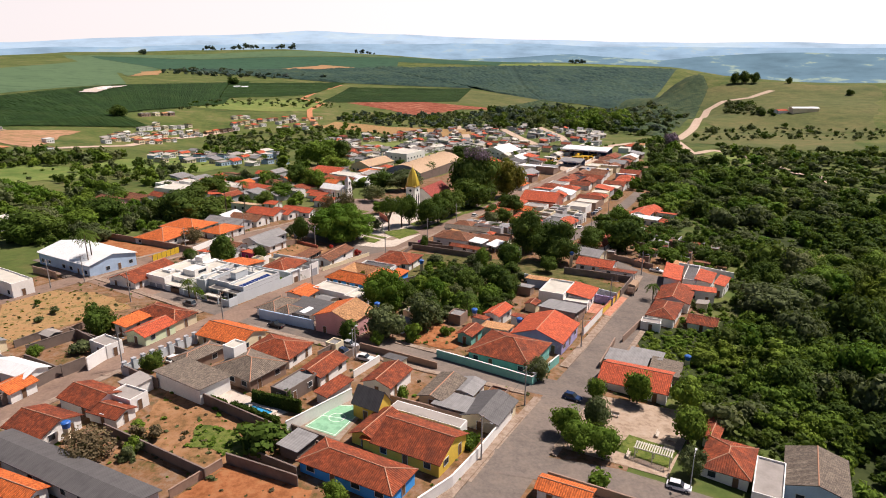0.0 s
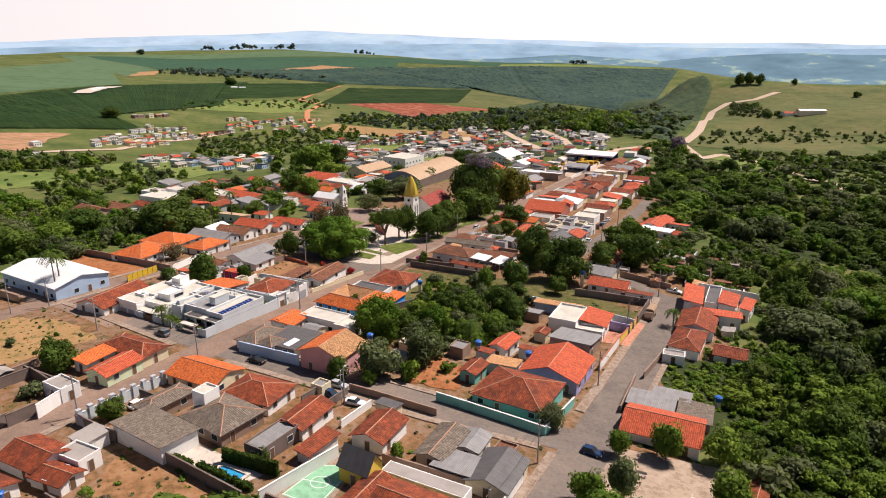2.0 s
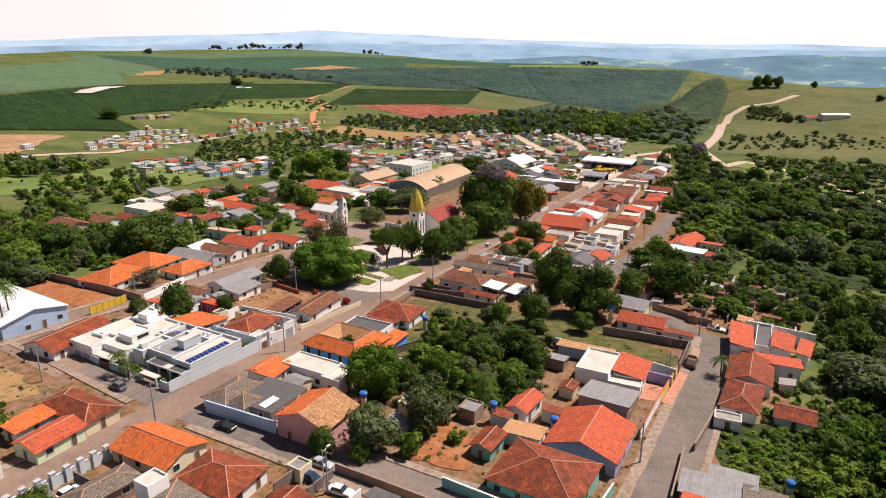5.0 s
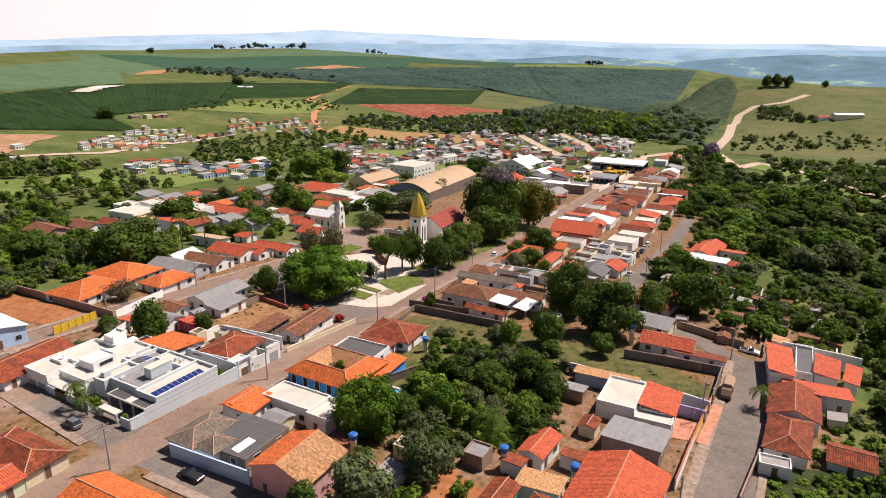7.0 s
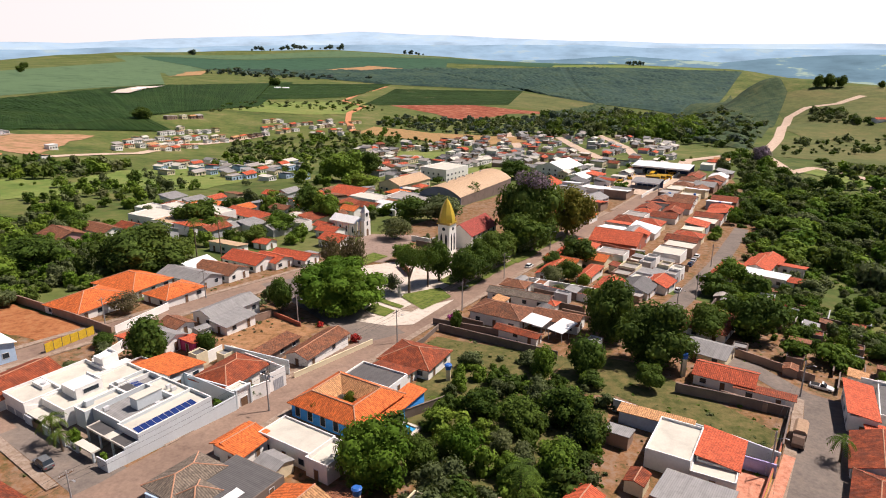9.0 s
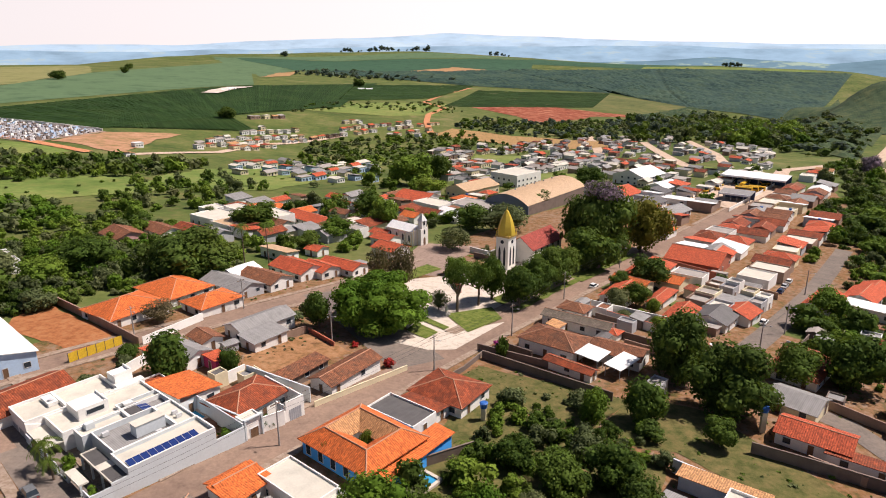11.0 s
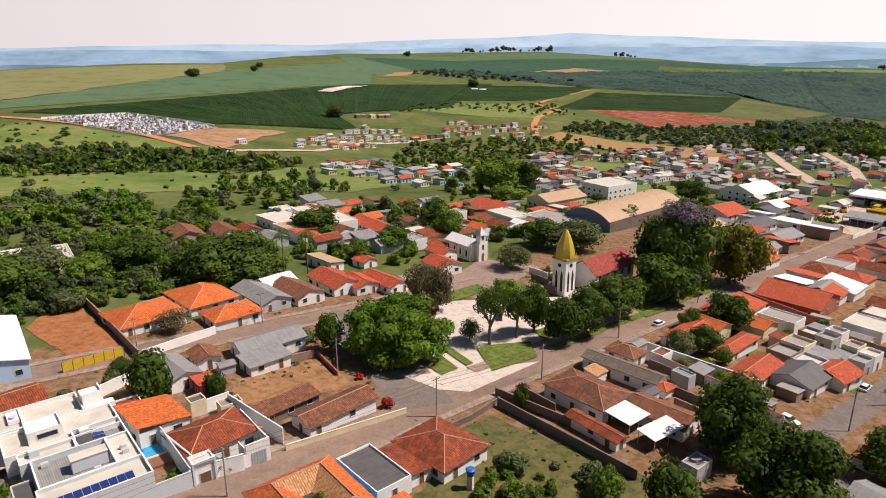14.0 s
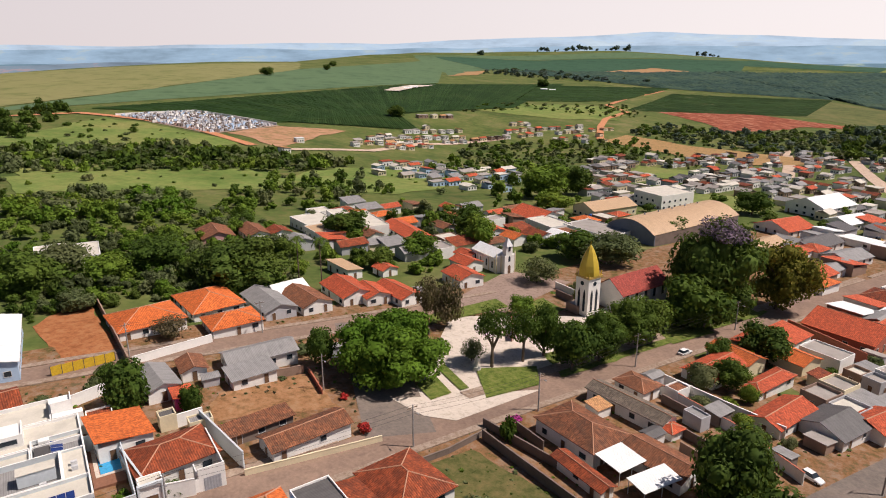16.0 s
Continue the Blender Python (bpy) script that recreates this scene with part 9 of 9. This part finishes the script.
tree(67.3, 234.6, 12.3, 7.9, "round", "dark", 0.1)
tree(78.8, 286.8, 7.8, 5.1, "round", "bright", 0.25)
tree(23.7, 101.6, 6.2, 3.1, "trim", "bright", 0.3)
tree(25.3, 96.7, 5.9, 3.4, "trim", "bright", 0.3)
tree(29.3, 95.6, 5.7, 3.2, "trim", "bright", 0.3)
tree(29.9, 104.0, 7.1, 2.8, "trim", "olive", 0.3)
tree(41.0, 117.0, 7.4, 3.4, "trim", "bright", 0.3)
tree(50.5, 116.6, 7.7, 3.8, "trim", "bright", 0.3)
tree(46.6, 103.1, 7.4, 3.6, "trim", "bright", 0.3)
tree(32.5, 116.5, 5.2, 2.5, "trim", "bright", 0.3)
tree(43.2, 92.0, 5.7, 2.4, "round", "olive", 0.2)
tree(21.4, 124.0, 5.1, 2.5, "round", "olive", 0.1)
tree(54.8, 109.6, 6.0, 4.3, "shrub", "olive", 0.05)
tree(26.7, 87.0, 2.8, 2.0, "shrub", "bright", 0.05)
tree(-79.5, 139.6, 5.9, 3.8, "trim", "dark", 0.05)
tree(-29.4, 93.5, 4.8, 4.7, "shrub", "dark", 0.05)
tree(-56.5, 89.9, 5.2, 4.4, "airy", "bare", 0.05)
tree(-50.2, 91.5, 2.7, 1.6, "shrub", "bright", 0.05)
tree(-28.6, 107.7, 2.9, 1.4, "shrub", "dark", 0.05)
tree(5.1, 95.8, 2.5, 2.0, "shrub", "bright", 0.05)
tree(-20.9, 138.5, 5.3, 2.7, "trim", "dark", 0.05)
tree(-12.6, 141.0, 8.1, 4.5, "round", "olive", 0.1)
tree(-3.6, 148.7, 8.5, 4.2, "round", "olive", 0.1)
tree(-81.0, 139.8, 6.6, 3.6, "round", "dark", 0.05)
tree(-52.6, 231.8, 9.5, 3.8, "round", "dark", 0.25)
tree(-70.1, 197.8, 8.4, 3.8, "trim", "dark", 0.05)
tree(-14.2, 137.2, 3.4, 1.7, "shrub", "bright", 0.05)
tree(-5.9, 140.2, 4.7, 2.3, "shrub", "bright", 0.05)
palm(-106.0, 183.2, 12.9, 3.4)
palm(-106.5, 186.3, 10.8, 3.2)
palm(-68.9, 164.8, 5.1, 2.4)
palm(-66.3, 163.0, 3.6, 2.0)
palm(63.0, 180.5, 4.6, 2.6)
palm(-94.1, 271.5, 14.7, 3.0)
palm(-86.4, 272.7, 15.3, 3.0)
palm(7.2, 161.8, 5.5, 3.6)

def clear_of_houses(x, y, gap):
    for hx, hy, rot, w, d in TAKEN:
        c, s = math.cos(radians(rot)), math.sin(radians(rot))
        u, v = (x - hx) * c + (y - hy) * s, -(x - hx) * s + (y - hy) * c
        if abs(u) < w / 2 + gap and abs(v) < d / 2 + gap:
            return False
    return True


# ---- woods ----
patch("wood_floor_middle", [(118, 268), (150, 430), (300, 340), (240, 240)], WOOD_FLOOR, 0.25, "dark green ground with the under-tree shade in its colour", "ground", n=40, wild=9)
patch("wood_floor_near", [(61, 121), (106, 213), (222, 245), (114, 128)], WOOD_FLOOR, 0.2, "dark green ground with the under-tree shade in its colour", "ground", n=30, wild=8)
woods("forest_floor_growth", scatter([(63, 121), (70, 140), (80, 156), (80, 174), (98, 194), (113, 230), (158, 250), (222, 245), (114, 128)], 5.5, 1), 2.2, ('wood', 'dark', 'bright', 'olive'), 1, "dense undergrowth at the edge of woodland", detail=1, tall=0.7, sink=0.4)
woods("forest_near", scatter([(70, 121), (84, 140), (90, 168), (104, 196), (116, 228), (158, 250), (222, 245), (114, 128)], 9.5, 1), 5.6, ('dark', 'lush', 'bright', 'wood', 'olive', 'bright', 'dark'), 101, "dense dark green woodland beside the town", detail=3, tall=1.0)
woods("forest_middle", scatter([(105, 317), (118, 381)] + [(146, 477), (183, 513), (195, 481), (208, 453), (222, 427), (244, 401)] + [(245, 330), (300, 330), (240, 250), (168, 262)], 9.5, 2), 6.0, ('dark', 'lush', 'olive', 'wood', 'bright', 'dark'), 2, "dense dark woodland in a hollow", detail=2, tall=0.85)
woods("forest_growth", scatter([(96, 303), (110, 374)] + [(146, 477), (183, 513), (195, 481), (208, 453), (222, 427), (244, 401)] + [(255, 340), (310, 330), (250, 245), (150, 250)], 6.8, 6), 2.9, ('bright', 'dark', 'olive', 'lush'), 6, "lower bright growth between woodland trees", detail=1, tall=0.8, sink=0.4)
woods("forest_far", scatter([(207, 466), (225, 448), (228, 400), (249, 388), (312, 407), (446, 583), (381, 596), (293, 584), (251, 610)], 10.5, 3), 5.6, ('wood', 'dark', 'olive', 'lush'), 3, "dark woodland on lower slopes", detail=0, tall=0.8)
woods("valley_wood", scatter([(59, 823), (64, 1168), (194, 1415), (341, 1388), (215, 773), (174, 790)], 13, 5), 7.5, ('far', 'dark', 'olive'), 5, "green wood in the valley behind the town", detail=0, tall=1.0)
woods("valley_bright", scatter([(134, 781), (194, 1082), (281, 1073), (212, 773)], 12, 45), 8, ('bright', 'lush'), 45, "tall bright green trees behind the town", detail=1, tall=1.1)
woods("belt_creek", scatter([(-204, 531), (-268, 726), (-208, 796), (-122, 846), (-102, 803), (-134, 691), (-149, 557)], 10, 10), 4.2, ('bright', 'dark', 'olive'), 10, "green creek-side thicket", detail=0, tall=0.8)
woods("belt_scar", scatter([(-154, 910), (-148, 1055), (-63, 1017), (84, 1189), (65, 806), (-23, 836)], 11, 11), 5.2, ('dark', 'far', 'olive'), 11, "trees below the earthworks", detail=0, tall=0.8)
woods("village_trees", scatter([(-144, 743), (-129, 802), (-21, 761), (-52, 670)], 14, 12), 4.2, ('dark', 'olive'), 12, "trees between far house rows", detail=0, tall=0.8)
canopy_sheet("slope_wood", [(-745, 1769), (-271, 1675), (66, 1786), (-264, 2191)], FAR_WOOD_HAZED, 110, 8.0, 11.0, "wooded far valley side")
canopy_sheet("slope_wood", [(-264, 2191), (66, 1786), (210, 1536), (205, 2402)], FAR_WOOD_HAZED, 110, 8.0, 11.0, "wooded far valley side")
canopy_sheet("slope_wood", [(205, 2402), (210, 1536), (350, 1403), (817, 2463)], FAR_WOOD_HAZED, 120, 8.0, 11.0, "wooded far valley side")
canopy_sheet("slope_wood", [(84, 1352), (212, 1548), (377, 1049), (226, 687)], HILL_SCRUB, 100, 8.0, 11.0, "wooded far valley side")
canopy_sheet("slope_wood", [(350, 1403), (661, 2077), (450, 1176), (278, 800)], HILL_SCRUB, 60, 3.0, 10.0, "scrub on the flank of a hill")
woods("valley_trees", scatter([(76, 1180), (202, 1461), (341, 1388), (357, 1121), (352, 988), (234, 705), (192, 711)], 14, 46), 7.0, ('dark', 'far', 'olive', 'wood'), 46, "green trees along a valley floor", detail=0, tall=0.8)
woods("street_end_trees", [p for p in scatter([(122, 464), (188, 633), (216, 659), (198, 537), (184, 469), (157, 431), (102, 337), (99, 357)], 8.5, 48) if clear_of_houses(*p, 1.5) and not on_lane(*p, 7.0)], 3.8, ('dark', 'bright', 'olive', 'lush'), 48, "trees and gardens at the end of the street", detail=1, tall=1.0)
woods("hill_scrub", scatter([(233, 652), (303, 778), (423, 819), (483, 758), (559, 751), (504, 676), (448, 701), (352, 701)], 15, 18), 4.2, ('olive', 'dark', 'olive'), 18, "scattered bushes on a hillside", detail=0, tall=0.9)
woods("orchard_edge", scatter([(-362, 868), (-380, 989), (-243, 1248), (-180, 1112), (-205, 1055), (-314, 1014)], 15, 19), 4.0, ('dark', 'olive'), 19, "trees along a field edge", detail=0, tall=0.7)
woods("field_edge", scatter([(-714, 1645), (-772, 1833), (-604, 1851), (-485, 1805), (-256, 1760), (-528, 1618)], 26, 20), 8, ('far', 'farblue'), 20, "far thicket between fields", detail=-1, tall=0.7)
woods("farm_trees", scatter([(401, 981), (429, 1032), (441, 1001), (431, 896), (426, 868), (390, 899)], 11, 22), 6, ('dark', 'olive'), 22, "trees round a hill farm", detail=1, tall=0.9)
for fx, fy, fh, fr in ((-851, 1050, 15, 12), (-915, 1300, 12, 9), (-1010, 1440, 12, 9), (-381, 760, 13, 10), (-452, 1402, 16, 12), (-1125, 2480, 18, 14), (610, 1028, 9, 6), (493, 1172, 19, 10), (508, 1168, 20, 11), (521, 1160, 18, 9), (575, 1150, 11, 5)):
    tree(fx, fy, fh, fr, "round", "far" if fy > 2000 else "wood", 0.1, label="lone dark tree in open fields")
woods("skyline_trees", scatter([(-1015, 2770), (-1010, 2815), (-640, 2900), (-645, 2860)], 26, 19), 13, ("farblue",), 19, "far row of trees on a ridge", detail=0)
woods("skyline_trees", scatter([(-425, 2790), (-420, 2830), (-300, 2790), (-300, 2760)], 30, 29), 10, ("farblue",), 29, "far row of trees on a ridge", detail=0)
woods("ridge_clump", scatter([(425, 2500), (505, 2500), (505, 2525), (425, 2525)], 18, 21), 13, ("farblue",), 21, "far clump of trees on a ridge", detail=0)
woods("lane_gardens", [p for p in scatter([(93, 364), (127, 456), (146, 477), (118, 370), (128, 305), (140, 284), (146, 257), (116, 214), (103, 222), (83, 230), (70, 238), (64, 250)], 8.0, 91) if not on_lane(*p, 6.5) and clear_of_houses(*p, 1.8)], 2.3, ('bright', 'olive', 'lush', 'dark'), 91, "fruit trees and shrubs in gardens behind a lane", detail=2, tall=1.0)
woods("plot_growth", [p for p in scatter([(74, 190), (88, 208), (99, 196), (121, 195), (88, 152), (65, 149), (60, 161)], 3.0, 92) if clear_of_houses(*p, 1.2) and not on_lane(*p, 5.5)], 1.5, ('bright', 'dark', 'olive', 'lush'), 92, "weeds and shrubs on back plots", detail=1, tall=0.8)
woods("orchard_back", [p for p in scatter([(-6, 204), (1, 212), (13, 212), (20, 206), (26, 200), (16, 192), (-3, 186)], 4.2, 93) if clear_of_houses(*p, 1.2)], 2.1, ('dark', 'olive', 'bright', 'wood'), 93, "fruit trees and shrubs beside a grass lot", detail=2, tall=0.9)
woods("lot_growth", [p for p in scatter([(59, 230), (80, 236), (100, 225), (114, 222), (140, 264), (117, 279), (79, 256)], 4.6, 94) if clear_of_houses(*p, 1.5) and not on_lane(*p, 6.0)], 2.0, ('dark', 'bright', 'olive'), 94, "garden trees behind the last houses", detail=2, tall=1.0)
woods("left_gardens", [p for p in scatter([(-135, 214), (-195, 280), (-172, 301), (-134, 296), (-96, 273), (-107, 260), (-109, 239), (-118, 227)], 5.6, 95) if clear_of_houses(*p, 1.2) and not on_lane(*p, 6.0)], 2.6, ('dark', 'wood', 'bright', 'olive', 'lush'), 95, "dense fruit trees and shrubs behind the houses", detail=2, tall=1.0)
woods("grove_back", [p for p in scatter([(64, 279), (78, 283), (115, 262), (103, 222), (82, 206), (75, 236), (62, 253)], 11, 4) if clear_of_houses(*p, 1.0) and not on_lane(*p, 5.0)], 3.8, ('bright', 'dark', 'olive'), 4, "mixed green trees behind back yards", detail=2, tall=1.0)
woods("belt_meadow", scatter([(-348, 320), (-418, 358), (-401, 403), (-364, 457), (-295, 482), (-252, 518), (-246, 461), (-294, 398), (-326, 355)], 6.4, 7), 4.6, ('dark', 'olive', 'wood', 'bright'), 7, "belt of trees across the meadow", detail=0, tall=1.0)
woods("belt_left", scatter([(-239, 263), (-299, 294), (-273, 309), (-235, 345), (-192, 321), (-198, 295)], 7.0, 8), 4.4, ('dark', 'bright', 'olive', 'lush'), 8, "scattered trees and bushes on rough ground", detail=1, tall=1.0)
woods("belt_scrub", scatter([(-213, 249), (-239, 263), (-200, 294), (-205, 376), (-185, 363), (-176, 299), (-182, 272)], 6.0, 9), 2.8, ('bright', 'olive'), 9, "green scrub and bushes", detail=1, tall=1.0)
woods("town_trees", [p for p in scatter([(-147, 287), (-125, 316), (-74, 329), (-70, 318), (-89, 295), (-107, 273)], 8, 12) if clear_of_houses(*p, 1.0) and not on_lane(*p, 5.0)], 3.0, ('dark', 'bright'), 12, "garden trees between houses", detail=2, tall=1.0)
woods("town_trees_left", [p for p in scatter([(-142, 248), (-182, 304), (-181, 341), (-130, 320), (-111, 281), (-114, 256), (-123, 236)], 9, 13) if clear_of_houses(*p, 1.0) and not on_lane(*p, 5.0)], 3.6, ('dark', 'bright', 'olive'), 13, "garden trees and bananas behind houses", detail=2, tall=1.0)
woods("orchard", scatter([(-17, 159), (-14, 176), (-8, 192), (8, 197), (23, 202), (27, 193), (21, 176), (18, 164), (-3, 154)], 4.3, 14), 2.2, ('dark', 'olive', 'bright', 'wood', 'olive'), 14, "dense orchard of mango and guava trees", detail=2, tall=1.1)
woods("grove_right", [p for p in scatter([(52, 109), (62, 141), (85, 174), (105, 208), (95, 224), (128, 259), (175, 245), (116, 153), (79, 128), (60, 103)], 8.5, 15) if clear_of_houses(*p, 1.0) and not on_lane(*p, 5.0)], 3.2, ('bright', 'olive', 'dark'), 15, "mixed green trees on the valley edge", detail=2, tall=0.9)
woods("meadow_bush", scatter([(-221, 253), (-348, 320), (-269, 444), (-225, 521), (-143, 601), (-142, 454), (-205, 376), (-190, 302)], 20, 17), 2.4, ('bright', 'olive', 'dark'), 17, "scattered bushes in the meadow", detail=1, tall=0.8)
woods("upper_bush", scatter([(-436, 389), (-548, 495), (-415, 500), (-368, 461)], 16, 18), 3, ('olive', 'dark'), 18, "low scrub in the upper pasture", detail=1, tall=0.6)
woods("suburb_trees", [p for p in scatter([(-72, 439), (-30, 516), (33, 511), (154, 633), (149, 522), (76, 447), (27, 423), (-36, 418)], 24, 23) if clear_of_houses(*p, 1.0) and not on_lane(*p, 5.0)], 3.6, ('dark', 'bright'), 23, "garden trees among the suburb", detail=1, tall=1.0)
woods("district_trees", [p for p in scatter([(-173, 364), (-143, 405), (-69, 428), (-33, 460), (-39, 391), (-59, 322), (-73, 294), (-130, 320)], 8.5, 24) if clear_of_houses(*p, 1.0) and not on_lane(*p, 5.0)], 3.2, ('dark', 'bright', 'olive'), 24, "garden trees among the houses", detail=2, tall=1.0)
woods("far_left_trees", scatter([(-577, 442), (-595, 481), (-620, 524), (-570, 503), (-483, 417), (-439, 369)], 14, 25), 6, ('dark', 'wood'), 25, "trees at the field edge", detail=1, tall=1.0)
woods("lane_trees", [p for p in scatter([(63, 277), (104, 303), (117, 279), (85, 237), (72, 221), (64, 239)], 13, 26) if clear_of_houses(*p, 1.0) and not on_lane(*p, 5.0)], 3.6, ('dark', 'bright', 'olive'), 26, "back garden trees", detail=2, tall=1.0)
woods("yard_shrubs", scatter([(-8, 138), (-2, 151), (11, 167), (15, 151), (6, 146)], 7, 27), 1.8, ('bright', 'olive'), 27, "low shrubs and weeds in a yard", detail=2, tall=1.0)
woods("weeds_plot", scatter([(40, 122), (54, 157), (70, 159), (61, 137), (50, 135)], 1.9, 28), 1.4, ('bright', 'lush', 'bright'), 28, "thick green weeds on a plot", detail=1, tall=0.6)
back_yards([(1, 33), (-154, 116), (-45, 320), (60, 330), (110, 238)], 77, 5.6)
patch("wood_floor_corner", [(101, 150), (159, 163), (91, 82), (71, 80)], WOOD_FLOOR, 0.22, "dark green ground with the under-tree shade in its colour", "ground", n=30, wild=5)
patch("wood_floor_plots", [(53, 123), (81, 173), (108, 151), (70, 110)], WOOD_FLOOR, 0.24, "dark green ground behind back plots, shade in its colour", "ground", n=30, wild=4)
woods("forest_edge", scatter([(104, 151), (159, 163), (91, 82), (75, 80), (81, 101), (90, 125)], 5.5, 41), 3.8, ('wood', 'dark', 'olive'), 41, "dark tangled trees behind the last houses", detail=2, tall=1.1)
woods("grove_corner", scatter([(60, 117), (73, 130), (105, 136), (95, 109), (79, 92), (83, 107), (68, 108), (64, 111)], 6, 31), 3.4, ('bright', 'dark', 'olive'), 31, "mixed bushes and trees behind houses", detail=2, tall=1.0)
woods("plot_trees", [p for p in scatter([(66, 138), (74, 160), (88, 172), (104, 160), (96, 136), (82, 120), (70, 118)], 6.2, 61) if clear_of_houses(*p, 2.5)], 3.6, ('dark', 'wood', 'bright', 'dark', 'lush'), 61, "dark trees shading the back plots", detail=2, tall=1.0)
woods("plot_thicket", [p for p in scatter([(56, 124), (64, 146), (76, 164), (98, 160), (92, 128), (76, 108)], 2.7, 62) if clear_of_houses(*p, 1.4) and not on_lane(*p, 6.0)], 1.6, ('bright', 'dark', 'olive', 'lush'), 62, "rank weeds and shrubs below the trees", detail=1, tall=0.8)
woods("plot_thicket", [p for p in scatter([(59, 126), (62, 143), (73, 150), (74, 128)], 2.2, 63) if clear_of_houses(*p, 1.0)], 1.3, ('dark', 'bright', 'olive'), 63, "rank weeds behind a house", detail=1, tall=0.8)
woods("lane_thicket", [p for p in scatter([(90, 198), (112, 232), (150, 246), (140, 222), (112, 196)], 4.6, 64) if clear_of_houses(*p, 2.0) and not on_lane(*p, 6.0)], 1.8, ('bright', 'dark', 'olive', 'lush'), 64, "shrubs and banana clumps behind gardens", detail=1, tall=0.9)
woods("left_green", scatter([(-238, 386), (-240, 416), (-214, 452), (-163, 438), (-178, 372), (-191, 339), (-189, 315)], 10, 36), 3.6, ('bright', 'dark', 'olive'), 36, "bushes and small trees at the town edge", detail=1, tall=1.0)
woods("mid_green", scatter([(-140, 535), (-120, 596), (-88, 528), (-65, 438), (-84, 407), (-116, 440)], 13, 37), 4.2, ('dark', 'bright'), 37, "garden trees at the town edge", detail=1, tall=1.0)
woods("lot_tufts", scatter([(-100, 133), (-121, 165), (-96, 168), (-80, 156)], 2.1, 51), 0.42, ('yellow', 'olive', 'bare'), 51, "dry tufts of grass on a vacant lot", detail=-1, tall=0.6)
woods("lot_tufts", scatter([(-62, 207), (-66, 220), (-57, 232), (-46, 224)], 2.2, 52), 0.5, ('bare', 'olive', 'bare'), 52, "dry tufts of grass on a vacant lot", detail=-1, tall=0.6)
woods("lot_tufts", scatter([(-17, 212), (-11, 222), (21, 214), (11, 198)], 2.4, 53), 0.5, ('olive', 'dark'), 53, "weeds and tufts in a grass lot", detail=-1, tall=0.5)
woods("lot_tufts", scatter([(27, 197), (36, 211), (56, 187), (49, 179)], 2.4, 54), 0.45, ('olive', 'dark'), 54, "weeds and tufts in a grass lot", detail=-1, tall=0.5)
woods("lot_weeds", scatter([(-53, 91), (-53, 113), (-30, 99), (-34, 84)], 2.3, 55), 0.55, ('olive', 'bright', 'bare'), 55, "weeds on bare earth", detail=-1, tall=0.6)
woods("lot_weeds", scatter([(-39, 78), (-34, 88), (-18, 82), (-19, 71)], 2.6, 56), 0.5, ('olive', 'bare'), 56, "weeds on bare earth", detail=-1, tall=0.6)
woods("lot_weeds", scatter([(-9, 139), (-2, 154), (8, 145), (3, 137)], 2.2, 57), 0.6, ('bright', 'olive', 'bare'), 57, "weeds on orange soil", detail=-1, tall=0.6)
woods("lot_weeds", scatter([(-42, 93), (-42, 99), (-34, 98), (-32, 90)], 1.1, 58), 0.5, ('bright',), 58, "thick green weeds on bare earth", detail=-1, tall=0.6)
woods("lot_bushes", scatter([(-99, 136), (-110, 157), (-94, 164), (-80, 154)], 9, 59), 1.0, ('olive', 'dark'), 59, "dry bushes on a vacant lot", detail=2, tall=1.0)
woods("lot_bushes", scatter([(-54, 91), (-54, 102), (-45, 93), (-46, 86)], 3.0, 60), 1.1, ('olive', 'bright', 'bare'), 60, "dense bushes beside a yard wall", detail=2, tall=1.0)
woods("verge_weeds", [p for p in scatter([(1, 33), (-154, 116), (-45, 320), (110, 238)], 3.2, 61) if not on_lane(*p, 5.6) and not any(inside(q, *p) for q in OPEN)], 0.42, ("olive", "bright", "bare"), 61, "low weeds in yards and along walls", detail=-1, tall=0.6)


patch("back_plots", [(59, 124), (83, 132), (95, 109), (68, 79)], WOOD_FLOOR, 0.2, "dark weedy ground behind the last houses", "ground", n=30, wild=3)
woods("back_thicket", [p for p in scatter([(57, 127), (73, 135), (96, 137), (99, 113), (77, 76), (64, 74), (59, 89), (54, 104)], 3.3, 71) if clear_of_houses(*p, 1.5)], 1.9, ("wood", "dark", "bright"), 71, "tangled bushes behind the last houses", detail=1)
woods("back_gardens", [p for p in scatter([(-135, 209), (-205, 245), (-166, 283), (-116, 282), (-92, 277), (-105, 258), (-117, 244), (-126, 231), (-123, 210)], 3.8, 81) if clear_of_houses(*p, 2.0)], 1.9, ("dark", "olive", "bright", "lush"), 81, "bushes and fruit trees in back gardens", detail=1)
woods("back_gardens", [p for p in scatter([(14, 266), (23, 306), (60, 353), (54, 275), (38, 254)], 6.5, 82) if clear_of_houses(*p, 2.2) and not on_lane(*p, 6.5) and not any(inside(q, *p) for q in OPEN if len(q) > 4)], 1.6, ("dark", "olive", "bright"), 82, "bushes between yards and houses", detail=1)
